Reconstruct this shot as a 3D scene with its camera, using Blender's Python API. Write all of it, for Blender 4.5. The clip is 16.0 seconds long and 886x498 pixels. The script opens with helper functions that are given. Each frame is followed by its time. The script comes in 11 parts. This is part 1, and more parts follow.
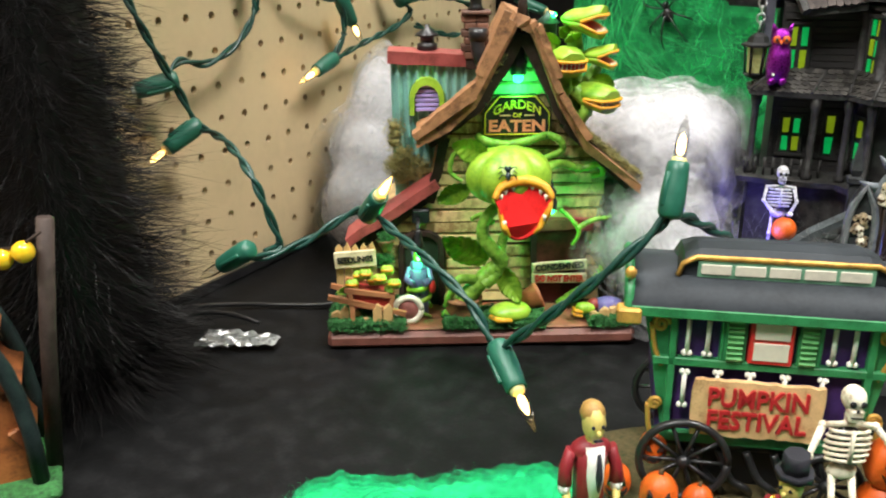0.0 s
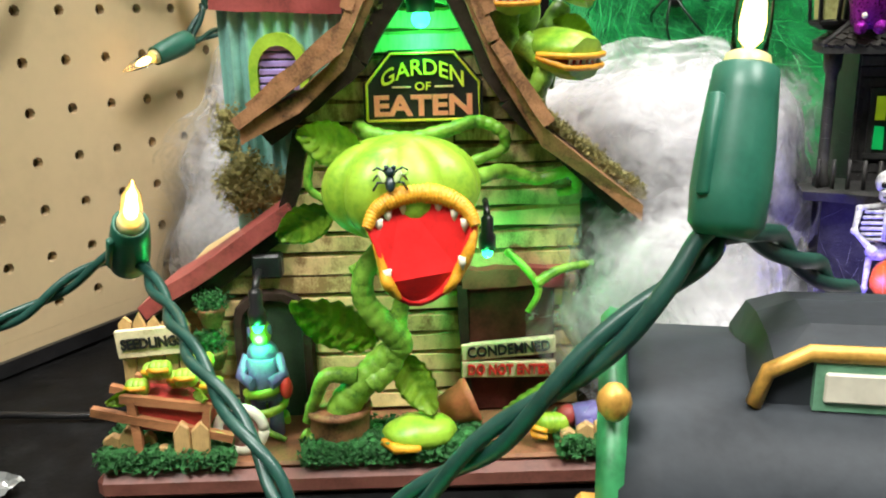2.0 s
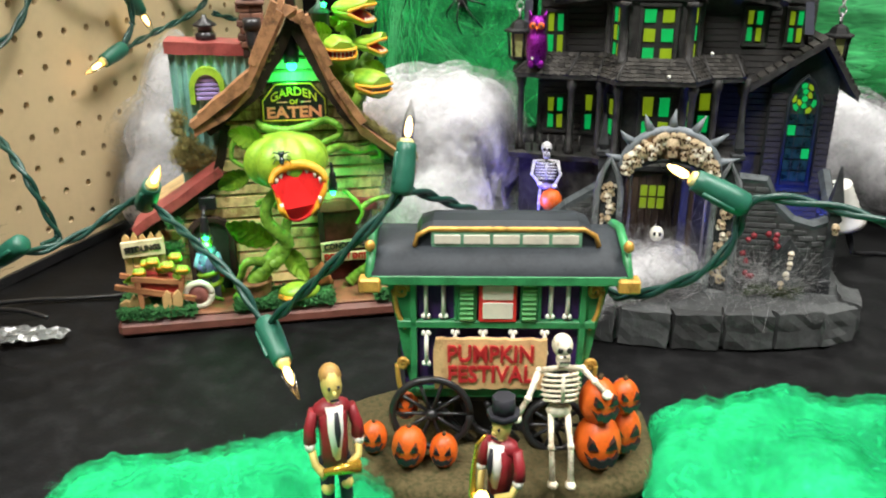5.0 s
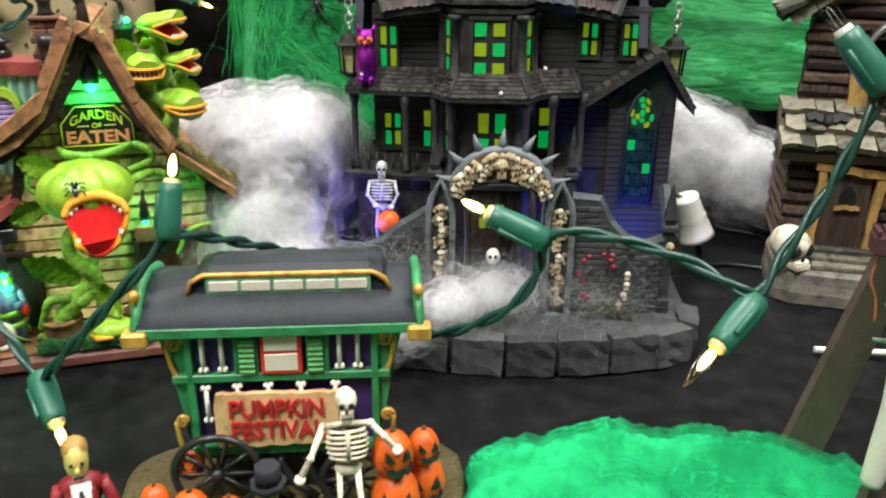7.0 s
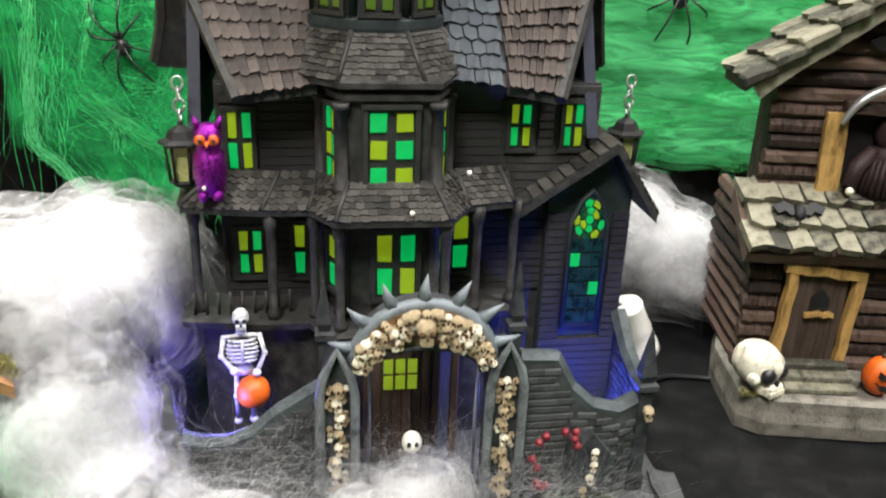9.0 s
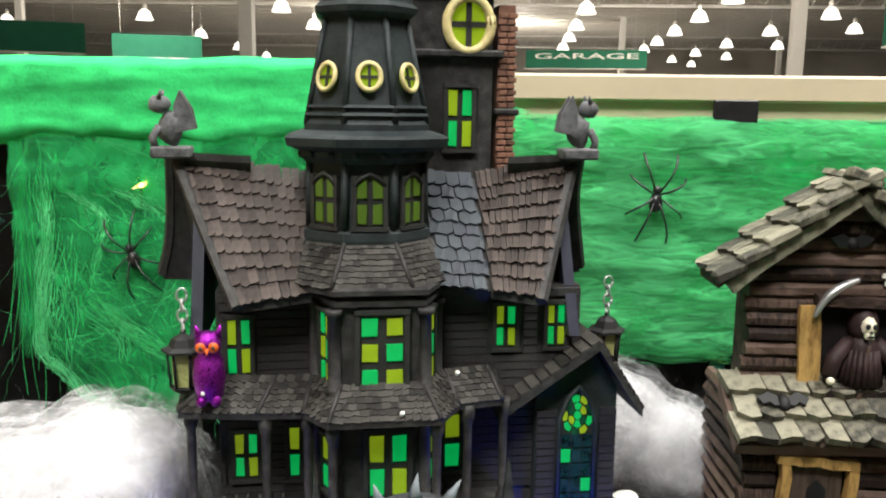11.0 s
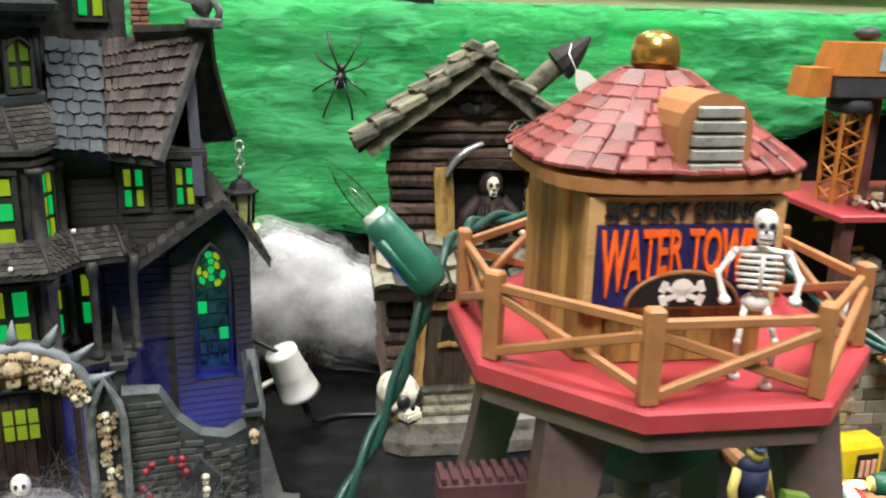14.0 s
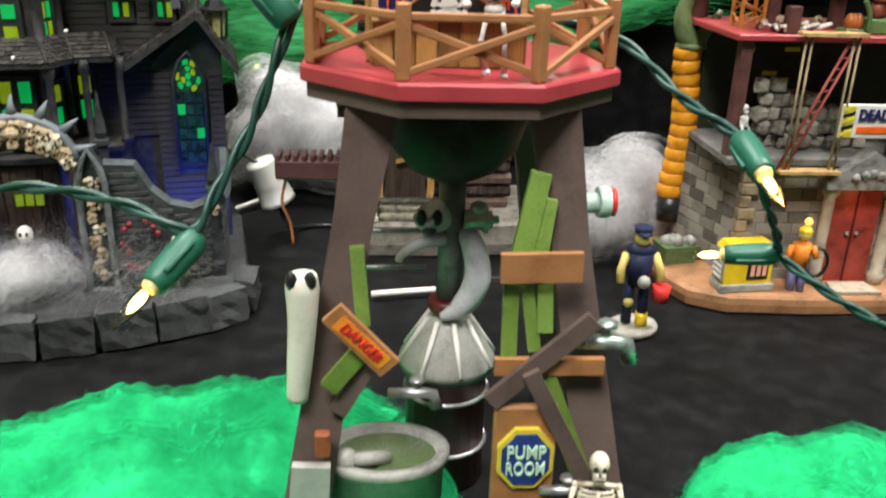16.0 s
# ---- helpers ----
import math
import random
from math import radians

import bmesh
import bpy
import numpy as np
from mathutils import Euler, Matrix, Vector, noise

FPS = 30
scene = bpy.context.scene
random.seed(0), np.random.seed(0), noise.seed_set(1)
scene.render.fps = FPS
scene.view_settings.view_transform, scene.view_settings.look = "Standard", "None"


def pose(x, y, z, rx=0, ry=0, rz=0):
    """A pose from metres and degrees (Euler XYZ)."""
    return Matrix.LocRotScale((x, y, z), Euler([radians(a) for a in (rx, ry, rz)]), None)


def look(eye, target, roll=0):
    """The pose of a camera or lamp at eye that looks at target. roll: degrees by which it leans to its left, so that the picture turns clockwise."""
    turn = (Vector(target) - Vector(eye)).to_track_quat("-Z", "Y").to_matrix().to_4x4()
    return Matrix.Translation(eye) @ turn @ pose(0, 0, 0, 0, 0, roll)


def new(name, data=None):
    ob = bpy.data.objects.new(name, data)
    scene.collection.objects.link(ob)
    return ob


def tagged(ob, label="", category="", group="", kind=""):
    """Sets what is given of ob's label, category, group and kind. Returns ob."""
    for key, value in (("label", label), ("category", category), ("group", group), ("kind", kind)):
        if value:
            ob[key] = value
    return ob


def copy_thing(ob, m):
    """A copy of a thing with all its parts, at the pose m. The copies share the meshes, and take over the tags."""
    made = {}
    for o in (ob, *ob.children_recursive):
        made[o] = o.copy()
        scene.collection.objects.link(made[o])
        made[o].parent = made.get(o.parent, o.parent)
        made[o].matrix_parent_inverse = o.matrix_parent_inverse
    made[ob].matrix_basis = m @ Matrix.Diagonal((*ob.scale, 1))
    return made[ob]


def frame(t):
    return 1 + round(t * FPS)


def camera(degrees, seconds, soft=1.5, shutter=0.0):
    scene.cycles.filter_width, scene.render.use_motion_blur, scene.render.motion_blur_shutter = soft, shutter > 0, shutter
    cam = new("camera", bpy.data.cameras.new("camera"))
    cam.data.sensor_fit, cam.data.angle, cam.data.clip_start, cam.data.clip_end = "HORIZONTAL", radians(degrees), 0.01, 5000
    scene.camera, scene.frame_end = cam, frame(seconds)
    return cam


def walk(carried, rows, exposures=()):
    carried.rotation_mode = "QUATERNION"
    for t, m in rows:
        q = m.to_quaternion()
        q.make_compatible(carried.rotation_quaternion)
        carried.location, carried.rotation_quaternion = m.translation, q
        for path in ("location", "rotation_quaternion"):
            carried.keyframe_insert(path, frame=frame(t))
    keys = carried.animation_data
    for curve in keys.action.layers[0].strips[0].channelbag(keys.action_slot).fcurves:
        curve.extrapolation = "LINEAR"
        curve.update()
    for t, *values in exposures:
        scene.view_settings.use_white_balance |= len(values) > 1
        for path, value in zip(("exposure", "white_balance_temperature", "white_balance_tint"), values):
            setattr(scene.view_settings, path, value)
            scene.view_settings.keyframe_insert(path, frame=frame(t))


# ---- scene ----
cam = camera(55.20, 16.0, soft=2.0, shutter=0.3)

PATH = [
    (0, -0.0110, -0.0300, 0.2605, 69.81, 0.50, -1.43),
    (0.5, 0.0078, 0.0004, 0.2583, 70.89, 0.38, -2.61),
    (1, 0.0418, 0.1322, 0.2080, 73.87, 1.00, -1.82),
    (1.5, 0.0524, 0.1913, 0.1816, 74.36, 1.15, -1.41),
    (2, 0.0522, 0.1980, 0.1786, 74.14, 1.38, -1.17),
    (2.5, 0.0476, 0.1596, 0.1940, 74.74, 1.09, -2.44),
    (3, 0.0424, 0.1181, 0.2105, 74.30, 0.50, -4.57),
    (3.5, 0.0444, 0.0819, 0.2241, 73.89, -0.05, -6.87),
    (4, 0.0340, -0.0312, 0.2682, 71.67, -0.16, -8.70),
    (4.2, 0.0339, -0.0502, 0.2715, 70.98, -0.05, -9.29),
    (6.3, 0.0759, -0.0683, 0.2616, 66.59, -0.50, -14.28),
    (6.5, 0.0844, -0.0644, 0.2660, 67.41, -0.48, -15.04),
    (7, 0.1108, -0.0438, 0.2789, 68.12, -0.41, -16.40),
    (7.5, 0.1262, 0.0180, 0.2875, 67.69, 0.48, -18.31),
    (8, 0.1219, 0.1248, 0.2884, 65.58, 0.18, -23.83),
    (8.5, 0.1351, 0.1534, 0.2865, 65.53, -1.07, -28.04),
    (9, 0.1373, 0.1546, 0.3022, 67.49, -2.10, -28.61),
    (9.5, 0.1318, 0.1543, 0.3116, 70.38, -2.24, -28.87),
    (11.8, 0.1430, 0.1250, 0.3093, 84.05, -0.83, -29.46),
    (12, 0.1485, 0.1246, 0.3069, 84.11, -0.68, -30.97),
    (12.5, 0.1783, 0.1059, 0.3047, 82.43, -0.58, -34.42),
    (13, 0.1923, 0.0790, 0.3063, 79.38, -0.51, -37.56),
    (13.5, 0.2024, 0.0564, 0.2987, 75.81, -0.86, -39.13),
    (14, 0.2101, 0.0297, 0.2978, 74.31, -1.54, -39.86),
    (14.5, 0.2186, -0.0127, 0.2980, 73.14, -1.97, -39.59),
    (15, 0.2234, -0.0487, 0.2902, 71.90, -1.94, -38.58),
    (15.5, 0.2271, -0.0774, 0.2802, 70.45, -1.63, -37.22),
    (16, 0.2218, -0.1004, 0.2575, 68.18, -1.65, -34.83),
]
walk(cam, [(r[0], pose(*r[1:])) for r in PATH], [(0, 0.0), (0.5, 0.08), (1.5, 0.1), (2.0, 0.12), (3.5, 0.24), (4.2, 0.18), (6.3, -0.1), (7.0, -0.08), (8.0, 0.0), (8.5, 0.05), (9.0, 0.2), (9.6, 0.2), (11.8, 0.0), (12.5, 0.02), (13.5, 0.08), (14.0, 0.15), (15.0, 0.2), (15.5, 0.02), (16, -0.04)])

# ---- world and lights: a closed, bright store hall with rows of ceiling lamps ----
world = bpy.data.worlds.new("world")
scene.world = world
world.use_nodes = True
world.node_tree.nodes["Background"].inputs[0].default_value = (0.9, 0.95, 1.0, 1)
world.node_tree.nodes["Background"].inputs[1].default_value = 0.02


def lamp(name, kind, place, power, colour, size=0.1, target=None):
    data = bpy.data.lights.new(name, kind)
    data.energy, data.color = power, colour
    if kind == "AREA":
        data.shape, data.size = "SQUARE", size
    else:
        data.shadow_soft_size = size
    ob = new(name, data)
    ob.matrix_world = look(place, target) if target else pose(*place)
    return ob


# lamps over this aisle, and lamps further off in the hall
for px, py, power in ((-1.6, -1.4, 310), (1.9, -0.9, 285), (0.3, 1.9, 180)):
    lamp("ceiling_lamp_light", "AREA", (px, py, 3.9), power, (1.0, 0.985, 0.95), 1.4)
for px, py, power in ((4, 22, 900), (12, 30, 900), (18, 18, 900), (24, 36, 900), (8.5, 8.0, 420)):
    lamp("hall_lamp_light", "POINT", (px, py, 2.9), power, (1.0, 0.93, 0.82), 0.25)

# ---- materials ----
MATS = {}


def mat(name, colour, rough=0.6, metal=0.0, vary=0.25, scale=120, bump=0.3, dist=0.0006, second=None, stretch=(1, 1, 1), spec=0.5, per_piece=0.0, coat=0.0):
    """A painted or natural surface: colour broken up at two scales, with fine relief."""
    if name in MATS:
        return MATS[name]
    m = bpy.data.materials.new(name)
    m.use_nodes = True
    nt = m.node_tree
    n, l = nt.nodes, nt.links
    b = n["Principled BSDF"]
    co = n.new("ShaderNodeTexCoord")
    mp = n.new("ShaderNodeMapping")
    mp.inputs["Scale"].default_value = stretch
    l.new(co.outputs["Object"], mp.inputs["Vector"])
    n1 = n.new("ShaderNodeTexNoise")
    n1.inputs["Scale"].default_value, n1.inputs["Detail"].default_value = scale, 5
    n2 = n.new("ShaderNodeTexNoise")
    n2.inputs["Scale"].default_value, n2.inputs["Detail"].default_value = scale * 7, 3
    l.new(mp.outputs[0], n1.inputs["Vector"])
    l.new(mp.outputs[0], n2.inputs["Vector"])
    ramp = n.new("ShaderNodeValToRGB")
    c = Vector(colour)
    dark = second if second else tuple(c * (1 - vary * 1.3))
    light = tuple(min(1, v * (1 + vary * 0.7) + 0.01 * vary) for v in c)
    ramp.color_ramp.elements[0].color, ramp.color_ramp.elements[0].position = (*dark, 1), 0.33
    ramp.color_ramp.elements[1].color, ramp.color_ramp.elements[1].position = (*light, 1), 0.68
    e = ramp.color_ramp.elements.new(0.5)
    e.color = (*c, 1)
    add = n.new("ShaderNodeMath")
    add.operation = "MULTIPLY_ADD"
    add.inputs[1].default_value = 0.3
    l.new(n2.outputs[0], add.inputs[0])
    mul = n.new("ShaderNodeMath")
    mul.operation = "MULTIPLY"
    mul.inputs[1].default_value = 0.7
    l.new(n1.outputs[0], mul.inputs[0])
    l.new(mul.outputs[0], add.inputs[2])
    last = add.outputs[0]
    if per_piece:
        info = n.new("ShaderNodeObjectInfo")
        pm = n.new("ShaderNodeMath")
        pm.operation = "MULTIPLY_ADD"
        pm.inputs[1].default_value = per_piece
        l.new(info.outputs["Random"], pm.inputs[0])
        sub = n.new("ShaderNodeMath")
        sub.operation = "SUBTRACT"
        sub.inputs[1].default_value = per_piece / 2
        l.new(last, sub.inputs[0])
        l.new(sub.outputs[0], pm.inputs[2])
        last = pm.outputs[0]
    l.new(last, ramp.inputs[0])
    l.new(ramp.outputs[0], b.inputs["Base Color"])
    rr = n.new("ShaderNodeMapRange")
    rr.inputs["To Min"].default_value, rr.inputs["To Max"].default_value = max(0.03, rough - 0.12), min(1, rough + 0.12)
    l.new(n1.outputs[0], rr.inputs["Value"])
    l.new(rr.outputs[0], b.inputs["Roughness"])
    b.inputs["Metallic"].default_value = metal
    # dark flat paints and stains are matt
    if max(colour) < 0.13 and spec == 0.5 and rough >= 0.45 and not metal:
        spec = 0.2
    b.inputs["Specular IOR Level"].default_value = spec
    b.inputs["Coat Weight"].default_value = coat
    if bump:
        bp = n.new("ShaderNodeBump")
        bp.inputs["Strength"].default_value, bp.inputs["Distance"].default_value = bump, dist
        l.new(add.outputs[0], bp.inputs["Height"])
        l.new(bp.outputs[0], b.inputs["Normal"])
    MATS[name] = m
    return m


def glow(name, colour, power, base=None):
    if name in MATS:
        return MATS[name]
    m = bpy.data.materials.new(name)
    m.use_nodes = True
    n, l = m.node_tree.nodes, m.node_tree.links
    b = n["Principled BSDF"]
    b.inputs["Base Color"].default_value = (*(base or colour), 1)
    b.inputs["Roughness"].default_value = 0.3
    b.inputs["Emission Color"].default_value = (*colour, 1)
    b.inputs["Emission Strength"].default_value = power
    noi = n.new("ShaderNodeTexNoise")
    noi.inputs["Scale"].default_value = 140
    co = n.new("ShaderNodeTexCoord")
    l.new(co.outputs["Object"], noi.inputs["Vector"])
    mr = n.new("ShaderNodeMapRange")
    mr.inputs["To Min"].default_value, mr.inputs["To Max"].default_value = power * 0.55, power * 1.35
    l.new(noi.outputs[0], mr.inputs["Value"])
    l.new(mr.outputs[0], b.inputs["Emission Strength"])
    MATS[name] = m
    return m


def wispy(name, colour, low, high, scale, stretch=(1, 1, 1), trans=0.3):
    """Loose fibre stuffing: see-through between its strands."""
    if name in MATS:
        return MATS[name]
    m = bpy.data.materials.new(name)
    m.use_nodes = True
    n, l = m.node_tree.nodes, m.node_tree.links
    n.remove(n["Principled BSDF"])
    out = n["Material Output"]
    co = n.new("ShaderNodeTexCoord")
    mp = n.new("ShaderNodeMapping")
    mp.inputs["Scale"].default_value = stretch
    l.new(co.outputs["Object"], mp.inputs["Vector"])
    no = n.new("ShaderNodeTexNoise")
    no.inputs["Scale"].default_value, no.inputs["Detail"].default_value, no.inputs["Distortion"].default_value = scale, 7, 1.2
    l.new(mp.outputs[0], no.inputs["Vector"])
    big = n.new("ShaderNodeTexNoise")
    big.inputs["Scale"].default_value, big.inputs["Detail"].default_value = scale * 0.17, 3
    l.new(co.outputs["Object"], big.inputs["Vector"])
    mix = n.new("ShaderNodeMath")
    mix.operation = "MULTIPLY_ADD"
    mix.inputs[1].default_value = 0.6
    l.new(big.outputs[0], mix.inputs[0])
    m4 = n.new("ShaderNodeMath")
    m4.operation = "MULTIPLY"
    m4.inputs[1].default_value = 0.4
    l.new(no.outputs[0], m4.inputs[0])
    l.new(m4.outputs[0], mix.inputs[2])
    mr = n.new("ShaderNodeMapRange")
    mr.inputs["From Min"].default_value, mr.inputs["From Max"].default_value = low, high
    l.new(mix.outputs[0], mr.inputs["Value"])
    dif = n.new("ShaderNodeBsdfDiffuse")
    cr = n.new("ShaderNodeValToRGB")
    cr.color_ramp.elements[0].color = (*[v * 0.72 for v in colour], 1)
    cr.color_ramp.elements[1].color = (*colour, 1)
    cr.color_ramp.elements[0].position, cr.color_ramp.elements[1].position = 0.35, 0.65
    l.new(no.outputs[0], cr.inputs[0])
    l.new(cr.outputs[0], dif.inputs[0])
    bp = n.new("ShaderNodeBump")
    bp.inputs["Strength"].default_value, bp.inputs["Distance"].default_value = 0.5, 0.002
    l.new(no.outputs[0], bp.inputs["Height"])
    l.new(bp.outputs[0], dif.inputs["Normal"])
    tl = n.new("ShaderNodeBsdfTranslucent")
    l.new(cr.outputs[0], tl.inputs[0])
    ms = n.new("ShaderNodeMixShader")
    ms.inputs[0].default_value = trans
    l.new(dif.outputs[0], ms.inputs[1])
    l.new(tl.outputs[0], ms.inputs[2])
    tr = n.new("ShaderNodeBsdfTransparent")
    m2 = n.new("ShaderNodeMixShader")
    l.new(mr.outputs[0], m2.inputs[0])
    l.new(tr.outputs[0], m2.inputs[1])
    l.new(ms.outputs[0], m2.inputs[2])
    l.new(m2.outputs[0], out.inputs[0])
    MATS[name] = m
    return m


cloth = mat("black_cloth", (0.0040, 0.0040, 0.0042), 0.66, vary=0.5, scale=60, bump=0.5, dist=0.0008, spec=0.12)
cream = mat("cream_paint", (0.62, 0.53, 0.36), 0.5, vary=0.06, scale=12, bump=0.05)
peg = mat("pegboard_tan", (0.60, 0.46, 0.27), 0.55, vary=0.08, scale=18, bump=0.1)
hole = mat("hole_shade_brown", (0.10, 0.065, 0.03), 0.8, vary=0.2, scale=90)
tan = mat("tan_siding", (0.62, 0.44, 0.205), 0.6, vary=0.35, scale=110, second=(0.27, 0.155, 0.06), stretch=(0.25, 1, 1), bump=0.6, per_piece=0.25)
bark = mat("brown_bark", (0.31, 0.145, 0.060), 0.65, vary=0.5, scale=140, second=(0.07, 0.03, 0.012), bump=0.9, dist=0.001)
darkwood = mat("dark_trim", (0.035, 0.022, 0.016), 0.6, vary=0.4, scale=140, bump=0.5)
leafgreen = mat("plant_green", (0.28, 0.48, 0.035), 0.42, vary=0.35, scale=75, second=(0.12, 0.30, 0.02), bump=0.35, spec=0.5)
vinegreen = mat("vine_green", (0.20, 0.40, 0.04), 0.45, vary=0.4, scale=160, second=(0.05, 0.15, 0.015), bump=0.5)
yellow = mat("lip_yellow", (0.76, 0.36, 0.02), 0.45, vary=0.3, scale=220, bump=0.8, dist=0.001)
mouthred = mat("mouth_red", (0.75, 0.02, 0.02), 0.35, vary=0.2, scale=90)
tooth = mat("tooth_ivory", (0.82, 0.78, 0.62), 0.35, vary=0.1)
mint = mat("mint_tin", (0.22, 0.46, 0.40), 0.4, vary=0.3, scale=60, second=(0.13, 0.24, 0.20), bump=0.25, metal=0.15)
redpaint = mat("red_paint", (0.28, 0.058, 0.05), 0.5, vary=0.4, scale=110, bump=0.4)
signblack = mat("sign_black", (0.012, 0.012, 0.012), 0.4, vary=0.2)
signyellow = mat("sign_yellow", (0.75, 0.62, 0.06), 0.45, vary=0.12)
signorange = mat("sign_orange", (0.85, 0.42, 0.28), 0.45, vary=0.12)
signcream = mat("sign_cream", (0.68, 0.58, 0.36), 0.55, vary=0.25, scale=140, second=(0.42, 0.33, 0.17))
grassm = mat("flock_grass", (0.035, 0.17, 0.04), 0.85, vary=0.55, scale=420, bump=1.0, dist=0.002)
moss = mat("moss_olive", (0.27, 0.24, 0.075), 0.85, vary=0.5, scale=420, bump=1.0, dist=0.002)
dirt = mat("red_dirt", (0.24, 0.10, 0.045), 0.7, vary=0.35, scale=130, bump=0.5)
lightwood = mat("light_wood", (0.52, 0.33, 0.13), 0.55, vary=0.35, scale=160, stretch=(1, 1, 0.3), bump=0.5)
purple = mat("purple_paint", (0.055, 0.025, 0.12), 0.5, vary=0.3, scale=140)
slats = mat("lilac_slats", (0.30, 0.24, 0.52), 0.5, vary=0.2)
wiregreen = mat("wire_green", (0.012, 0.055, 0.042), 0.35, vary=0.2, scale=200, bump=0.1)
socketgreen = mat("socket_green", (0.016, 0.115, 0.072), 0.42, vary=0.15, scale=120, bump=0.15)
bulbglass = bpy.data.materials.new("bulb_glass")
bulbglass.use_nodes = True
_n, _l = bulbglass.node_tree.nodes, bulbglass.node_tree.links
_n.remove(_n["Principled BSDF"])
_clear, _gloss, _fres, _mix = _n.new("ShaderNodeBsdfTransparent"), _n.new("ShaderNodeBsdfGlossy"), _n.new("ShaderNodeFresnel"), _n.new("ShaderNodeMixShader")
_clear.inputs[0].default_value = (0.93, 0.93, 0.90, 1)
_gloss.inputs["Roughness"].default_value = 0.04
_fres.inputs[0].default_value = 1.16
_l.new(_fres.outputs[0], _mix.inputs[0])
_l.new(_clear.outputs[0], _mix.inputs[1])
_l.new(_gloss.outputs[0], _mix.inputs[2])
_l.new(_mix.outputs[0], _n["Material Output"].inputs[0])
filament = glow("filament_glow", (1.0, 0.58, 0.20), 9)
greenled = glow("green_led", (0.02, 1.0, 0.22), 9)
black = mat("black_plastic", (0.014, 0.014, 0.015), 0.35, vary=0.3)
mansion_m = mat("mansion_charcoal", (0.030, 0.0285, 0.027), 0.55, vary=0.85, scale=170, second=(0.010, 0.010, 0.011), bump=0.8, dist=0.001, spec=0.3)
mansion_l = mat("mansion_grey_green", (0.024, 0.031, 0.032), 0.55, vary=0.4, scale=80, bump=0.4)
shingle_b = mat("shingle_brown", (0.042, 0.031, 0.026), 0.6, vary=0.7, scale=170, second=(0.018, 0.012, 0.010), bump=0.8, per_piece=0.28)
shingle_d = mat("shingle_dark", (0.036, 0.033, 0.029), 0.6, vary=0.6, scale=150, second=(0.012, 0.011, 0.010), bump=0.8, per_piece=0.35)
shingle_s = mat("shingle_slate", (0.032, 0.039, 0.045), 0.5, vary=0.5, scale=130, second=(0.035, 0.04, 0.05), bump=0.6, per_piece=0.4)
winframe = mat("window_bar", (0.03, 0.03, 0.028), 0.5, vary=0.3)
panedim = glow("pane_dim", (0.22, 0.42, 0.02), 0.10, (0.05, 0.09, 0.012))
paneg = glow("pane_green", (0.0, 0.72, 0.14), 0.40, (0.005, 0.20, 0.05))
paney = glow("pane_lime", (0.42, 0.62, 0.01), 0.30, (0.16, 0.24, 0.01))
goldtrim = mat("pale_gold", (0.62, 0.52, 0.24), 0.45, vary=0.25, scale=160)
bone = mat("bone", (0.72, 0.66, 0.52), 0.5, vary=0.35, scale=170, second=(0.30, 0.20, 0.10), bump=0.7)
bonedark = mat("old_bone", (0.74, 0.58, 0.36), 0.5, vary=0.4, scale=230, second=(0.22, 0.11, 0.04), bump=1.0, dist=0.0015)
stone = mat("grey_stone", (0.048, 0.050, 0.050), 0.65, vary=0.5, scale=100, second=(0.03, 0.03, 0.03), bump=0.7, dist=0.001, per_piece=0.3)
brickm = mat("old_brick", (0.17, 0.075, 0.045), 0.7, vary=0.4, scale=130, bump=0.5, per_piece=0.4)
silverpaint = mat("silver_paint", (0.42, 0.42, 0.42), 0.35, metal=0.7, vary=0.3, scale=120)
owlpurple = mat("glitter_purple", (0.22, 0.01, 0.25), 0.3, metal=0.85, vary=0.7, scale=900, second=(0.05, 0.0, 0.08), bump=0.8)
orange = mat("pumpkin_orange", (0.64, 0.105, 0.007), 0.5, vary=0.3, scale=90, bump=0.3)
wagongreen = mat("wagon_green", (0.03, 0.22, 0.075), 0.45, vary=0.3, scale=110, bump=0.25)
roofgrey = mat("wagon_roof_grey", (0.028, 0.033, 0.038), 0.55, vary=0.25, scale=60, bump=0.2)
golden = mat("gold_ornament", (0.55, 0.30, 0.06), 0.4, vary=0.4, scale=150, metal=0.3)
paper = mat("paper_white", (0.78, 0.76, 0.70), 0.6, vary=0.05)
panewhite = mat("pane_cream", (0.66, 0.62, 0.50), 0.4, vary=0.15, scale=60)
letterred = mat("letter_red", (0.62, 0.03, 0.025), 0.5, vary=0.15)
mud = mat("brown_earth", (0.085, 0.055, 0.025), 0.85, vary=0.5, scale=240, bump=1.0, dist=0.0015)
logm = mat("log_brown", (0.085, 0.055, 0.042), 0.62, vary=0.55, scale=120, second=(0.022, 0.014, 0.012), stretch=(0.2, 1, 1), bump=0.8, dist=0.001, per_piece=0.45)
shakes = mat("olive_shakes", (0.135, 0.125, 0.088), 0.7, vary=1.0, scale=210, second=(0.028, 0.026, 0.018), stretch=(1, 0.35, 1), bump=1.0, dist=0.0014, per_piece=0.45)
barewood = mat("bare_wood", (0.40, 0.24, 0.075), 0.55, vary=0.5, scale=170, second=(0.14, 0.07, 0.02), stretch=(1, 1, 0.25), bump=0.8)
cloakm = mat("cloak_brown", (0.030, 0.017, 0.017), 0.55, vary=0.3, scale=120)
towerbrown = mat("tower_taupe", (0.115, 0.082, 0.07), 0.55, vary=0.2, scale=60, bump=0.15)
railbrown = mat("rail_caramel", (0.36, 0.16, 0.06), 0.5, vary=0.2, scale=90, bump=0.2)
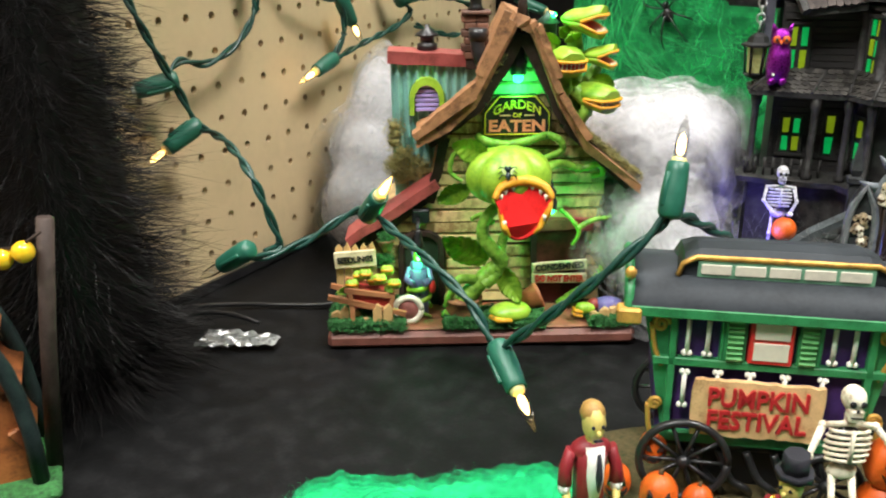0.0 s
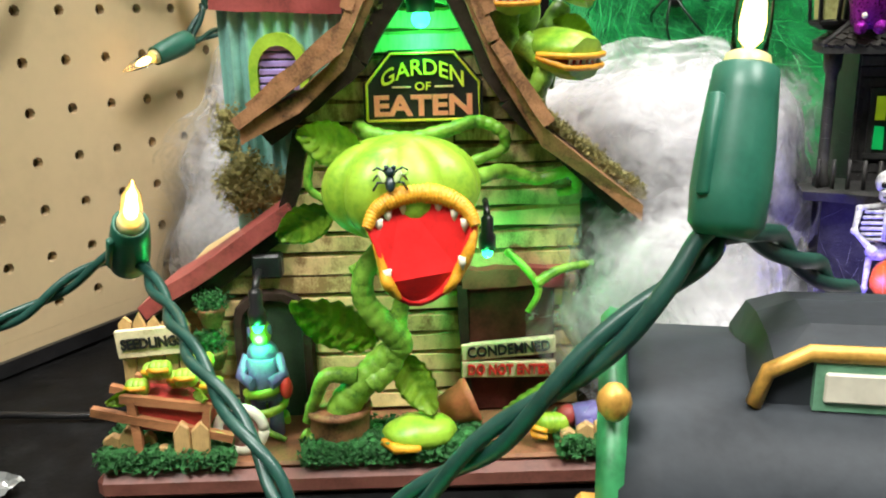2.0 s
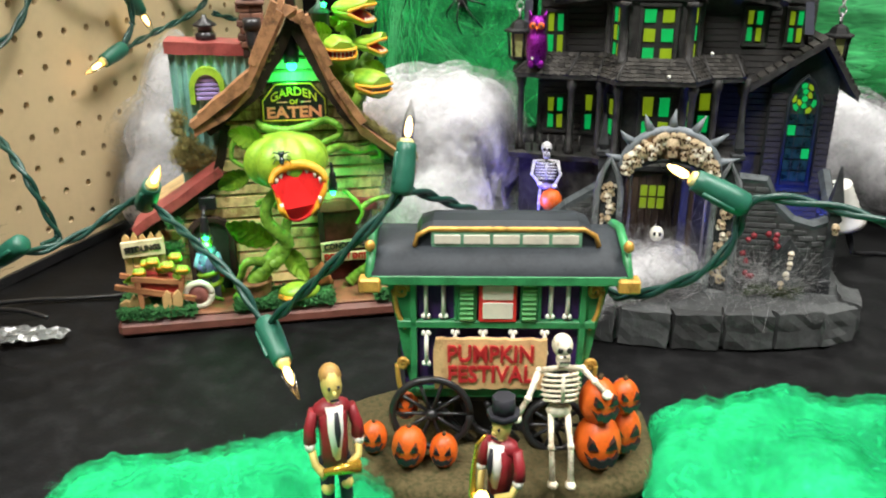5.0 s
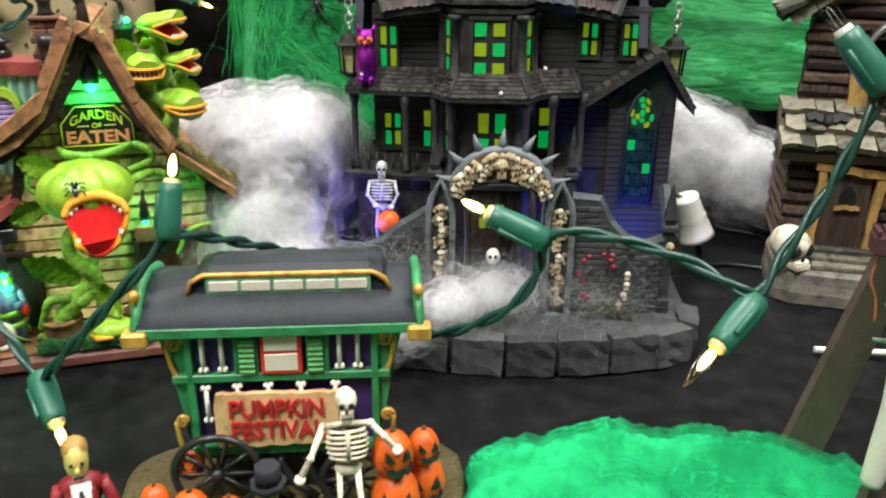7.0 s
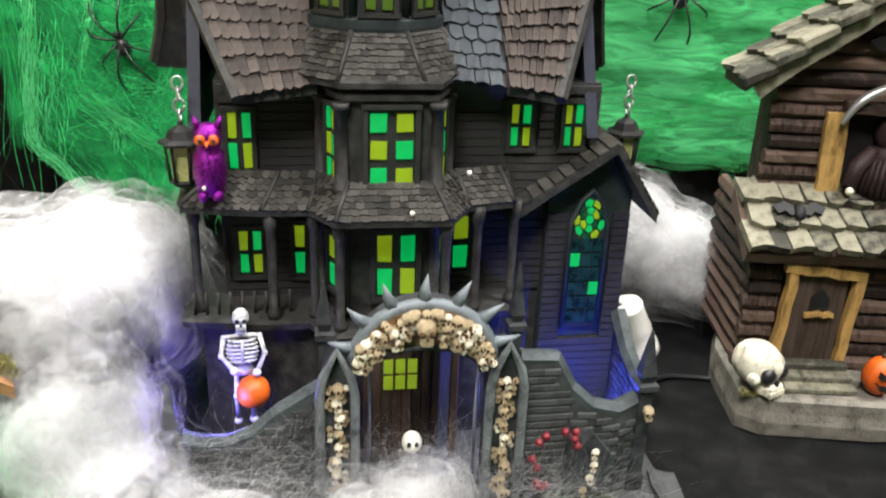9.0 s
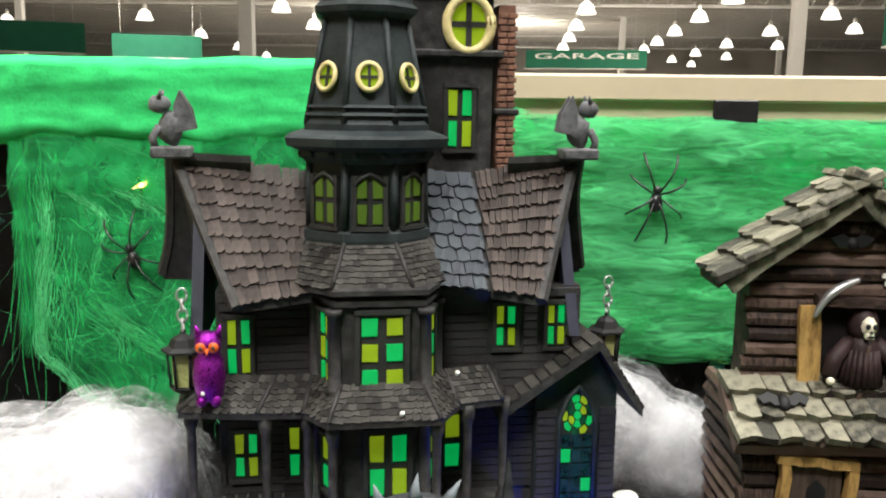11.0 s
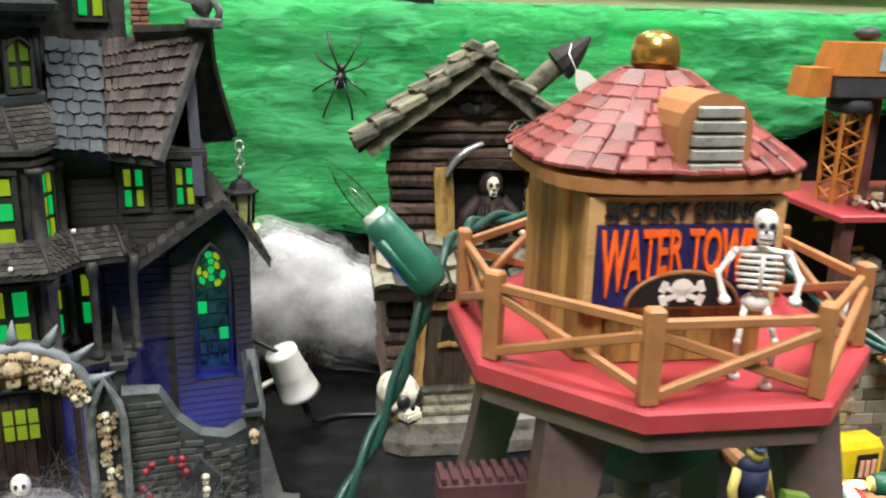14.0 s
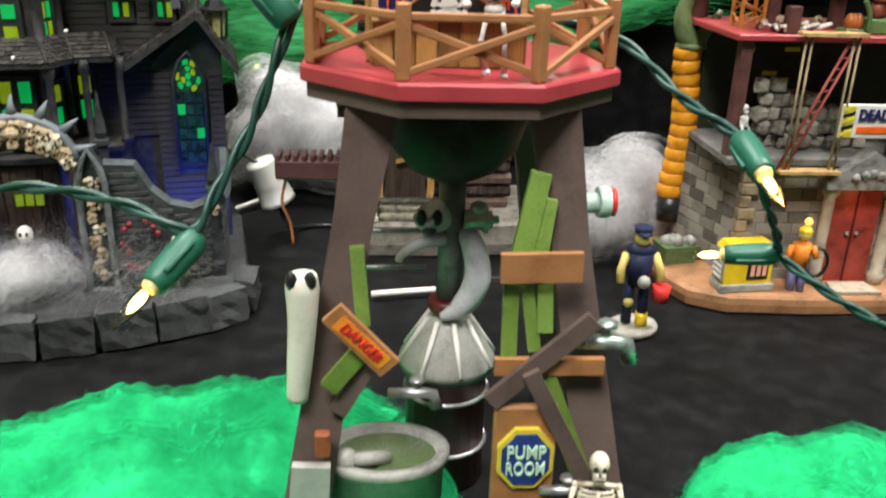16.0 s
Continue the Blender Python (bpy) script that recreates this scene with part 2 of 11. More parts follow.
deckred = mat("deck_red", (0.40, 0.045, 0.055), 0.45, vary=0.15, scale=50, bump=0.1)
tankwood = mat("tank_plank", (0.36, 0.21, 0.06), 0.5, vary=0.4, scale=110, second=(0.15, 0.08, 0.02), stretch=(1, 1, 0.2), bump=0.5, per_piece=0.3)
rooftile = mat("tile_rose", (0.19, 0.042, 0.036), 0.42, vary=0.5, scale=130, second=(0.09, 0.022, 0.02), bump=0.6, per_piece=0.3)
goldball = mat("gold_ball", (0.55, 0.33, 0.08), 0.25, metal=0.85, vary=0.2, scale=90)
navy = mat("sign_navy", (0.02, 0.02, 0.10), 0.5, vary=0.2)
fireorange = mat("letter_orange", (0.90, 0.13, 0.01), 0.5, vary=0.2)
plankgreen = mat("plank_green", (0.13, 0.22, 0.035), 0.5, vary=0.25, scale=90, bump=0.3)
pipeg = mat("pipe_green", (0.16, 0.20, 0.175), 0.4, vary=0.4, scale=120, bump=0.3)
bowl_m = mat("bowl_green", (0.026, 0.032, 0.018), 0.45, vary=0.6, scale=60, second=(0.010, 0.012, 0.007), bump=0.4)
maroon = mat("maroon", (0.10, 0.012, 0.015), 0.4, vary=0.3)
ghostw = mat("ghost_white", (0.74, 0.72, 0.62), 0.45, vary=0.12, scale=80)
zincgrey = mat("zinc_grey", (0.30, 0.30, 0.27), 0.45, vary=0.35, scale=90, bump=0.4)
craneorange = mat("crane_orange", (0.48, 0.17, 0.03), 0.5, vary=0.2, scale=90)
wormyellow = mat("duct_yellow", (0.75, 0.30, 0.01), 0.45, vary=0.25, scale=90)
genyellow = mat("machine_yellow", (0.80, 0.55, 0.02), 0.4, vary=0.15, scale=90)
stonewall = mat("pale_stone", (0.27, 0.245, 0.205), 0.65, vary=0.45, scale=110, second=(0.07, 0.06, 0.05), bump=0.7, dist=0.001, per_piece=0.35)
clay = mat("clay_base", (0.36, 0.175, 0.08), 0.65, vary=0.35, scale=70, bump=0.5)
cottonw = mat("cotton_white", (0.66, 0.655, 0.66), 0.95, vary=0.06, scale=60, bump=0.5, dist=0.002, spec=0.05)
cottonw.node_tree.nodes["Principled BSDF"].inputs["Subsurface Weight"].default_value = 0.7
cottonw.node_tree.nodes["Principled BSDF"].inputs["Subsurface Radius"].default_value = (1, 1, 1)
cottonw.node_tree.nodes["Principled BSDF"].inputs["Subsurface Scale"].default_value = 0.02
cottong = mat("cotton_green", (0.045, 0.60, 0.17), 0.95, vary=0.18, scale=50, bump=0.5, dist=0.002, spec=0.1)
fluffw = wispy("cotton_wisps", (0.83, 0.82, 0.83), 0.30, 0.85, 120, trans=0.6)
fluffthin = wispy("cotton_haze", (0.88, 0.87, 0.88), 0.46, 1.0, 100, trans=0.6)
cottonmat = mat("mat_green", (0.03, 0.58, 0.23), 0.95, vary=0.25, scale=70, bump=0.7, dist=0.002, spec=0.1)
fluffg = wispy("green_wisps", (0.03, 0.58, 0.23), 0.37, 0.80, 150)
webg = wispy("green_web", (0.14, 0.70, 0.28), 0.34, 0.58, 95, (0.35, 1, 1.5), trans=0.45)
webthin = wispy("thin_green_web", (0.05, 0.62, 0.19), 0.28, 0.72, 46, (1.0, 1, 0.7), trans=0.4)
brush = mat("black_bristle", (0.006, 0.005, 0.005), 0.5, vary=0.3, spec=0.3)

# ---- building helpers ----


def part(name, bm, material, parent=None, label="", smooth=False):
    me = bpy.data.meshes.new(name)
    if smooth:
        for f in bm.faces:
            f.smooth = True
    bm.to_mesh(me)
    bm.free()
    if isinstance(material, (list, tuple)):
        for q in material:
            me.materials.append(q)
    else:
        me.materials.append(material)
    ob = new(name, me)
    if parent is not None:
        ob.parent = parent
    if label:
        ob["label"] = label
    return ob


def thing(name, label, category, m, group="", kind=""):
    ob = new(name)
    ob.empty_display_size = 0.01
    ob.matrix_world = m
    return tagged(ob, label, category, group, kind)


def single(name, bm, material, m, label, category, group="", kind="", smooth=False):
    ob = part(name, bm, material, None, "", smooth)
    ob.matrix_world = m
    return tagged(ob, label, category, group, kind)


def BM():
    return bmesh.new()


def box(bm, x0, x1, y0, y1, z0, z1, m=None, bevel=0.0, mi=0):
    t = bmesh.new()
    bmesh.ops.create_cube(t, size=1)
    bmesh.ops.transform(t, matrix=Matrix.LocRotScale(((x0 + x1) / 2, (y0 + y1) / 2, (z0 + z1) / 2), None, (x1 - x0, y1 - y0, z1 - z0)), verts=t.verts)
    if bevel:
        bmesh.ops.bevel(t, geom=t.edges[:], offset=bevel, segments=1, affect="EDGES", profile=0.7)
    return join(bm, t, m, mi)


def join(bm, t, m=None, mi=0):
    if m is not None:
        bmesh.ops.transform(t, matrix=m, verts=t.verts)
    vs = [bm.verts.new(v.co) for v in t.verts]
    t.verts.index_update()
    for f in t.faces:
        try:
            nf = bm.faces.new([vs[v.index] for v in f.verts])
            nf.material_index, nf.smooth = (mi if mi else f.material_index), f.smooth
        except ValueError:
            pass
    t.free()
    return bm


def prism(bm, poly, y0, y1, m=None, mi=0):
    """A polygon in x and z, drawn out from y0 to y1."""
    t = bmesh.new()
    a = [t.verts.new((x, y0, z)) for x, z in poly]
    b = [t.verts.new((x, y1, z)) for x, z in poly]
    n = len(poly)
    t.faces.new(a)
    t.faces.new(b[::-1])
    for i in range(n):
        t.faces.new((a[i], b[i], b[(i + 1) % n], a[(i + 1) % n]))
    bmesh.ops.recalc_face_normals(t, faces=t.faces)
    return join(bm, t, m, mi)


def rings(bm, loops, closed_ends=True, m=None, mi=0, smooth=True):
    """Skin over loops of points, all of one count."""
    t = bmesh.new()
    vs = [[t.verts.new(p) for p in lo] for lo in loops]
    n = len(loops[0])
    for a, b in zip(vs, vs[1:]):
        for i in range(n):
            f = t.faces.new((a[i], a[(i + 1) % n], b[(i + 1) % n], b[i]))
            f.smooth = smooth
    if closed_ends:
        t.faces.new(vs[0][::-1])
        t.faces.new(vs[-1])
    bmesh.ops.recalc_face_normals(t, faces=t.faces)
    return join(bm, t, m, mi)


def lathe(bm, profile, n=16, m=None, mi=0, smooth=True, turn=0.0):
    """Profile of (radius, z) turned round z."""
    return rings(bm, [[(r * math.cos(turn + i * math.tau / n), r * math.sin(turn + i * math.tau / n), z) for i in range(n)] for r, z in profile], True, m, mi, smooth)


def tube(bm, pts, radius, n=8, m=None, mi=0, smooth=True):
    """A round bar along points; radius is a number or one for each point."""
    pts = [Vector(p) for p in pts]
    rs = radius if isinstance(radius, (list, tuple)) else [radius] * len(pts)
    loops, up = [], Vector((0.13, 0.27, 0.95))
    for i, p in enumerate(pts):
        d = (pts[min(i + 1, len(pts) - 1)] - pts[max(i - 1, 0)])
        d = d.normalized() if d.length > 1e-9 else Vector((0, 0, 1))
        s = d.cross(up)
        s = s.normalized() if s.length > 1e-3 else d.cross(Vector((1, 0, 0))).normalized()
        up = s.cross(d).normalized()
        loops.append([p + (s * math.cos(k * math.tau / n) + up * math.sin(k * math.tau / n)) * rs[i] for k in range(n)])
    return rings(bm, loops, True, m, mi, smooth)


def spline(pts, steps=8):
    pts = [Vector(p) for p in pts]
    out = []
    for i in range(len(pts) - 1):
        a, b, c, d = pts[max(i - 1, 0)], pts[i], pts[i + 1], pts[min(i + 2, len(pts) - 1)]
        for k in range(steps):
            u = k / steps
            out.append(0.5 * ((2 * b) + (c - a) * u + (2 * a - 5 * b + 4 * c - d) * u * u + (3 * b - a - 3 * c + d) * u ** 3))
    out.append(pts[-1])
    return out


def ball(bm, c, r, seg=14, m=None, mi=0, squash=(1, 1, 1), rough=0.0, freq=60):
    t = bmesh.new()
    bmesh.ops.create_uvsphere(t, u_segments=seg, v_segments=max(6, seg * 2 // 3), radius=1)
    for v in t.verts:
        k = 1 + (rough * noise.noise(Vector(v.co) * 1.7 + Vector(c) * freq) if rough else 0)
        v.co = Vector((c[0] + v.co.x * r * squash[0] * k, c[1] + v.co.y * r * squash[1] * k, c[2] + v.co.z * r * squash[2] * k))
    for f in t.faces:
        f.smooth = True
    return join(bm, t, m, mi)


def lettering(words, size, parent, material, at, width=None, name="lettering", arch=0.0, tilt=0.0, thick=0.0006, bold=0.012):
    """Raised letters in the x-z plane facing -y, centred at a place of the parent."""
    cu = bpy.data.curves.new(name, "FONT")
    cu.body, cu.size, cu.align_x, cu.align_y, cu.extrude = words, size, "CENTER", "CENTER", thick
    cu.resolution_u = 3
    cu.offset = size * bold
    ob = bpy.data.objects.new(name, cu)
    me = bpy.data.meshes.new_from_object(ob)
    bpy.data.objects.remove(ob)
    xs = [v.co.x for v in me.vertices]
    w = max(xs) - min(xs)
    k = width / w if width else 1
    for v in me.vertices:
        x, y, z = v.co.x * k, v.co.y, v.co.z
        if arch:
            y -= arch * (x / (w * k / 2)) ** 2
        v.co = (x, -z, y)
    me.materials.append(material)
    o = new(name, me)
    o.parent = parent
    o.matrix_local = pose(*at, 0, tilt, 0)
    return o


def jitter(a):
    return random.uniform(-a, a)


def plank(length, height, depth, wave=0.0006):
    """One board along x, uneven along its edges; its back lies at y = 0."""
    bm = BM()
    n = 5
    loops = []
    for i in range(n):
        x = -length / 2 + length * i / (n - 1)
        a, b = jitter(wave), jitter(wave)
        loops.append([(x, 0, -height / 2 + a), (x, -depth, -height / 2 + a + depth * 0.2), (x, -depth * 0.85, height / 2 + b - depth * 0.5), (x, 0, height / 2 + b)])
    rings(bm, loops, smooth=False)
    return bm


def shingle_mesh(w, h, d):
    """One roof shingle hanging down its slope: x across, z up the slope, y out."""
    bm = BM()
    t = bmesh.new()
    vs = [(-w / 2, 0, h), (w / 2, 0, h), (w / 2 + jitter(w * 0.05), -d, jitter(h * 0.1)), (0, -d * 1.15, jitter(h * 0.12) - h * 0.05), (-w / 2 + jitter(w * 0.05), -d, jitter(h * 0.1))]
    a = [t.verts.new(v) for v in vs]
    b = [t.verts.new((x, y + d * 0.9, z)) for x, y, z in vs]
    t.faces.new(a)
    t.faces.new(b[::-1])
    for i in range(5):
        t.faces.new((a[i], b[i], b[(i + 1) % 5], a[(i + 1) % 5]))
    bmesh.ops.recalc_face_normals(t, faces=t.faces)
    join(bm, t)
    me = bpy.data.meshes.new("shingle")
    bm.to_mesh(me)
    bm.free()
    return me


def shingle_slope(parent, corners, rows, cols, material, lift=0.001, name="shingle", thick=0.0018, meshes={}):
    """Shingles over a four-cornered slope: bottom left, bottom right, top right, top left, seen from outside."""
    bl, br, tr, tl = [Vector(c) for c in corners]
    nrm = (br - bl).cross(tl - bl).normalized()
    key = (material.name, rows, cols, round((br - bl).length, 3))
    if key not in meshes:
        w, h = (br - bl).length / cols * 0.97, ((tl - bl).length + (tr - br).length) / 2 / rows * 1.25
        meshes[key] = [shingle_mesh(w * random.uniform(0.85, 1.05), h * random.uniform(0.92, 1.1), thick) for _ in range(4)]
        for me in meshes[key]:
            me.materials.append(material)
    for r in range(rows):
        v = r / rows
        a, b = bl.lerp(tl, v), br.lerp(tr, v)
        n = max(1, round(cols * (b - a).length / (br - bl).length))
        for c in range(n):
            u = (c + 0.5 + (0.25 if r % 2 else -0.25) * (n > 2)) / n
            u = min(max(u, 0.5 / n), 1 - 0.5 / n)
            p = a.lerp(b, u) + nrm * lift
            up = ((tl.lerp(tr, u)) - (bl.lerp(br, u))).normalized()
            x = up.cross(-nrm).normalized()
            x = -x if x.dot(b - a) < 0 else x
            rot = Matrix((x, -nrm, up)).transposed().to_4x4()
            s = (b - a).length / n / ((br - bl).length / cols)
            ob = new(name, random.choice(meshes[key]))
            ob.parent = parent
            ob.matrix_local = Matrix.Translation(p) @ rot @ pose(0, 0, 0, jitter(2), jitter(3), 0) @ Matrix.Diagonal((s, 1, 1, 1))


def fibres(bm, origins, length, width, curl=0.6, mi=0):
    """Loose hairs: each a bent strip of two faces."""
    for p, d in origins:
        d = Vector(d).normalized()
        s = d.cross(Vector((jitter(1), jitter(1), jitter(1)))).normalized() * width
        ln = length * random.uniform(0.5, 1.5)
        q = Vector(p) + d * ln * 0.5 + Vector((jitter(1), jitter(1), jitter(1))) * ln * curl * 0.25
        e = q + (d + Vector((jitter(1), jitter(1), jitter(1))) * curl).normalized() * ln * 0.5
        p = Vector(p)
        a, b, c, f, g = bm.verts.new(p - s), bm.verts.new(p + s), bm.verts.new(q + s * 0.8), bm.verts.new(q - s * 0.8), bm.verts.new(e)
        bm.faces.new((a, b, c, f)).material_index = mi
        bm.faces.new((f, c, g)).material_index = mi


def cotton(name, heaps, label, category, body, wisp, thin, hairs=6000, hair_len=0.020, rough=0.075, dense=17):
    """Fibre stuffing: each heap is one lumpy hull round its lobes (x, y, z, radius, squash), with a soft fringe."""
    top = thing(name, label, category, Matrix())
    bm, shell, haze, hair = BM(), BM(), BM(), BM()
    seeds = []
    for blobs in heaps:
        tot = sum(q[3] for q in blobs)
        c = Vector((sum(q[0] * q[3] for q in blobs) / tot, sum(q[1] * q[3] for q in blobs) / tot, sum(q[2] * q[3] for q in blobs) / tot))
        t = bmesh.new()
        bmesh.ops.create_icosphere(t, subdivisions=5, radius=1)
        t.verts.ensure_lookup_table()
        reach = []
        for v in t.verts:
            d = v.co
            far = []
            for x, y, z, r, sq in blobs:
                o = Vector((c.x - x, c.y - y, (c.z - z) / sq))
                e = Vector((d.x, d.y, d.z / sq))
                qa, qb, qc = e.dot(e), 2 * o.dot(e), o.dot(o) - r * r
                disc = qb * qb - 4 * qa * qc
                if disc > 0:
                    far.append(max(0.0, (-qb + math.sqrt(disc)) / (2 * qa)))
            reach.append(max(far + [0.3 * blobs[0][3]]))
        ring = [[e.other_vert(v).index for e in v.link_edges] for v in t.verts]
        for _ in range(14):
            reach = [0.4 * reach[i] + 0.6 * sum(reach[j] for j in ring[i]) / len(ring[i]) for i in range(len(reach))]
        dirs = [v.co.copy() for v in t.verts]
        for out, k in ((bm, -0.001), (shell, 0.0020), (shell, 0.0055), (haze, 0.0100), (haze, 0.0150)):
            u = t.copy()
            u.verts.ensure_lookup_table()
            for i, v in enumerate(u.verts):
                d = dirs[i]
                w = c * 20 + d * reach[i] * dense
                h = 1 + rough * noise.fractal(w, 0.9, 2.2, 5)
                v.co = c + d * (reach[i] * h + k * (1 + 0.9 * noise.noise(w * 2.5 + Vector((7, 1, 3)))))
                v.co.z = max(v.co.z, 0.0015)
                if out is bm and v.co.z > 0.003 and random.random() < 0.8:
                    seeds.append((v.co.copy(), d + Vector((jitter(1.2), jitter(1.2), jitter(1.2)))))
            for f in u.faces:
                f.smooth = True
            join(out, u)
        t.free()
    random.shuffle(seeds)
    while len(seeds) < hairs:
        seeds += seeds[:hairs - len(seeds)]
    fibres(hair, seeds[:hairs], hair_len, 0.00003, 1.2)
    part("stuffing", bm, body, top)
    tagged(part("wisp_layer", shell, wisp, top), kind="stuff")
    tagged(part("haze_layer", haze, thin, top), kind="stuff")
    tagged(part("loose_fibres", hair, body, top), kind="stuff")
    return top


# ---- the shelf: table top, side panel, back wall ----
BX, BY, BYAW = 0.687, 0.645, -31.0
back = pose(BX, BY, 0, 0, 0, BYAW)

bm = BM()
nx, ny = 110, 70
grid = []
for j in range(ny + 1):
    row = []
    for i in range(nx + 1):
        x, y = -0.725 + 1.75 * i / nx, -1.05 + 1.07 * j / ny
        h = 0.0012 * noise.noise(Vector((x * 9, y * 9, 0))) + 0.0016 * abs(noise.noise(Vector((x * 5 + y * 14, y * 3, 4)))) - 0.0016
        row.append(bm.verts.new((x, y, h)))
    grid.append(row)
for j in range(ny):
    for i in range(nx):
        bm.faces.new((grid[j][i], grid[j][i + 1], grid[j + 1][i + 1], grid[j + 1][i])).smooth = True
single("tablecloth", bm, cloth, back, "black woven cloth spread over the display shelf", "tablecloth", kind="structure")
bm = BM()
box(bm, -0.74, 1.05, -1.06, 0.03, -0.06, -0.006, bevel=0.003)
single("shelf_deck", bm, cream, back, "cream metal shelf deck under the black cloth", "shelf", kind="structure")
bm = BM()
box(bm, -0.72, 1.03, -1.0, 0.02, -1.05, -0.061, bevel=0.004)
single("shelf_base", bm, cream, back, "closed cream metal base of the display shelf", "shelf", kind="structure")

# back panel with black cloth, and the cream rail along its top
bm = BM()
box(bm, -0.74, 1.05, 0.012, 0.03, -0.01, 0.33)
single("wall_back", bm, cloth, back, "back panel hung with plain black cloth", "wall", kind="structure")
bm = BM()
box(bm, -0.74, 1.05, -0.012, 0.05, 0.3195, 0.3415, bevel=0.002)
box(bm, -0.74, 1.05, -0.004, 0.011, 0.305, 0.3195)
single("rail_top", bm, cream, back, "cream painted metal top rail of the shelf", "rail", kind="structure")
bm = BM()
box(bm, -0.018, 0.018, -0.0165, -0.0125, 0.303, 0.3215, bevel=0.001)
single("shelf_clip", bm, black, back, "small black plastic clip on the cream rail", "clip")

# pegboard side panel with real holes on a one-inch grid
PITCH = 0.02555
side = pose(-0.1652, 0.6206, 0, 0, 0, BYAW + 90)
verts, faces = [], []
cols, rws = 46, 27
x_start, z_start = -0.6784, 0.01643
for i in range(cols):
    for j in range(rws):
        cx, cz = x_start + (i + 0.5) * PITCH, z_start + (j + 0.5) * PITCH
        base = len(verts)
        for dx, dz in ((-1, -1), (0, -1), (1, -1), (1, 0), (1, 1), (0, 1), (-1, 1), (-1, 0)):
            verts.append((cx + dx * PITCH / 2, 0, cz + dz * PITCH / 2))
        for y in (0, 0.005):
            for k in range(8):
                a = math.radians(-135 + 45 * k)
                verts.append((cx + 0.0031 * math.cos(a), y, cz + 0.0031 * math.sin(a)))
        for k in range(8):
            q = (k + 1) % 8
            faces.append((base + k, base + q, base + 8 + q, base + 8 + k))
            faces.append((base + 8 + k, base + 8 + q, base + 16 + q, base + 16 + k))
me = bpy.data.meshes.new("wall_pegboard")
me.from_pydata(verts, [], faces)
me.materials.append(peg)
ob = new("wall_pegboard", me)
ob.matrix_world = side
tagged(ob, "tan pegboard side panel with a grid of round holes", "pegboard", kind="structure")
# added backing: its dark brown stands for the shade inside the holes
bm = BM()
box(bm, -0.67, 0.51, 0.0052, 0.012, 0.0, 0.70)
single("pegboard_backing", bm, hole, side, "added dark brown backing that stands for the shade in the pegboard holes", "panel", kind="structure")
bm = BM()
box(bm, -0.67, 0.51, -0.003, 0.005, 0.0, 0.0078)
box(bm, -0.67, 0.51, 0.0, 0.005, 0.0079, 0.0163, mi=1)
single("trim_pegboard", bm, [black, peg], side, "dark trim strip along the foot of the pegboard", "trim", kind="structure")

# ================= the garden cottage =================
HOUSE = pose(0.026, 0.485, 0, 0, 0, 0)
house = thing("garden_cottage", "little plank cottage overgrown by a green man-eating plant", "village house", HOUSE)


def slab_poly(parent, name, poly, y0, y1, material, label=""):
    bm = BM()
    prism(bm, poly, y0, y1)
    return part(name, bm, material, parent, label)


# base: red-brown rim, earth, two turf beds
bm = BM()
box(bm, -0.104, 0.104, 0.0, 0.135, 0.0, 0.011, bevel=0.003)
part("base", bm, mat("base_brown", (0.15, 0.052, 0.036), 0.55, vary=0.3, scale=90, bump=0.4), house, "red-brown moulded base")
bm = BM()
box(bm, -0.101, 0.101, 0.003, 0.133, 0.0112, 0.0135, bevel=0.001)
part("path", bm, dirt, house, "bare reddish earth path")


def flakes(bm, centre, r, count, size):
    """Crumbs scattered through a small clump."""
    for _ in range(count):
        d = Vector((jitter(1), jitter(1), jitter(1)))
        p = Vector(centre) + d * r
        q = [bm.verts.new(p + Vector((jitter(size), jitter(size), jitter(size)))) for _ in range(4)]
        for f in ((0, 1, 2), (0, 2, 3), (0, 3, 1), (1, 3, 2)):
            bm.faces.new([q[k] for k in f])


def turf(x0, x1, y0, y1):
    bm = BM()
    nx, ny = max(3, int((x1 - x0) / 0.0022)), max(3, int((y1 - y0) / 0.0022))
    g = [[bm.verts.new((x0 + (x1 - x0) * i / nx, y0 + (y1 - y0) * j / ny, 0.0137 + (0.005 + random.uniform(0, 0.003)) * (0 < i < nx and 0 < j < ny))) for i in range(nx + 1)] for j in range(ny + 1)]
    for j in range(ny):
        for i in range(nx):
            bm.faces.new((g[j][i], g[j][i + 1], g[j + 1][i + 1], g[j + 1][i]))
    for _ in range(int((x1 - x0) * (y1 - y0) * 1.1e6)):
        flakes(bm, (random.uniform(x0, x1), random.uniform(y0 - 0.001, y1), 0.019 + jitter(0.0022)), 0.0006, 1, 0.0014)
    for _ in range(int((x1 - x0) * 9000)):
        flakes(bm, (random.uniform(x0, x1), y0 - 0.0006, 0.0165 + jitter(0.003)), 0.0008, 1, 0.0014)
    return part("turf", bm, grassm, house, "clumpy dark green flocked grass")


turf(-0.103, -0.051, 0.001, 0.05)
turf(-0.026, 0.044, 0.001, 0.026)
turf(0.072, 0.101, 0.001, 0.026)

# walls: a core, and boards laid over it
wall_poly = [(-0.066, 0.0136), (0.088, 0.0136), (0.088, 0.108), (0.028, 0.196), (-0.026, 0.137), (-0.034, 0.095), (-0.066, 0.075)]
core = slab_poly(house, "wall", wall_poly, 0.047, 0.125, tan, "tan clapboard wall")
boards_m = [plank(1.0, 0.0098, 0.0028, 0.0009) for _ in range(3)]
board_meshes = []
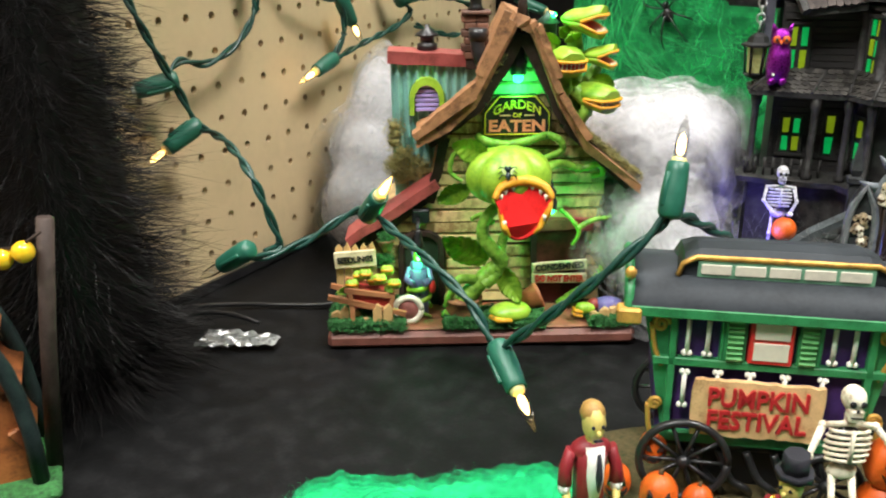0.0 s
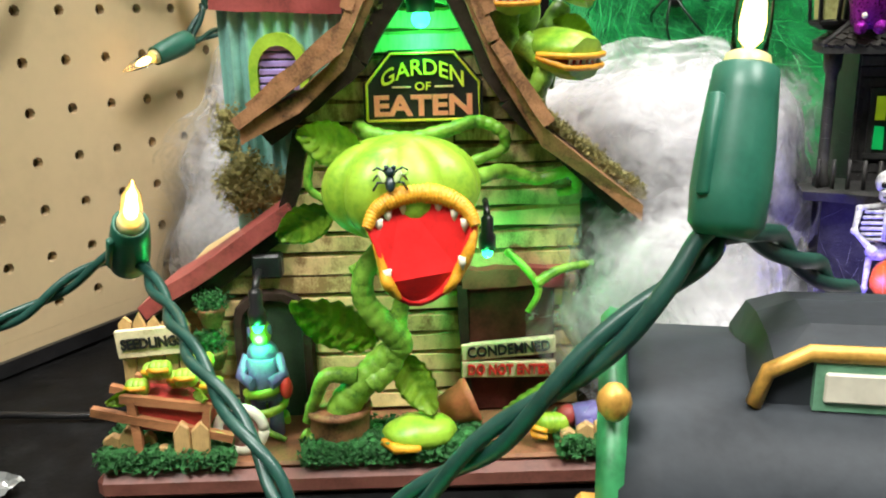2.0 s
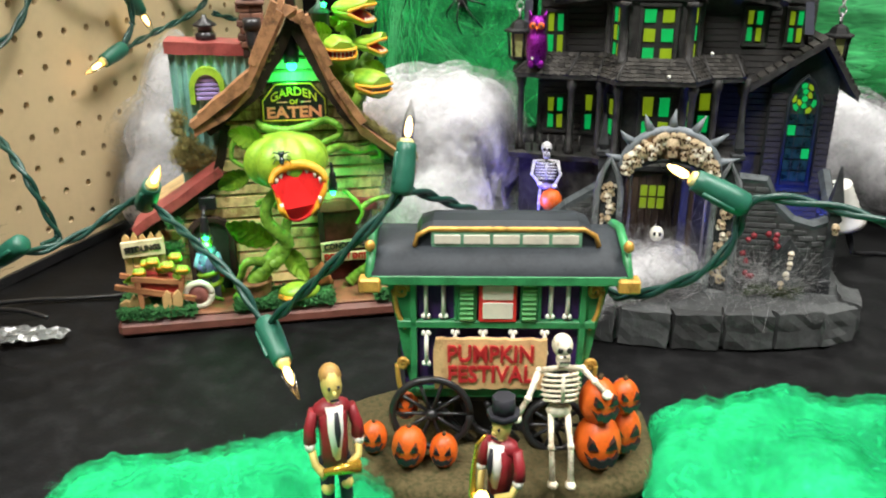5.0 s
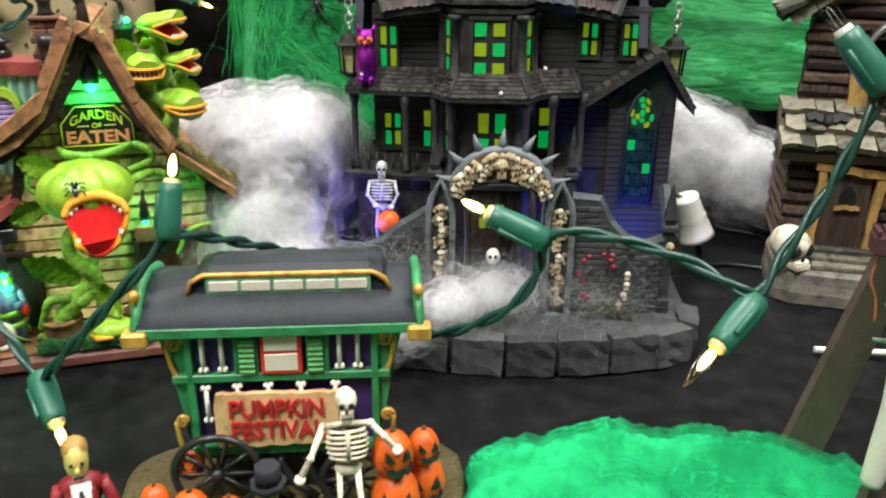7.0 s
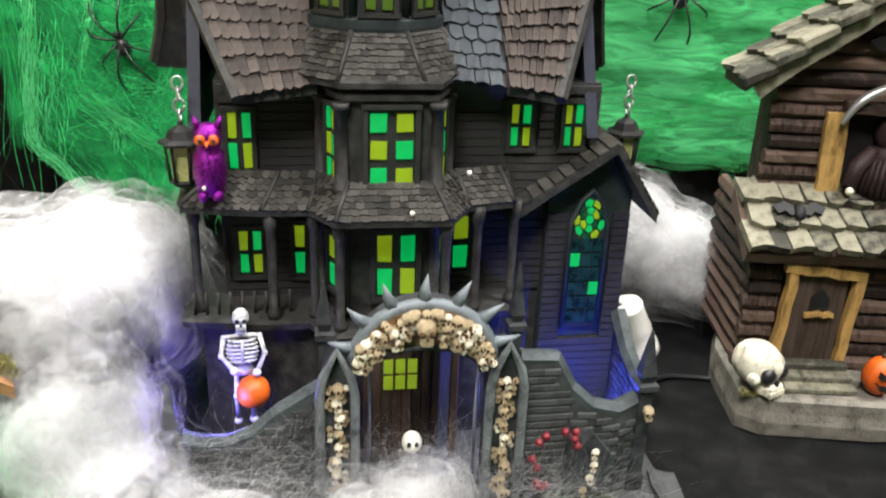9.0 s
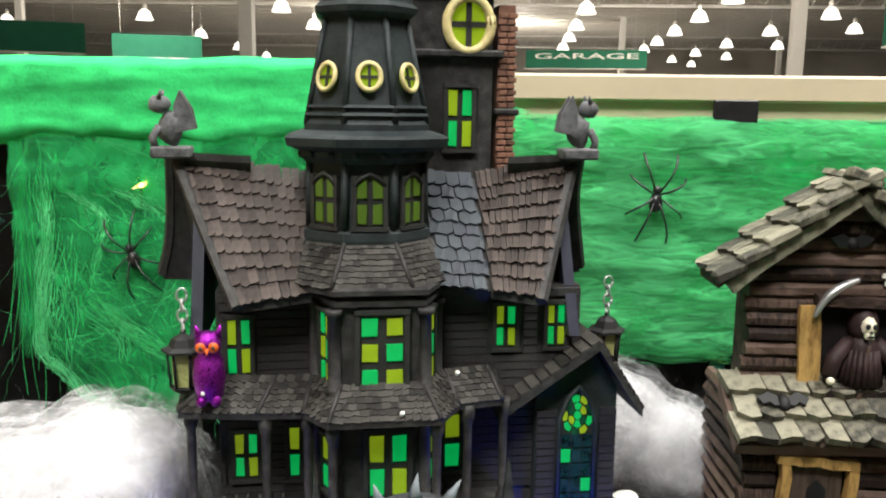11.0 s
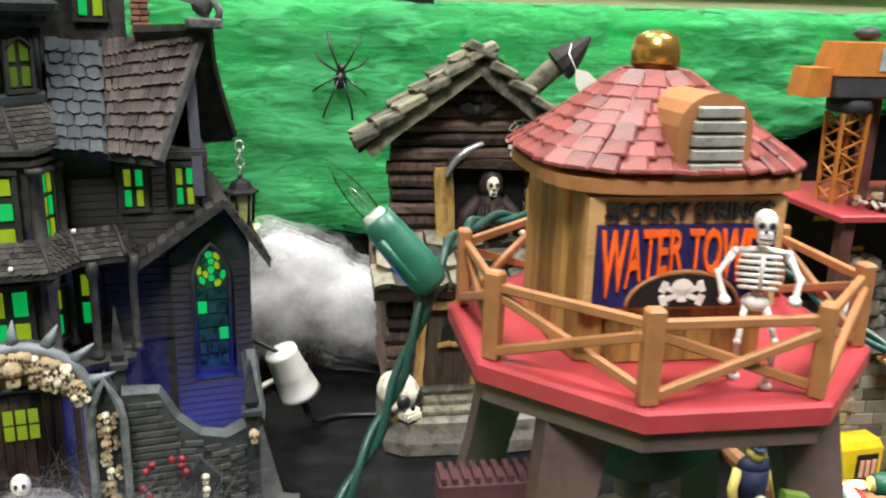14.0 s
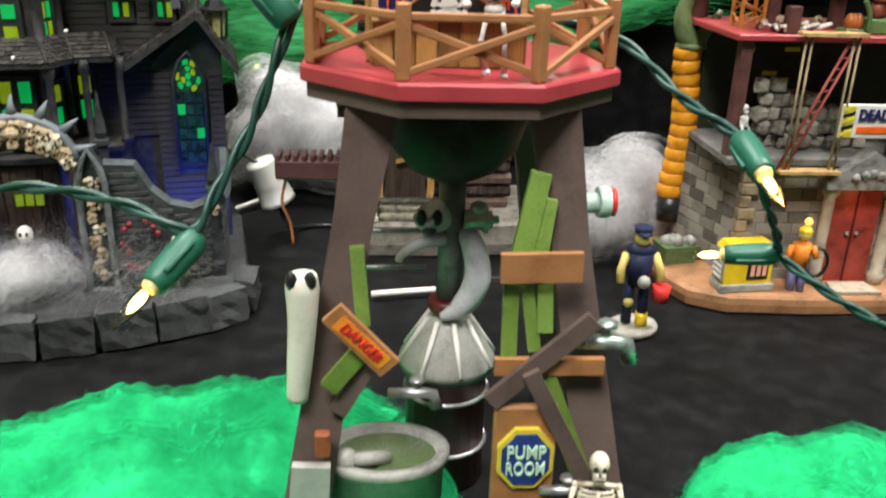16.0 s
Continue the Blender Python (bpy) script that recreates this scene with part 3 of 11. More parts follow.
for bmq in boards_m:
    me = bpy.data.meshes.new("board")
    bmq.to_mesh(me)
    bmq.free()
    me.materials.append(tan)
    board_meshes.append(me)


def span_at(poly, z):
    xs = []
    for (xa, za), (xb, zb) in zip(poly, poly[1:] + poly[:1]):
        if (za - z) * (zb - z) < 0:
            xs.append(xa + (xb - xa) * (z - za) / (zb - za))
    return (min(xs), max(xs)) if len(xs) > 1 else None


def put_board(parent, mesh, x0, x1, y, z, height, name="board", m0=0.0098, roll=0.0):
    ob = new(name, mesh)
    ob.parent = parent
    ob.matrix_local = pose((x0 + x1) / 2, y, z, 0, roll, 0) @ Matrix.Diagonal((x1 - x0, 1, height / m0, 1))
    return ob


slab_poly(core, "board_gap", [(x * 0.985 + 0.0002, z * 0.995) for x, z in wall_poly], 0.0459, 0.0469, mat("gap_brown", (0.09, 0.045, 0.018), 0.8, vary=0.3))
z = 0.019
while z < 0.192:
    sp = span_at(wall_poly, z)
    if sp:
        x0, x1 = sp[0] + 0.001, sp[1] - 0.001
        cuts = [x0] + ([random.uniform(x0 + 0.02, x1 - 0.02)] if x1 - x0 > 0.06 and random.random() < 0.14 else []) + [x1]
        for a, b in zip(cuts, cuts[1:]):
            put_board(core, random.choice(board_meshes), a + 0.0004, b - 0.0004, 0.0458, z, random.uniform(0.0076, 0.0084), roll=jitter(0.7))
    z += 0.0087


def beam(parent, p0, p1, w, d, material, name, label="", wob=0.0008, y=None):
    """A rough timber from p0 to p1, w wide in the x-z plane and d deep."""
    a, b = Vector(p0), Vector(p1)
    dirn = (b - a).normalized()
    side_v = dirn.cross(Vector((0, 1, 0))).normalized()
    loops = []
    for i in range(7):
        c = a.lerp(b, i / 6)
        s = [w / 2 * (1 + jitter(0.1)) for _ in range(2)]
        o = side_v * jitter(wob)
        loops.append([c + o - side_v * s[0] + Vector((0, -d / 2, 0)), c + o + side_v * s[1] + Vector((0, -d / 2 - jitter(wob), 0)), c + o + side_v * s[1] + Vector((0, d / 2, 0)), c + o - side_v * s[0] + Vector((0, d / 2, 0))])
    bm = BM()
    rings(bm, loops, smooth=False)
    return part(name, bm, material, parent, label)


# roof: two thick bark slabs, kinked on the left, and their dark inner boards
def roof_slab(parent, pts, y0, y1, thick, material, name, label):
    lower = [(x, z - thick) for x, z in pts]
    bm = BM()
    steps = 9
    loops = []
    for k in range(steps + 1):
        y = y0 + (y1 - y0) * k / steps
        loops.append([(x, y + (jitter(0.0015) if k in (0, steps) else 0), z + jitter(0.0007)) for x, z in pts + lower[::-1]])
    rings(bm, loops, smooth=False)
    return part(name, bm, material, parent, label)


roof = roof_slab(house, [(-0.042, 0.139), (-0.02, 0.151), (-0.003, 0.166), (0.012, 0.196), (0.022, 0.216), (0.03, 0.214)], 0.022, 0.13, 0.007, bark, "roof", "brown bark roof with moss along its edges")
roof_slab(roof, [(0.023, 0.215), (0.031, 0.211), (0.05, 0.165), (0.068, 0.136), (0.086, 0.122), (0.106, 0.106)], 0.022, 0.13, 0.007, bark, "roof_side", "")
for a, b in (((-0.034, 0.034, 0.133), (0.002, 0.034, 0.161)), ((0.002, 0.034, 0.161), (0.026, 0.034, 0.203)), ((0.026, 0.034, 0.203), (0.056, 0.034, 0.146)), ((0.056, 0.034, 0.146), (0.1, 0.034, 0.103))):
    beam(roof, a, b, 0.007, 0.012, darkwood, "bargeboard")
# loose planks layered along the slopes' front edge
for a, b, lift in (((-0.043, 0.1395), (-0.004, 0.1665), 0.0006), ((-0.036, 0.1435), (-0.001, 0.171), 0.0026), ((-0.005, 0.166), (0.019, 0.212), 0.0006), ((0.001, 0.178), (0.0185, 0.2165), 0.0026), ((0.031, 0.211), (0.0495, 0.167), 0.0005), ((0.033, 0.208), (0.047, 0.176), 0.0022), ((0.050, 0.166), (0.069, 0.137), 0.0010)):
    d_ = Vector((b[0] - a[0], 0, b[1] - a[1])).normalized()
    up_ = Vector((-d_.z, 0, d_.x)) * lift
    beam(roof, (a[0] + up_.x, 0.0265 + jitter(0.0015), a[1] + up_.z), (b[0] + up_.x, 0.0265 + jitter(0.0015), b[1] + up_.z), 0.0046, 0.014, bark, "roof_plank", wob=0.0003)
for a, b in (((-0.023, 0.043, 0.135), (-0.033, 0.043, 0.09)), ((0.0885, 0.043, 0.104), (0.0885, 0.043, 0.016))):
    beam(house, a, b, 0.006, 0.008, darkwood, "corner_post")


def tuft(parent, pts, r, material, name, count=3, label=""):
    """Crumbly growth: a lumpy core at each place, crusted with flakes."""
    bm = BM()
    for p in pts:
        ball(bm, p, r * 0.5, 9, rough=0.6, freq=900, squash=(1.15, 0.7, 0.9))
        for _ in range(count * 34):
            d = Vector((jitter(1), jitter(1), jitter(1)))
            d = d.normalized() * r * random.uniform(0.45, 1.25)
            flakes(bm, (p[0] + d.x * 1.15, p[1] + d.y * 0.8, p[2] + d.z * 0.95), 0.0003, 1, 0.0008)
    ob = part(name, bm, material, parent, label)
    return tagged(ob, kind="stuff")


crust = spline([(0.056, 0, 0.150), (0.068, 0, 0.138), (0.086, 0, 0.123), (0.106, 0, 0.107)], 9)
tuft(roof, [(p.x + jitter(0.001), y + jitter(0.001), p.z + 0.0025 + jitter(0.0008)) for p in [Vector(q) for q in crust] for y in (0.030, 0.036)], 0.0028, moss, "moss", 3, "olive crumbly moss")
tuft(roof, [(0.000 + 0.0028 * i + jitter(0.001), 0.029, 0.1665 + 0.0046 * i) for i in range(6)], 0.0022, moss, "moss", 2)
bm = BM()
tube(bm, [(0.026, 0.03, 0.212), (0.026, 0.031, 0.222), (0.025, 0.031, 0.236)], [0.004, 0.003, 0.0022], 8)
ball(bm, (0.025, 0.031, 0.228), 0.0036, 8)
ball(bm, (0.025, 0.031, 0.238), 0.003, 8)
part("finial", bm, darkwood, roof)

# lean-to with red roof on the left, and the mint tin annex behind
slab_poly(house, "lean_to_wall", [(-0.085, 0.0136), (-0.03, 0.0136), (-0.03, 0.1), (-0.085, 0.068)], 0.06, 0.12, tan)
beam(house, (-0.091, 0.05, 0.064), (-0.028, 0.05, 0.104), 0.0062, 0.03, redpaint, "lean_to_roof", "weathered red board roof")
beam(house, (-0.089, 0.046, 0.056), (-0.03, 0.046, 0.096), 0.006, 0.012, darkwood, "lean_to_beam")
annex = part("annex", (lambda b: (box(b, -0.058, 0.02, 0.075, 0.13, 0.08, 0.18), b)[1])(BM()), mint, house, "mint green corrugated tin annex")
bm = BM()
loops = []
for i in range(79):
    x = -0.059 + 0.08 * i / 78
    y = 0.0735 + 0.0016 * math.sin(i * math.tau / 6.5)
    zb = 0.095 + jitter(0.0012)
    loops.append([(x, y, zb), (x, y, 0.181), (x, y + 0.002, 0.181), (x, y + 0.002, zb)])
rings(bm, loops, smooth=False)
part("corrugated_sheet", bm, mint, annex)
beam(annex, (-0.061, 0.085, 0.184), (0.012, 0.085, 0.181), 0.0085, 0.03, redpaint, "ridge_cap", "dull red ridge cap", wob=0.0002)
bm = BM()
arch = [(-0.0465, 0.145)] + [(-0.0345 + 0.012 * math.cos(a), 0.157 + 0.014 * math.sin(a)) for a in [math.pi - math.pi * k / 10 for k in range(11)]] + [(-0.0225, 0.145)]
inner = [(-0.0345 + (x + 0.0345) * 0.72, 0.145 + (z - 0.145) * 0.80) for x, z in arch]
for k in range(len(arch) - 1):
    prism(bm, [arch[k], arch[k + 1], inner[k + 1], inner[k]], 0.067, 0.074)
bmesh.ops.remove_doubles(bm, verts=bm.verts[:], dist=0.00001)
win = part("window", bm, leafgreen, annex, "arched window with a mossy green frame")
for k in range(6):
    zz = 0.1475 + 0.0032 * k
    hw = 0.0084 if k < 3 else 0.0084 * math.sqrt(max(0.1, 1 - ((k - 2.5) / 4) ** 2))
    bm = BM()
    box(bm, -0.0345 - hw, -0.0345 + hw, 0.069, 0.0725, zz, zz + 0.0024, pose(0, 0, 0), 0.0004)
    part("louvre_slat", bm, slats, win)
tuft(annex, [(-0.053 + jitter(0.0065), 0.067 + jitter(0.002), 0.100 + 0.0015 * k) for k in range(14)] + [(-0.0580, 0.068, 0.126), (-0.0575, 0.068, 0.132), (-0.0575, 0.068, 0.138), (-0.043, 0.066, 0.113), (-0.038, 0.066, 0.110), (-0.041, 0.066, 0.104), (-0.036, 0.066, 0.105)], 0.0062, moss, "creeper", 6, "dry olive creeper")
for cx, cy, zb, zt, r in ((-0.0335, 0.09, 0.187, 0.204, 0.006),):
    bm = BM()
    lathe(bm, [(r * 1.2, zb), (r * 1.2, zb + 0.004), (r * 0.85, zb + 0.005), (r * 0.85, zb + 0.009), (r * 1.45, zb + 0.0095), (r * 1.3, zb + 0.011), (r * 0.3, zb + 0.015), (r * 0.3, zt)], 10, Matrix.Translation((cx, cy, 0)))
    part("roof_vent", bm, black, annex, "black capped roof vent")
bm = BM()
box(bm, -0.0075, 0.0065, 0.069, 0.081, 0.176, 0.2117)
chimney = part("chimney", bm, darkwood, house, "small brick chimney stack")
for k in range(6):
    for q in range(2):
        bm = BM()
        box(bm, -0.0085 + 0.0085 * q - (0.002 if k % 2 else 0), -0.0005 + 0.0085 * q, 0.068, 0.082, 0.183 + 0.0048 * k, 0.1873 + 0.0048 * k, bevel=0.0006)
        part("brick", bm, brickm, chimney)
bm = BM()
box(bm, -0.0105, 0.0095, 0.066, 0.084, 0.2118, 0.2145, bevel=0.0008)
part("cap", bm, brickm, chimney)
bm = BM()
lathe(bm, [(0.006, 0.2147), (0.0042, 0.217), (0.004, 0.2225), (0.0052, 0.223), (0.0035, 0.226)], 10, Matrix.Translation((-0.0005, 0.075, 0)))
part("chimney_pot", bm, black, house)
bm = BM()
tube(bm, spline([(0.0, 0.06, 0.2), (0.0, 0.058, 0.19), (0.004, 0.056, 0.18), (0.012, 0.05, 0.172)], 5), 0.0048, 10)
lathe(bm, [(0.0062, 0.196), (0.0062, 0.204)], 10, Matrix.Translation((0.0, 0.06, 0)))
part("stovepipe", bm, black, house, "bent black stovepipe")

# gable sign
sign = slab_poly(house, "name_sign", [(0.002, 0.137), (0.047, 0.137), (0.047, 0.152), (0.037, 0.164), (0.012, 0.164), (0.002, 0.152)], 0.036, 0.041, signblack, "black painted name board with yellow rim")
outline = [(0.002, 0.137), (0.047, 0.137), (0.047, 0.152), (0.037, 0.164), (0.012, 0.164), (0.002, 0.152), (0.002, 0.137)]
bm = BM()
tube(bm, [(0.0245 + (x - 0.0245) * 0.94, 0.0355, 0.15 + (z - 0.15) * 0.92) for x, z in outline], 0.0006, 5)
part("rim", bm, signyellow, sign)
lettering("GARDEN", 0.008, sign, signyellow, (0.0245, 0.0358, 0.1575), 0.031, arch=0.005)
lettering("OF", 0.0042, sign, signyellow, (0.0245, 0.0358, 0.1505), 0.006)
lettering("EATEN", 0.0105, sign, mat("sign_salmon", (0.85, 0.27, 0.16), 0.5, vary=0.15), (0.0245, 0.0358, 0.1432), 0.037, bold=0.035)
for sx in (-1, 1):
    bm = BM()
    box(bm, 0.0245 + sx * 0.008 - 0.0035, 0.0245 + sx * 0.008 + 0.0035, 0.0352, 0.0362, 0.1502, 0.1508)
    part("dash", bm, signorange, sign)

# doors
def arched_door(parent, x0, x1, z0, z1, y, frame_m, leaf_m, label):
    top = thing_part = part("door", (lambda b: (prism(b, [(x0, z0), (x1, z0), (x1, z1 - (x1 - x0) * 0.4)] + [((x0 + x1) / 2 + (x1 - x0) / 2 * math.cos(a), z1 - (x1 - x0) * 0.4 + (x1 - x0) * 0.4 * math.sin(a)) for a in [math.pi * k / 8 for k in range(1, 8)]] + [(x0, z1 - (x1 - x0) * 0.4)], y - 0.002, y + 0.004), b)[1])(BM()), leaf_m, parent, label)
    bm = BM()
    pts = [(x0, y - 0.002, z0), (x0, y - 0.002, z1 - (x1 - x0) * 0.4)] + [((x0 + x1) / 2 - (x1 - x0) / 2 * math.cos(a), y - 0.002, z1 - (x1 - x0) * 0.4 + (x1 - x0) * 0.4 * math.sin(a)) for a in [math.pi * k / 8 for k in range(1, 8)]] + [(x1, y - 0.002, z1 - (x1 - x0) * 0.4), (x1, y - 0.002, z0)]
    tube(bm, pts, 0.0028, 5, smooth=False)
    part("door_frame", bm, frame_m, top)
    return top


arched_door(house, -0.054, -0.026, 0.0137, 0.068, 0.0435, darkwood, mat("door_shadow_green", (0.03, 0.055, 0.03), 0.6), "dark green arched plank door")
bm = BM()
box(bm, 0.04, 0.076, 0.041, 0.047, 0.0137, 0.073, bevel=0.001)
door_r = part("door", bm, mat("door_maroon", (0.09, 0.02, 0.015), 0.6, vary=0.4, scale=120), house, "boarded-up dark red door")
beam(door_r, (0.038, 0.0395, 0.0735), (0.079, 0.0395, 0.0735), 0.008, 0.006, redpaint, "lintel")
beam(door_r, (0.0385, 0.0395, 0.014), (0.0385, 0.0395, 0.071), 0.004, 0.005, darkwood, "door_frame")
for zz, words, rot, colour in ((0.0435, "CONDEMNED", -4, signblack), (0.0345, "DO NOT ENTER", 1, letterred)):
    bm = BM()
    box(bm, -0.0195, 0.0195, -0.0015, 0.0015, -0.0036, 0.0036, bevel=0.0005)
    b = part("notice_board", bm, signcream, door_r, "cream notice board with painted words")
    b.matrix_local = pose(0.0565, 0.037, zz, 0, rot, 0)
    lettering(words, 0.0062, b, colour, (0, -0.0017, 0), 0.034, bold=0.03)

# the big plant: ribbed head, lips, mouth, stem, leaves, vines
plant = part("plant_head", (lambda b: b)(BM()), leafgreen, house)
bm = BM()
loops = []
for k in range(19):
    th = math.pi * k / 18
    lp = []
    for i in range(56):
        ph = i * math.tau / 56
        r = 0.0285 * math.sin(th) ** 0.85 * (0.80 + 0.20 * abs(math.sin(ph * 4 + 0.5)) ** 0.55)
        lp.append((0.0165 + r * math.cos(ph) * 1.0, 0.004 + r * math.sin(ph) * 0.85, 0.1185 + 0.0185 * math.cos(th)))
    loops.append(lp)
rings(bm, loops)
me = plant.data
bm.to_mesh(me)
bm.free()
plant["label"] = "ribbed bright green plant head with gaping mouth"
# gaping mouth: a wide upper lip, a deep red throat running down to a pointed lower jaw
rim = [(-0.001, 0.111), (0.002, 0.1155), (0.006, 0.118), (0.013, 0.1203), (0.021, 0.121), (0.029, 0.1203), (0.036, 0.118), (0.0405, 0.115), (0.043, 0.111), (0.0415, 0.106), (0.039, 0.101), (0.036, 0.096), (0.033, 0.092), (0.029, 0.088), (0.024, 0.085), (0.0195, 0.0838), (0.015, 0.084), (0.0115, 0.086), (0.009, 0.089), (0.0065, 0.093), (0.005, 0.097), (0.002, 0.106)]
rim = [(0.0230 + (x - 0.021) * 0.80, z) for x, z in rim]
depth = [-0.0165 - 0.007 * math.sin(math.pi * min(1, max(0, (0.121 - z) / 0.037))) - 0.003 * (z < 0.095) for x, z in rim]
bm = BM()
tube(bm, spline([(x, y - 0.001, z) for (x, z), y in list(zip(rim, depth))[:9]], 15), [(0.0014 + 0.0020 * math.sin(math.pi * (0.06 + 0.88 * i / 120))) * (0.9, 1.03, 1.06)[i % 3] for i in range(121)], 12)
part("lip", bm, yellow, plant, "thick orange-yellow upper lip")
for lo, hi in ((8, 14), (17, 22)):
    bm = BM()
    sel = [(x, y, z) for (x, z), y in list(zip(rim, depth))[lo:hi]]
    tube(bm, spline(sel, 4), [0.0008 + 0.0014 * math.sin(math.pi * i / (4 * (len(sel) - 1))) for i in range(4 * (len(sel) - 1) + 1)], 8)
    part("lip", bm, yellow, plant)
bm = BM()
cx_, cz_ = 0.0228, 0.104
loops = []
for k, back_y in ((1.0, 0.0), (1.02, -0.0012), (0.94, -0.001), (0.72, 0.006), (0.4, 0.011), (0.08, 0.012)):
    loops.append([(cx_ + (x - cx_) * k, (y + back_y), cz_ + (z - cz_) * k) for (x, z), y in zip(rim, depth)])
rings(bm, loops)
part("mouth", bm, mouthred, plant, "open bright red mouth with hanging jaw")
bm = BM()
jaw = [(cx_ + (x - cx_) * 1.10, y + 0.0035, cz_ + (z - cz_) * 1.03) for (x, z), y in zip(rim, depth)]
rings(bm, [jaw, [(0.016 + (x - 0.016) * 0.75, y + 0.012, 0.104 + (z - 0.104) * 0.85) for x, y, z in jaw], [(0.016 + (x - 0.016) * 0.4, y + 0.018, 0.108 + (z - 0.108) * 0.5) for x, y, z in jaw]])
part("jaw", bm, leafgreen, plant)
for i in (1, 2, 3, 4, 5, 6, 7, 10, 20):
    x, z = rim[i]
    sgn = 1 if i < 9 else 0.2
    bm = BM()
    lathe(bm, [(0.0015, 0.001), (0.0013, -0.0012), (0.0003, -0.0036)], 7, Matrix.Translation((cx_ + (x - cx_) * 0.9, depth[i] - 0.0012, z - 0.0028 * sgn)))
    part("tooth", bm, tooth, plant)


def bug(parent, at, s, rx=0):
    m = pose(*at, rx, 0, 0) @ Matrix.Diagonal((s, s, s, 1))
    bm = BM()
    ball(bm, (0, 0, -0.5), 0.75, 8, m, squash=(0.8, 0.6, 1.35))
    ball(bm, (0, -0.2, 0.75), 0.6, 8, m)
    for sx in (-1, 1):
        ball(bm, (0.4 * sx, -0.45, 1.2), 0.32, 6, m)
        for k in range(3):
            tube(bm, [m @ Vector((0.5 * sx, 0, 0.9 - 0.6 * k)), m @ Vector((1.4 * sx, -0.4, 1.3 - 0.9 * k)), m @ Vector((1.9 * sx, 0.2, 1.2 - 1.2 * k))], 0.14 * s, 4)
    body_ = part("fly", bm, mat("fly_teal", (0.012, 0.03, 0.032), 0.3, vary=0.4), parent, "dark fly with pale wings")
    for sx in (-1, 1):
        bm = BM()
        ball(bm, (0.75 * sx, -0.5, 0.5), 0.75, 8, m @ pose(0, 0, 0, 0, 22 * sx, 0), squash=(0.55, 0.12, 1.1))
        part("wing", bm, mat("fly_wing", (0.30, 0.40, 0.14), 0.3, vary=0.3, scale=500), body_)
    return body_


bug(plant, (0.0135, -0.0195, 0.1262), 0.0029, -32)
bug(plant, (0.0255, -0.0185, 0.0985), 0.0024, -30)


def leaf(parent, base, tip, width, droop=0.0, name="leaf"):
    a, b = Vector(base), Vector(tip)
    d = b - a
    s = d.cross(Vector((0, 1, 0.15))).normalized()
    nrm = s.cross(d).normalized()
    bm = BM()
    rows_ = []
    n, half = 26, 5
    for i in range(n + 1):
        u = i / n
        w = width * math.sin(math.pi * min(1, u * 0.92 + 0.06)) ** 0.8 * (1 - 0.07 * ((u * 7) % 1))
        c = a.lerp(b, u) - nrm * droop * 4 * u * (u - 1) * -1
        row = []
        for k in range(-half, half + 1):
            v = k / half
            h = 0.11 * width * math.cos(math.tau * (u * 7 - abs(v) * 1.3)) * min(1, abs(v) * 3) - (0.0016 * v * v if k else -0.0006)
            row.append(bm.verts.new(c - s * w * v + nrm * h))
        rows_.append(row)
    for r0, r1 in zip(rows_, rows_[1:]):
        for k in range(2 * half):
            bm.faces.new((r0[k], r0[k + 1], r1[k + 1], r1[k])).smooth = True
    g = bmesh.ops.solidify(bm, geom=bm.faces[:], thickness=0.0009)
    return part(name, bm, leafgreen, parent)


def vine(parent, pts, r0, r1, name="vine"):
    bm = BM()
    sp = spline(pts, 14)
    tube(bm, sp, [(r0 + (r1 - r0) * i / (len(sp) - 1)) * ((0.96, 1.0, 1.02, 1.01, 0.99) if name == "stem" else (0.9, 1.0, 1.06, 1.03, 0.98))[i % 5] for i in range(len(sp))], 9)
    return part(name, bm, vinegreen, parent)


leaf(plant, (0.004, 0.002, 0.131), (-0.019, 0.006, 0.139), 0.0085)
leaf(plant, (-0.008, 0.004, 0.112), (-0.029, 0.008, 0.101), 0.0075)
leaf(plant, (0.004, 0.016, 0.056), (-0.026, 0.006, 0.077), 0.0105)
leaf(plant, (0.012, 0.016, 0.052), (0.026, 0.006, 0.030), 0.008)
vine(plant, [(-0.004, 0.02, 0.125), (-0.016, 0.028, 0.128), (-0.02, 0.03, 0.115), (-0.012, 0.03, 0.108)], 0.002, 0.0014)
vine(plant, [(0.0, 0.041, 0.136), (0.004, 0.034, 0.1335), (0.018, 0.036, 0.131), (0.032, 0.033, 0.134), (0.045, 0.036, 0.137), (0.054, 0.034, 0.133), (0.054, 0.036, 0.126), (0.04, 0.03, 0.122)], 0.0034, 0.002)
vine(plant, [(0.04, 0.02, 0.117), (0.054, 0.034, 0.118), (0.068, 0.036, 0.114), (0.08, 0.034, 0.117), (0.083, 0.036, 0.11), (0.076, 0.038, 0.108)], 0.0032, 0.0016)
stem = vine(plant, [(0.012, 0.008, 0.1), (0.002, 0.008, 0.088), (0.001, 0.008, 0.076), (0.008, 0.008, 0.066), (0.013, 0.010, 0.058), (0.006, 0.012, 0.05), (-0.003, 0.012, 0.040), (-0.010, 0.012, 0.030), (-0.012, 0.014, 0.016)], 0.0036, 0.0070, "stem")
vine(plant, [(0.020, 0.012, 0.085), (0.014, 0.012, 0.072), (0.012, 0.010, 0.06), (0.010, 0.010, 0.050), (0.002, 0.009, 0.042)], 0.0028, 0.0048, "stem")
vine(plant, [(-0.004, 0.010, 0.045), (-0.015, 0.008, 0.046), (-0.020, 0.010, 0.036), (-0.024, 0.012, 0.026)], 0.0036, 0.002, "stem")
bm = BM()
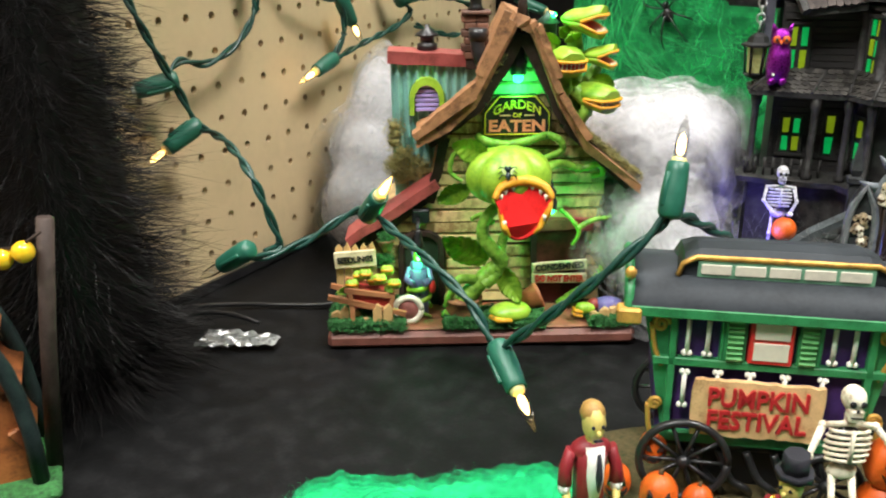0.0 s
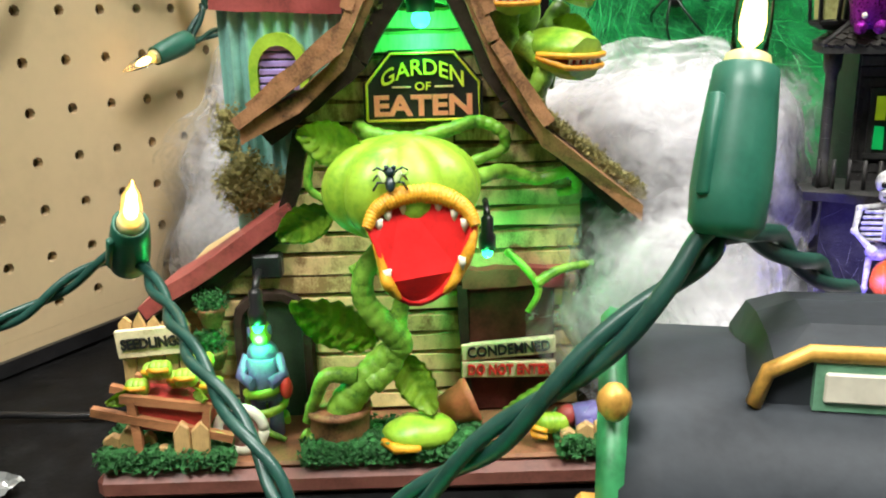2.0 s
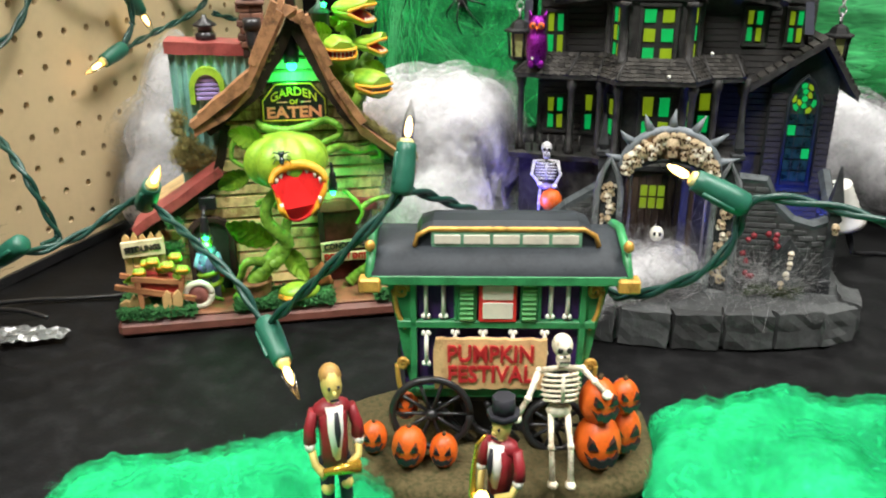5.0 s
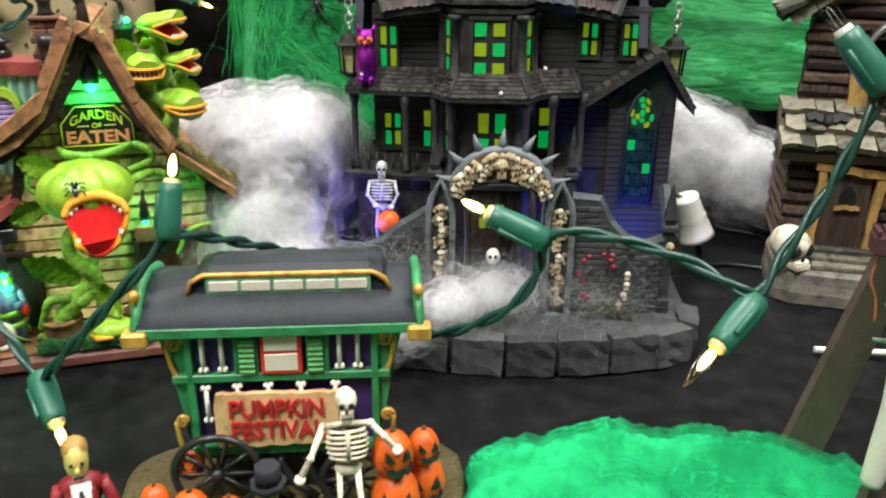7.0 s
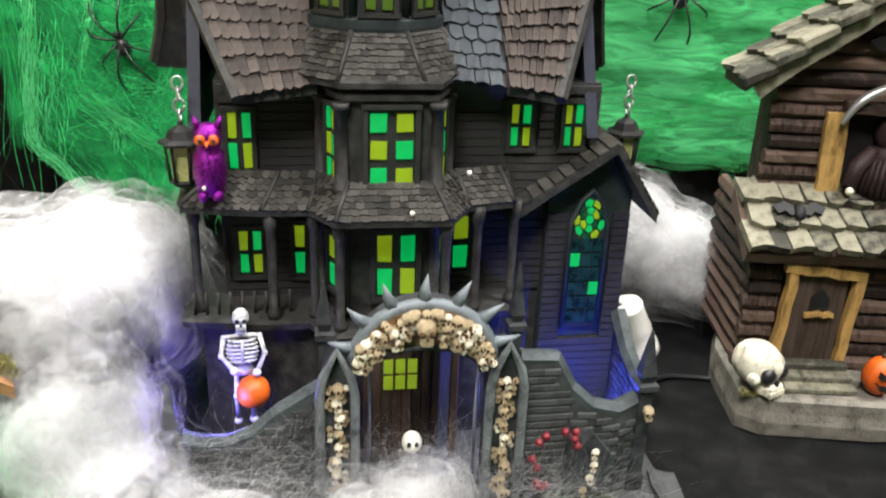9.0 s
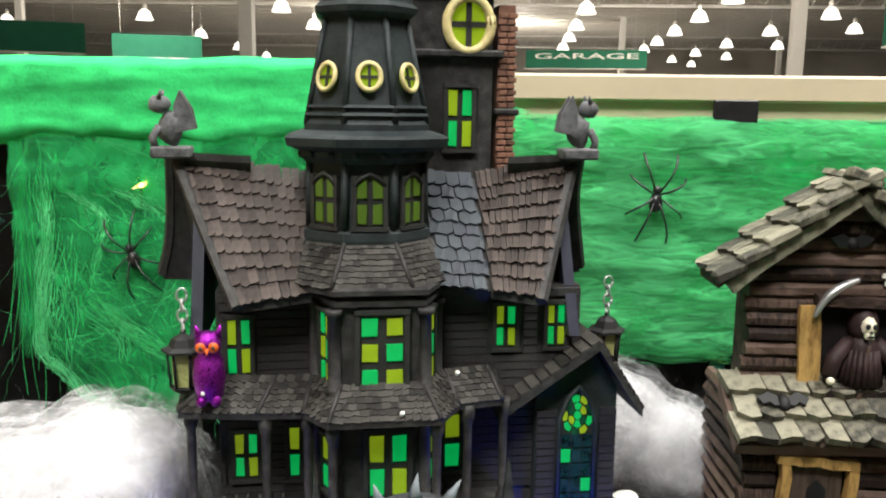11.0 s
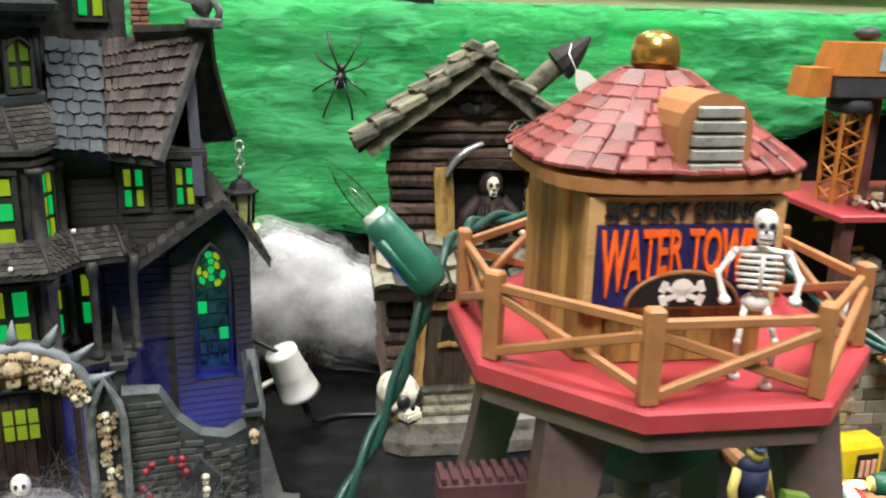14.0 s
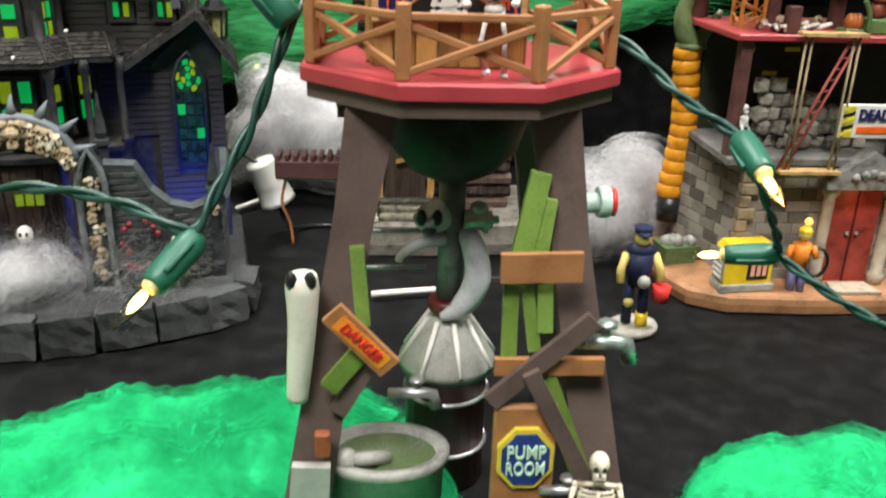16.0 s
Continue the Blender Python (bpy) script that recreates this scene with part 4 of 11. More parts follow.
lathe(bm, [(0.0105, 0.0137), (0.0118, 0.022), (0.0124, 0.0285), (0.0134, 0.029), (0.0130, 0.031), (0.010, 0.0312)], 16, Matrix.Translation((-0.012, 0.016, 0)))
part("tub", bm, bark, plant, "brown wooden tub at the plant's foot")
vine(plant, [(-0.006, 0.03, 0.081), (0.002, 0.034, 0.083), (0.008, 0.026, 0.08)], 0.0016, 0.0026)
vine(house, [(0.056, 0.038, 0.085), (0.064, 0.032, 0.078), (0.068, 0.031, 0.07), (0.064, 0.032, 0.061)], 0.0018, 0.0013)
vine(house, [(0.067, 0.031, 0.073), (0.076, 0.032, 0.078), (0.09, 0.034, 0.08)], 0.0024, 0.0014)
vine(house, [(0.056, 0.03, 0.016), (0.064, 0.03, 0.023), (0.074, 0.03, 0.03), (0.082, 0.032, 0.037), (0.087, 0.034, 0.046)], 0.0042, 0.0018)
vine(house, [(-0.026, 0.012, 0.021), (-0.018, 0.01, 0.016), (-0.01, 0.012, 0.015), (0.002, 0.012, 0.0145)], 0.0026, 0.0012)
vine(house, [(-0.05, 0.03, 0.028), (-0.044, 0.022, 0.019), (-0.034, 0.018, 0.015)], 0.002, 0.001)

# heads on the roof
def snapper(parent, at, s, yaw, pitch, gape=0.16, name="snapping_head"):
    """A plump ribbed head whose front is split by a toothed mouth; it faces -y."""
    m = pose(*at, pitch, 0, yaw) @ Matrix.Diagonal((s, s, s, 1))
    wide = lambda u: 0.70 * math.sin(math.pi * (0.17 + 0.81 * u)) ** 0.55
    split = lambda u: gape * max(0.0, 1 - u / 0.44)
    bm = BM()
    for sign_ in (1, -1):
        t = bmesh.new()
        vs = []
        for k in range(13):
            u = k / 12
            w = wide(u)
            vs.append([t.verts.new((w * (0.91 + 0.09 * abs(math.cos(3.5 * a))) * math.cos(a), -1.0 + 1.75 * u, sign_ * (split(u) + (0.78 if sign_ > 0 else 0.62) * w * math.sin(a) * (0.90 + 0.10 * abs(math.cos(3.5 * a)))))) for a in [math.pi * i / 20 for i in range(21)]])
        for r0, r1 in zip(vs, vs[1:]):
            for i in range(20):
                t.faces.new((r0[i], r0[i + 1], r1[i + 1], r1[i])).smooth = True
            t.faces.new((r0[0], r0[-1], r1[-1], r1[0])).material_index = 1
        t.faces.new(vs[0])
        t.faces.new(vs[-1])
        bmesh.ops.recalc_face_normals(t, faces=t.faces)
        join(bm, t, m)
    head = part(name, bm, [leafgreen, mouthred], parent, "plump green snapping plant head with bared teeth")
    us = [0.0, 0.06, 0.14, 0.23, 0.32, 0.40]
    bm = BM()
    for sign_ in (1, -1):
        edge = [(-1, u) for u in us[::-1]] + [(0, 0)] + [(1, u) for u in us]
        tube(bm, spline([m @ Vector((1.01 * wide(u) * sx, -1.0 + 1.75 * u - 0.10 * (sx == 0), sign_ * (split(u) + 0.015))) for sx, u in edge], 3), 0.066 * s, 7)
    part("lip", bm, yellow, head, "thin orange lip")
    for sign_ in (1, -1):
        for k in range(6):
            x = -0.42 + 0.168 * k
            bm = BM()
            lathe(bm, [(0.062, 0.03 * sign_), (0.05, -0.05 * sign_), (0.008, -0.17 * sign_)], 6, m @ Matrix.Translation((x, -1.02 + 0.35 * x * x, sign_ * gape)))
            part("tooth", bm, tooth, head)
    return head


snapper(house, (0.066, 0.054, 0.2085), 0.0165, 60, 4, 0.32)
snapper(house, (0.0565, 0.044, 0.186), 0.0160, 8, 12, 0.17)
snapper(house, (0.077, 0.050, 0.186), 0.0128, 64, 2, 0.34)
snapper(house, (0.0735, 0.042, 0.162), 0.0180, 38, 10, 0.10)
vine(house, [(0.056, 0.075, 0.145), (0.064, 0.07, 0.165), (0.066, 0.066, 0.185), (0.065, 0.066, 0.203)], 0.0105, 0.004, "stem")
vine(house, [(0.066, 0.06, 0.135), (0.068, 0.055, 0.15), (0.072, 0.052, 0.165), (0.08, 0.06, 0.178)], 0.008, 0.004, "stem")
vine(house, [(0.058, 0.052, 0.184), (0.055, 0.05, 0.172), (0.058, 0.047, 0.158), (0.064, 0.046, 0.145)], 0.0075, 0.0065, "stem")
vine(house, [(0.06, 0.04, 0.14), (0.068, 0.035, 0.15), (0.07, 0.036, 0.158), (0.062, 0.04, 0.166)], 0.0035, 0.005, "stem")
for b, t, w in (((0.062, 0.05, 0.17), (0.074, 0.04, 0.148), 0.007), ((0.060, 0.05, 0.166), (0.058, 0.042, 0.146), 0.006), ((0.075, 0.05, 0.172), (0.09, 0.046, 0.168), 0.006), ((0.053, 0.05, 0.194), (0.034, 0.044, 0.1955), 0.0085), ((0.062, 0.05, 0.197), (0.058, 0.038, 0.2035), 0.006), ((0.06, 0.056, 0.2), (0.052, 0.05, 0.205), 0.005)):
    leaf(house, b, t, w)
bm = BM()
lathe(bm, [(0.0065, 0.198), (0.0065, 0.2065), (0.0085, 0.207), (0.002, 0.2125), (0.001, 0.215)], 8, Matrix.Translation((0.046, 0.06, 0)))
part("cupola", bm, mat("cupola_green", (0.03, 0.09, 0.06), 0.4), house, "small dark green metal cupola")
bm = BM()
ball(bm, (0.049, 0.0535, 0.2125), 0.0018, 8)
part("cupola_bulb", bm, greenled, house, "tiny lit green bulb")
lamp("cupola_light", "POINT", HOUSE @ Vector((0.0515, 0.0500, 0.2145)), 0.016, (0.03, 1.0, 0.22), 0.002)


# spot lamps of the cottage: black hooded fittings with green bulbs
def spot(parent, at, s=1.0, power=0.09):
    m = pose(*at) @ Matrix.Diagonal((s, s, s, 1))
    bm = BM()
    lathe(bm, [(0.0012, 0.006), (0.0022, 0.005), (0.0022, 0.0), (0.003, -0.0015), (0.0028, -0.006)], 8, m)
    tube(bm, [m @ Vector((0, 0, 0.005)), m @ Vector((0, 0.004, 0.008)), m @ Vector((0, 0.009, 0.009))], 0.0012 * s, 6)
    fit = part("spotlight", bm, black, parent, "black spotlight fitting with a green bulb")
    bm = BM()
    ball(bm, (0, 0, -0.0072), 0.0019, 8, m)
    part("bulb", bm, greenled, fit)
    wl = HOUSE @ Vector((at[0], at[1] - 0.002, at[2] - 0.0115 * s))
    lamp("spotlight_light", "POINT", wl, power, (0.03, 1.0, 0.22), 0.002)


spot(house, (0.0245, 0.0345, 0.1885), 1.85, 0.036)
spot(house, (-0.042, 0.022, 0.070), 1.2, 0.050)
spot(house, (0.047, 0.018, 0.098), 1.1, 0.036)
bm = BM()
box(bm, -0.046, -0.034, 0.037, 0.045, 0.076, 0.086, bevel=0.001)
part("lamp_box", bm, black, house)

# yard things of the cottage
def wheelbarrow():
    w = thing("wheelbarrow", "red and brown wooden toy wheelbarrow full of green seedlings", "wheelbarrow", HOUSE @ pose(-0.073, 0.012, 0.0137) @ Matrix.Diagonal((1.12, 1.12, 1.12, 1)))
    frame_m = mat("barrow_wood", (0.36, 0.15, 0.06), 0.55, vary=0.4, scale=160, stretch=(0.3, 1, 1), bump=0.5)
    bm = BM()
    prism(bm, [(-0.014, 0.0135), (0.010, 0.010), (0.0125, 0.0205), (-0.0155, 0.0245)], -0.0065, 0.0085)
    part("tray", bm, mat("barrow_red", (0.42, 0.03, 0.025), 0.5, vary=0.3), w, "bright red tray panels")
    for y in (-0.0085, 0.0095):
        beam(w, (-0.026, y, 0.0215), (0.0195, y * 0.75, 0.0088), 0.0030, 0.0026, frame_m, "handle", wob=0.0002)
        beam(w, (-0.0165, y * 0.9, 0.0252), (0.0125, y * 0.9, 0.0212), 0.0030, 0.0022, frame_m, "top_rail", wob=0.0002)
        beam(w, (0.0125, y * 0.9, 0.0225), (0.0105, y * 0.9, 0.0110), 0.0024, 0.0020, frame_m, "upright", wob=0.0002)
        beam(w, (-0.0130, y * 0.9, 0.0250), (-0.0118, y * 0.9, 0.0010), 0.0028, 0.0024, frame_m, "leg", wob=0.0002)
    bm = BM()
    tube(bm, [(0.021 + 0.0078 * math.cos(k * math.tau / 24), -0.001, 0.0090 + 0.0078 * math.sin(k * math.tau / 24)) for k in range(25)], 0.0020, 8)
    wh = part("wheel", bm, tooth, w, "pale tyre on a dull red hub")
    bm = BM()
    lathe(bm, [(0.0015, -0.0022), (0.0022, -0.0014), (0.0068, -0.0008), (0.0068, 0.0008), (0.0015, 0.0014)], 16, pose(0.021, -0.001, 0.0090, 90, 0, 0))
    part("hub", bm, mat("hub_rose", (0.34, 0.12, 0.10), 0.5, vary=0.3), wh)
    for k in range(7):
        x, y, z = -0.012 + 0.0042 * k, -0.003 + 0.006 * (k % 2), 0.0268 + 0.0032 * (k % 3)
        bm = BM()
        for q in range(3):
            ball(bm, (x + 0.0018 * (q - 1), y, z), 0.0038, 8, squash=(0.62, 0.9, 0.85))
        sd = part("seedling", bm, leafgreen, w)
        bm = BM()
        tube(bm, [(x - 0.0034, y - 0.0022, z + 0.0006), (x, y - 0.0040, z + 0.0010), (x + 0.0034, y - 0.0022, z + 0.0006)], 0.0009, 6)
        part("lip", bm, yellow, sd)
    for x0, x1 in ((-0.012, -0.021), (0.008, 0.013)):
        leaf(w, (x0, -0.004, 0.026), (x1, -0.009, 0.0245), 0.003, name="seedling_leaf")
    return w


wheelbarrow()


def notice(words, at, width, rot, posts=True, label=""):
    s = thing("garden_sign", label, "sign", HOUSE @ pose(*at))
    bm = BM()
    box(bm, -width / 2, width / 2, -0.0012, 0.0012, -0.001, 0.0108, bevel=0.0004)
    b = part("board", bm, signcream, s)
    b.matrix_local = pose(0, -0.002, 0.036, 0, rot, 0)
    for i, wd in enumerate(words):
        lettering(wd, 0.006, b, signblack, (0, -0.0014, 0.0048 + (0.0022 if len(words) > 1 else 0) * (1 - 2 * i)), width * 0.86, bold=0.03)
    for k in range(5):
        bm = BM()
        x = -width / 2 + width * (k + 0.5) / 5
        prism(bm, [(x - width * 0.085, 0), (x + width * 0.085, 0), (x + width * 0.085, 0.048 + jitter(0.002)), (x, 0.052 + jitter(0.002)), (x - width * 0.085, 0.048)], 0.0, 0.002)
        part("picket", bm, lightwood, s)
    return s


notice(["SEEDLINGS"], (-0.085, 0.03, 0.0137), 0.0285, -4, label="cream board sign over a rough picket stand")
notice(["EXOTIC", "PLANTS"], (0.093, 0.058, 0.0137), 0.02, -8, label="cream board sign for exotic plants")


def picket_run(x0, n, y, low=0.010, high=0.018):
    f = thing("picket_fence", "short run of broken tan toy fence pickets", "fence", HOUSE @ pose(x0, y, 0.0137))
    for k in range(n):
        h, w_ = random.uniform(low, high), random.uniform(0.0056, 0.0068)
        bm = BM()
        prism(bm, [(0, 0), (w_, 0), (w_ + jitter(0.0004), h * random.uniform(0.74, 0.9)), (w_ * random.uniform(0.4, 0.65), h), (jitter(0.0004), h * random.uniform(0.72, 0.88))], 0, 0.0036)
        bmesh.ops.bevel(bm, geom=bm.edges[:], offset=0.0005, segments=1, affect="EDGES")
        o = part("picket", bm, lightwood, f)
        o.matrix_local = pose(k * 0.0066, jitter(0.0008), 0, 0, jitter(7), jitter(8))


picket_run(-0.101, 3, 0.006)
picket_run(-0.081, 1, 0.004, 0.007, 0.009)
picket_run(-0.073, 2, 0.002, 0.014, 0.019)
picket_run(0.073, 4, 0.004, 0.009, 0.014)

pod = thing("plant_pod", "green pod plant with yellow lips spilling from a clay pot", "plant", HOUSE @ pose(0.02, 0.008, 0.0165))
bm = BM()
ball(bm, (0, 0, 0.006), 0.0125, 16, squash=(1.15, 0.8, 0.52), rough=0.12)
part("pod", bm, leafgreen, pod)
bm = BM()
tube(bm, [(-0.0145, -0.004, 0.004), (-0.009, -0.0095, 0.0035), (0.0, -0.0108, 0.004)], [0.0016, 0.0022, 0.0012], 6)
part("lip", bm, yellow, pod)
bm = BM()
lathe(bm, [(0.006, 0), (0.0085, 0.011), (0.0092, 0.0115), (0.0092, 0.014), (0.006, 0.014)], 14, pose(0.008, 0.012, 0.007, 0, 70, 10))
part("pot", bm, mat("terracotta", (0.42, 0.13, 0.05), 0.6, vary=0.25), pod, "tipped terracotta pot")
def figure(name, label, m, parts_, mats_):
    """A toy figure: one plain mesh of lobes and bars, coloured by its paint."""
    bm = BM()
    for kind, mi, *a in parts_:
        if kind == "b":
            ball(bm, a[0], a[1], 10, mi=mi, squash=a[2] if len(a) > 2 else (1, 1, 1))
        elif kind == "t":
            tube(bm, a[0], a[1], 7, mi=mi)
        else:
            box(bm, *a[0], mi=mi, bevel=0.0008)
    ob = part(name, bm, mats_, None, smooth=False)
    ob.matrix_world = m
    return tagged(ob, label, "figurine")


blue_jeans = mat("toy_denim", (0.20, 0.21, 0.46), 0.5)
figure("gardener_figurine", "small painted toy gardener wound round by green vines", HOUSE @ pose(-0.042, 0.026, 0.0137) @ Matrix.Diagonal((0.86, 0.9, 1.14, 1)), [
    ("t", 0, [(-0.004, 0, 0), (-0.004, 0, 0.016)], 0.0034), ("t", 0, [(0.004, 0, 0), (0.004, 0, 0.016)], 0.0034),
    ("t", 1, [(0, 0, 0.015), (0, 0, 0.03)], [0.007, 0.0075]), ("b", 1, (0, 0, 0.031), 0.0075, (1, 0.7, 0.7)), ("b", 2, (0, -0.001, 0.039), 0.0052),
    ("t", 1, [(-0.007, 0, 0.03), (-0.010, -0.004, 0.024), (-0.004, -0.008, 0.022)], 0.0025), ("t", 1, [(0.007, 0, 0.03), (0.010, -0.004, 0.024), (0.004, -0.008, 0.022)], 0.0025),
    ("t", 2, [(0.009 * math.cos(k * 0.5), 0.008 * math.sin(k * 0.5), 0.005 + k * 0.0006) for k in range(28)], 0.0017), ("b", 3, (0.0105, -0.005, 0.0195), 0.0034, (0.9, 0.9, 1.25)), ("t", 1, [(-0.0052, -0.002, 0.0395), (0.0052, -0.002, 0.0402)], 0.0018)], [blue_jeans, mat("toy_shirt", (0.13, 0.16, 0.33), 0.5), leafgreen, letterred])
# two wall baskets of ivy beside the door
for bx, bz in ((-0.0655, 0.0455), (-0.0645, 0.0640)):
    bm = BM()
    lathe(bm, [(0.0036, bz - 0.0085), (0.0062, bz - 0.001), (0.0066, bz), (0.0058, bz)], 12, Matrix.Translation((bx, 0.0405, 0)))
    bk = part("wall_basket", bm, bark, house, "brown basket of dark ivy")
    tuft(bk, [(bx + jitter(0.004), 0.0385 + jitter(0.002), bz + 0.002 + abs(jitter(0.0045))) for _ in range(7)], 0.0042, grassm, "ivy", 4)

# a knocked-over visitor beside the right-hand path, snapped at by a pod
figure("fallen_visitor_figurine", "toy visitor in a purple coat lying on the turf", HOUSE @ pose(0.086, 0.014, 0.0185), [
    ("t", 0, [(-0.006, 0, 0.004), (0.002, 0, 0.0048), (0.009, 0.001, 0.0040)], [0.0058, 0.0062, 0.0050]), ("t", 1, [(0.008, -0.001, 0.0042), (0.016, -0.002, 0.0046), (0.024, -0.002, 0.0030)], [0.0036, 0.0030, 0.0024]),
    ("b", 2, (-0.0085, 0, 0.0052), 0.0046), ("t", 0, [(-0.002, -0.005, 0.006), (-0.001, -0.008, 0.001), (0.001, -0.009, -0.002)], 0.0024), ("b", 3, (0.0255, -0.002, 0.0025), 0.0028, (1.3, 0.9, 0.8))],
    [mat("toy_coat_purple", (0.15, 0.13, 0.34), 0.5, vary=0.2), mat("toy_trouser_umber", (0.09, 0.055, 0.06), 0.5), mat("toy_hair_red", (0.26, 0.035, 0.03), 0.5), zincgrey])
snap = thing("snapping_pod", "small green plant pod with open yellow lips on the turf", "plant", HOUSE @ pose(0.0715, 0.012, 0.0185))
bm = BM()
for q in range(4):
    ball(bm, (0.0022 * (q - 1.5), 0, 0.0035), 0.0052, 10, squash=(0.7, 0.8, 0.8))
part("pod", bm, leafgreen, snap)
bm = BM()
tube(bm, [(-0.0085, 0.001, 0.004), (-0.0080, -0.004, 0.0035), (-0.003, -0.0062, 0.003)], [0.0010, 0.0014, 0.0010], 6)
tube(bm, [(-0.0085, 0.001, 0.001), (-0.0080, -0.004, 0.0005), (-0.003, -0.0062, 0.0003)], [0.0010, 0.0014, 0.0010], 6)
part("lip", bm, yellow, snap)

# ================= the haunted mansion =================
MANSION = pose(0.305, 0.478, 0, 0, 0, -20)
mansion = thing("haunted_mansion", "tall charcoal haunted mansion with glowing green windows", "village house", MANSION)


def mesh_of(bm, material, name):
    me = bpy.data.meshes.new(name)
    bm.to_mesh(me)
    bm.free()
    me.materials.append(material)
    return me


lap_meshes = [mesh_of(plank(1.0, 0.0098, 0.0018, 0.0004), mansion_m, "lap_board") for _ in range(3)]


def clad(parent, x0, x1, z0, z1, y, pitch=0.0046, skip=(), m=None):
    z = z0 + pitch / 2
    while z < z1:
        spans = [(x0, x1)]
        for a, b, c, d in skip:
            if c <= z <= d:
                spans = [s for q in spans for s in ((q[0], min(q[1], a)), (max(q[0], b), q[1])) if s[1] - s[0] > 0.002]
        for a, b in spans:
            ob = put_board(parent, random.choice(lap_meshes), a, b, y, z, pitch, "lap_board", roll=jitter(0.4))
            if m is not None:
                ob.matrix_local = m @ ob.matrix_local
        z += pitch


def window(parent, w, h, cols, rows_, m, pointed=False, name="window", depth=0.003):
    """A leaded window, w by h, its sill at the origin of m, facing -y."""
    top = part(name, (lambda b: (box(b, -w / 2, w / 2, 0.0005, depth, 0, h), b)[1])(BM()), winframe, parent, "small window with green and lime lit panes")
    top.matrix_local = m
    bar = min(0.0042, 0.33 * w / cols)
    xs = [-w / 2 + w * i / cols for i in range(cols + 1)]
    zs = [h * j / rows_ for j in range(rows_ + 1)]
    for i in range(cols):
        for j in range(rows_):
            x0, x1, z0, z1 = xs[i] + bar / 2, xs[i + 1] - bar / 2, zs[j] + bar / 2, zs[j + 1] - bar / 2
            k = 0.0005
            bm = BM()
            t = bmesh.new()
            q = [(x0 + abs(jitter(k)), z0 + abs(jitter(k))), (x1 - abs(jitter(k)), z0 + abs(jitter(k))), (x1 - abs(jitter(k)), z1 - abs(jitter(k))), (x0 + abs(jitter(k)), z1 - abs(jitter(k)))]
            if pointed and j == rows_ - 1:
                r = (xs[i] + xs[i + 1]) / 2 / (w / 2)
                q = [(a, b - (abs(a) / (w / 2)) ** 1.6 * h * 0.2 * (b > z0 + 0.001)) for a, b in q]
            prism(bm, q, -0.0004, 0.0008)
            t.free()
            pane = part("pane", bm, panedim if pointed else paneg if (i + j) % 2 == 0 else paney, top)
    bm = BM()
    for sx in (-1, 1):
        box(bm, sx * w / 2 - 0.0012, sx * w / 2 + 0.0012, -0.0014, depth, -0.001, h + (0 if pointed else 0.001))
    box(bm, -w / 2 - 0.002, w / 2 + 0.002, -0.002, depth, -0.0022, -0.0002)
    if pointed:
        tube(bm, [(-w / 2, -0.0004, h * 0.8), (-w * 0.3, -0.0004, h * 0.95), (0, -0.0004, h * 1.03), (w * 0.3, -0.0004, h * 0.95), (w / 2, -0.0004, h * 0.8)], 0.0014, 5)
    else:
        box(bm, -w / 2 - 0.0016, w / 2 + 0.0016, -0.002, depth, h, h + 0.0022)
    part("window_frame", bm, winframe, top)
    return top


# stone base with a rim of separate stones
foot = [(-0.135, 0.02), (-0.125, -0.02), (-0.1, -0.045), (-0.06, -0.066), (-0.01, -0.074), (0.04, -0.072), (0.09, -0.062), (0.125, -0.045), (0.135, -0.01), (0.136, 0.1), (0.12, 0.185), (-0.12, 0.185), (-0.136, 0.1)]
bm = BM()
a = [bm.verts.new((x, y, 0)) for x, y in foot]
b = [bm.verts.new((x * 0.985, y * 0.985, 0.021)) for x, y in foot]
bm.faces.new(b)
for i in range(len(foot)):
    bm.faces.new((a[i], a[(i + 1) % len(foot)], b[(i + 1) % len(foot)], b[i]))
part("base", bm, stone, mansion, "dark grey stone base")
rim = spline([(x, y, 0) for x, y in foot[:9]], 6)
acc = 0
for p, q in zip(rim, rim[1:]):
    acc += (q - p).length
    if acc > 0.026:
        acc = 0
        ang = math.degrees(math.atan2((q - p).y, (q - p).x))
        bm = BM()
        w, h = random.uniform(0.029, 0.033), random.uniform(0.0225, 0.0255)
        t = bmesh.new()
        bmesh.ops.create_cube(t, size=1)
        for v in t.verts:
            v.co = Vector((v.co.x * w * (1 + jitter(0.05)), v.co.y * 0.014, (v.co.z + 0.5) * h * (1 + jitter(0.06))))
        bmesh.ops.subdivide_edges(t, edges=t.edges[:], cuts=3, use_grid_fill=True)
        for v in t.verts:
            v.co += 0.0016 * noise.noise_vector(v.co * 150 + p * 40) + 0.0007 * noise.noise_vector(v.co * 420 + p * 90)
        join(bm, t)
        o = part("stone", bm, stone, mansion)
        o.matrix_local = pose(p.x, p.y + 0.002, 0, 0, 0, ang)

# main block and porch floor
bm = BM()
box(bm, -0.093, 0.104, 0.062, 0.175, 0.021, 0.216)
part("wall", bm, mansion_m, mansion, "charcoal clapboard wall")
clad(mansion, -0.092, -0.042, 0.1, 0.214, 0.062, skip=((-0.09, -0.07, 0.11, 0.14), (-0.092, -0.072, 0.168, 0.204)))
clad(mansion, 0.022, 0.104, 0.1, 0.214, 0.062, skip=((0.052, 0.072, 0.18, 0.21), (0.08, 0.1, 0.18, 0.21), (0.024, 0.042, 0.11, 0.15)))
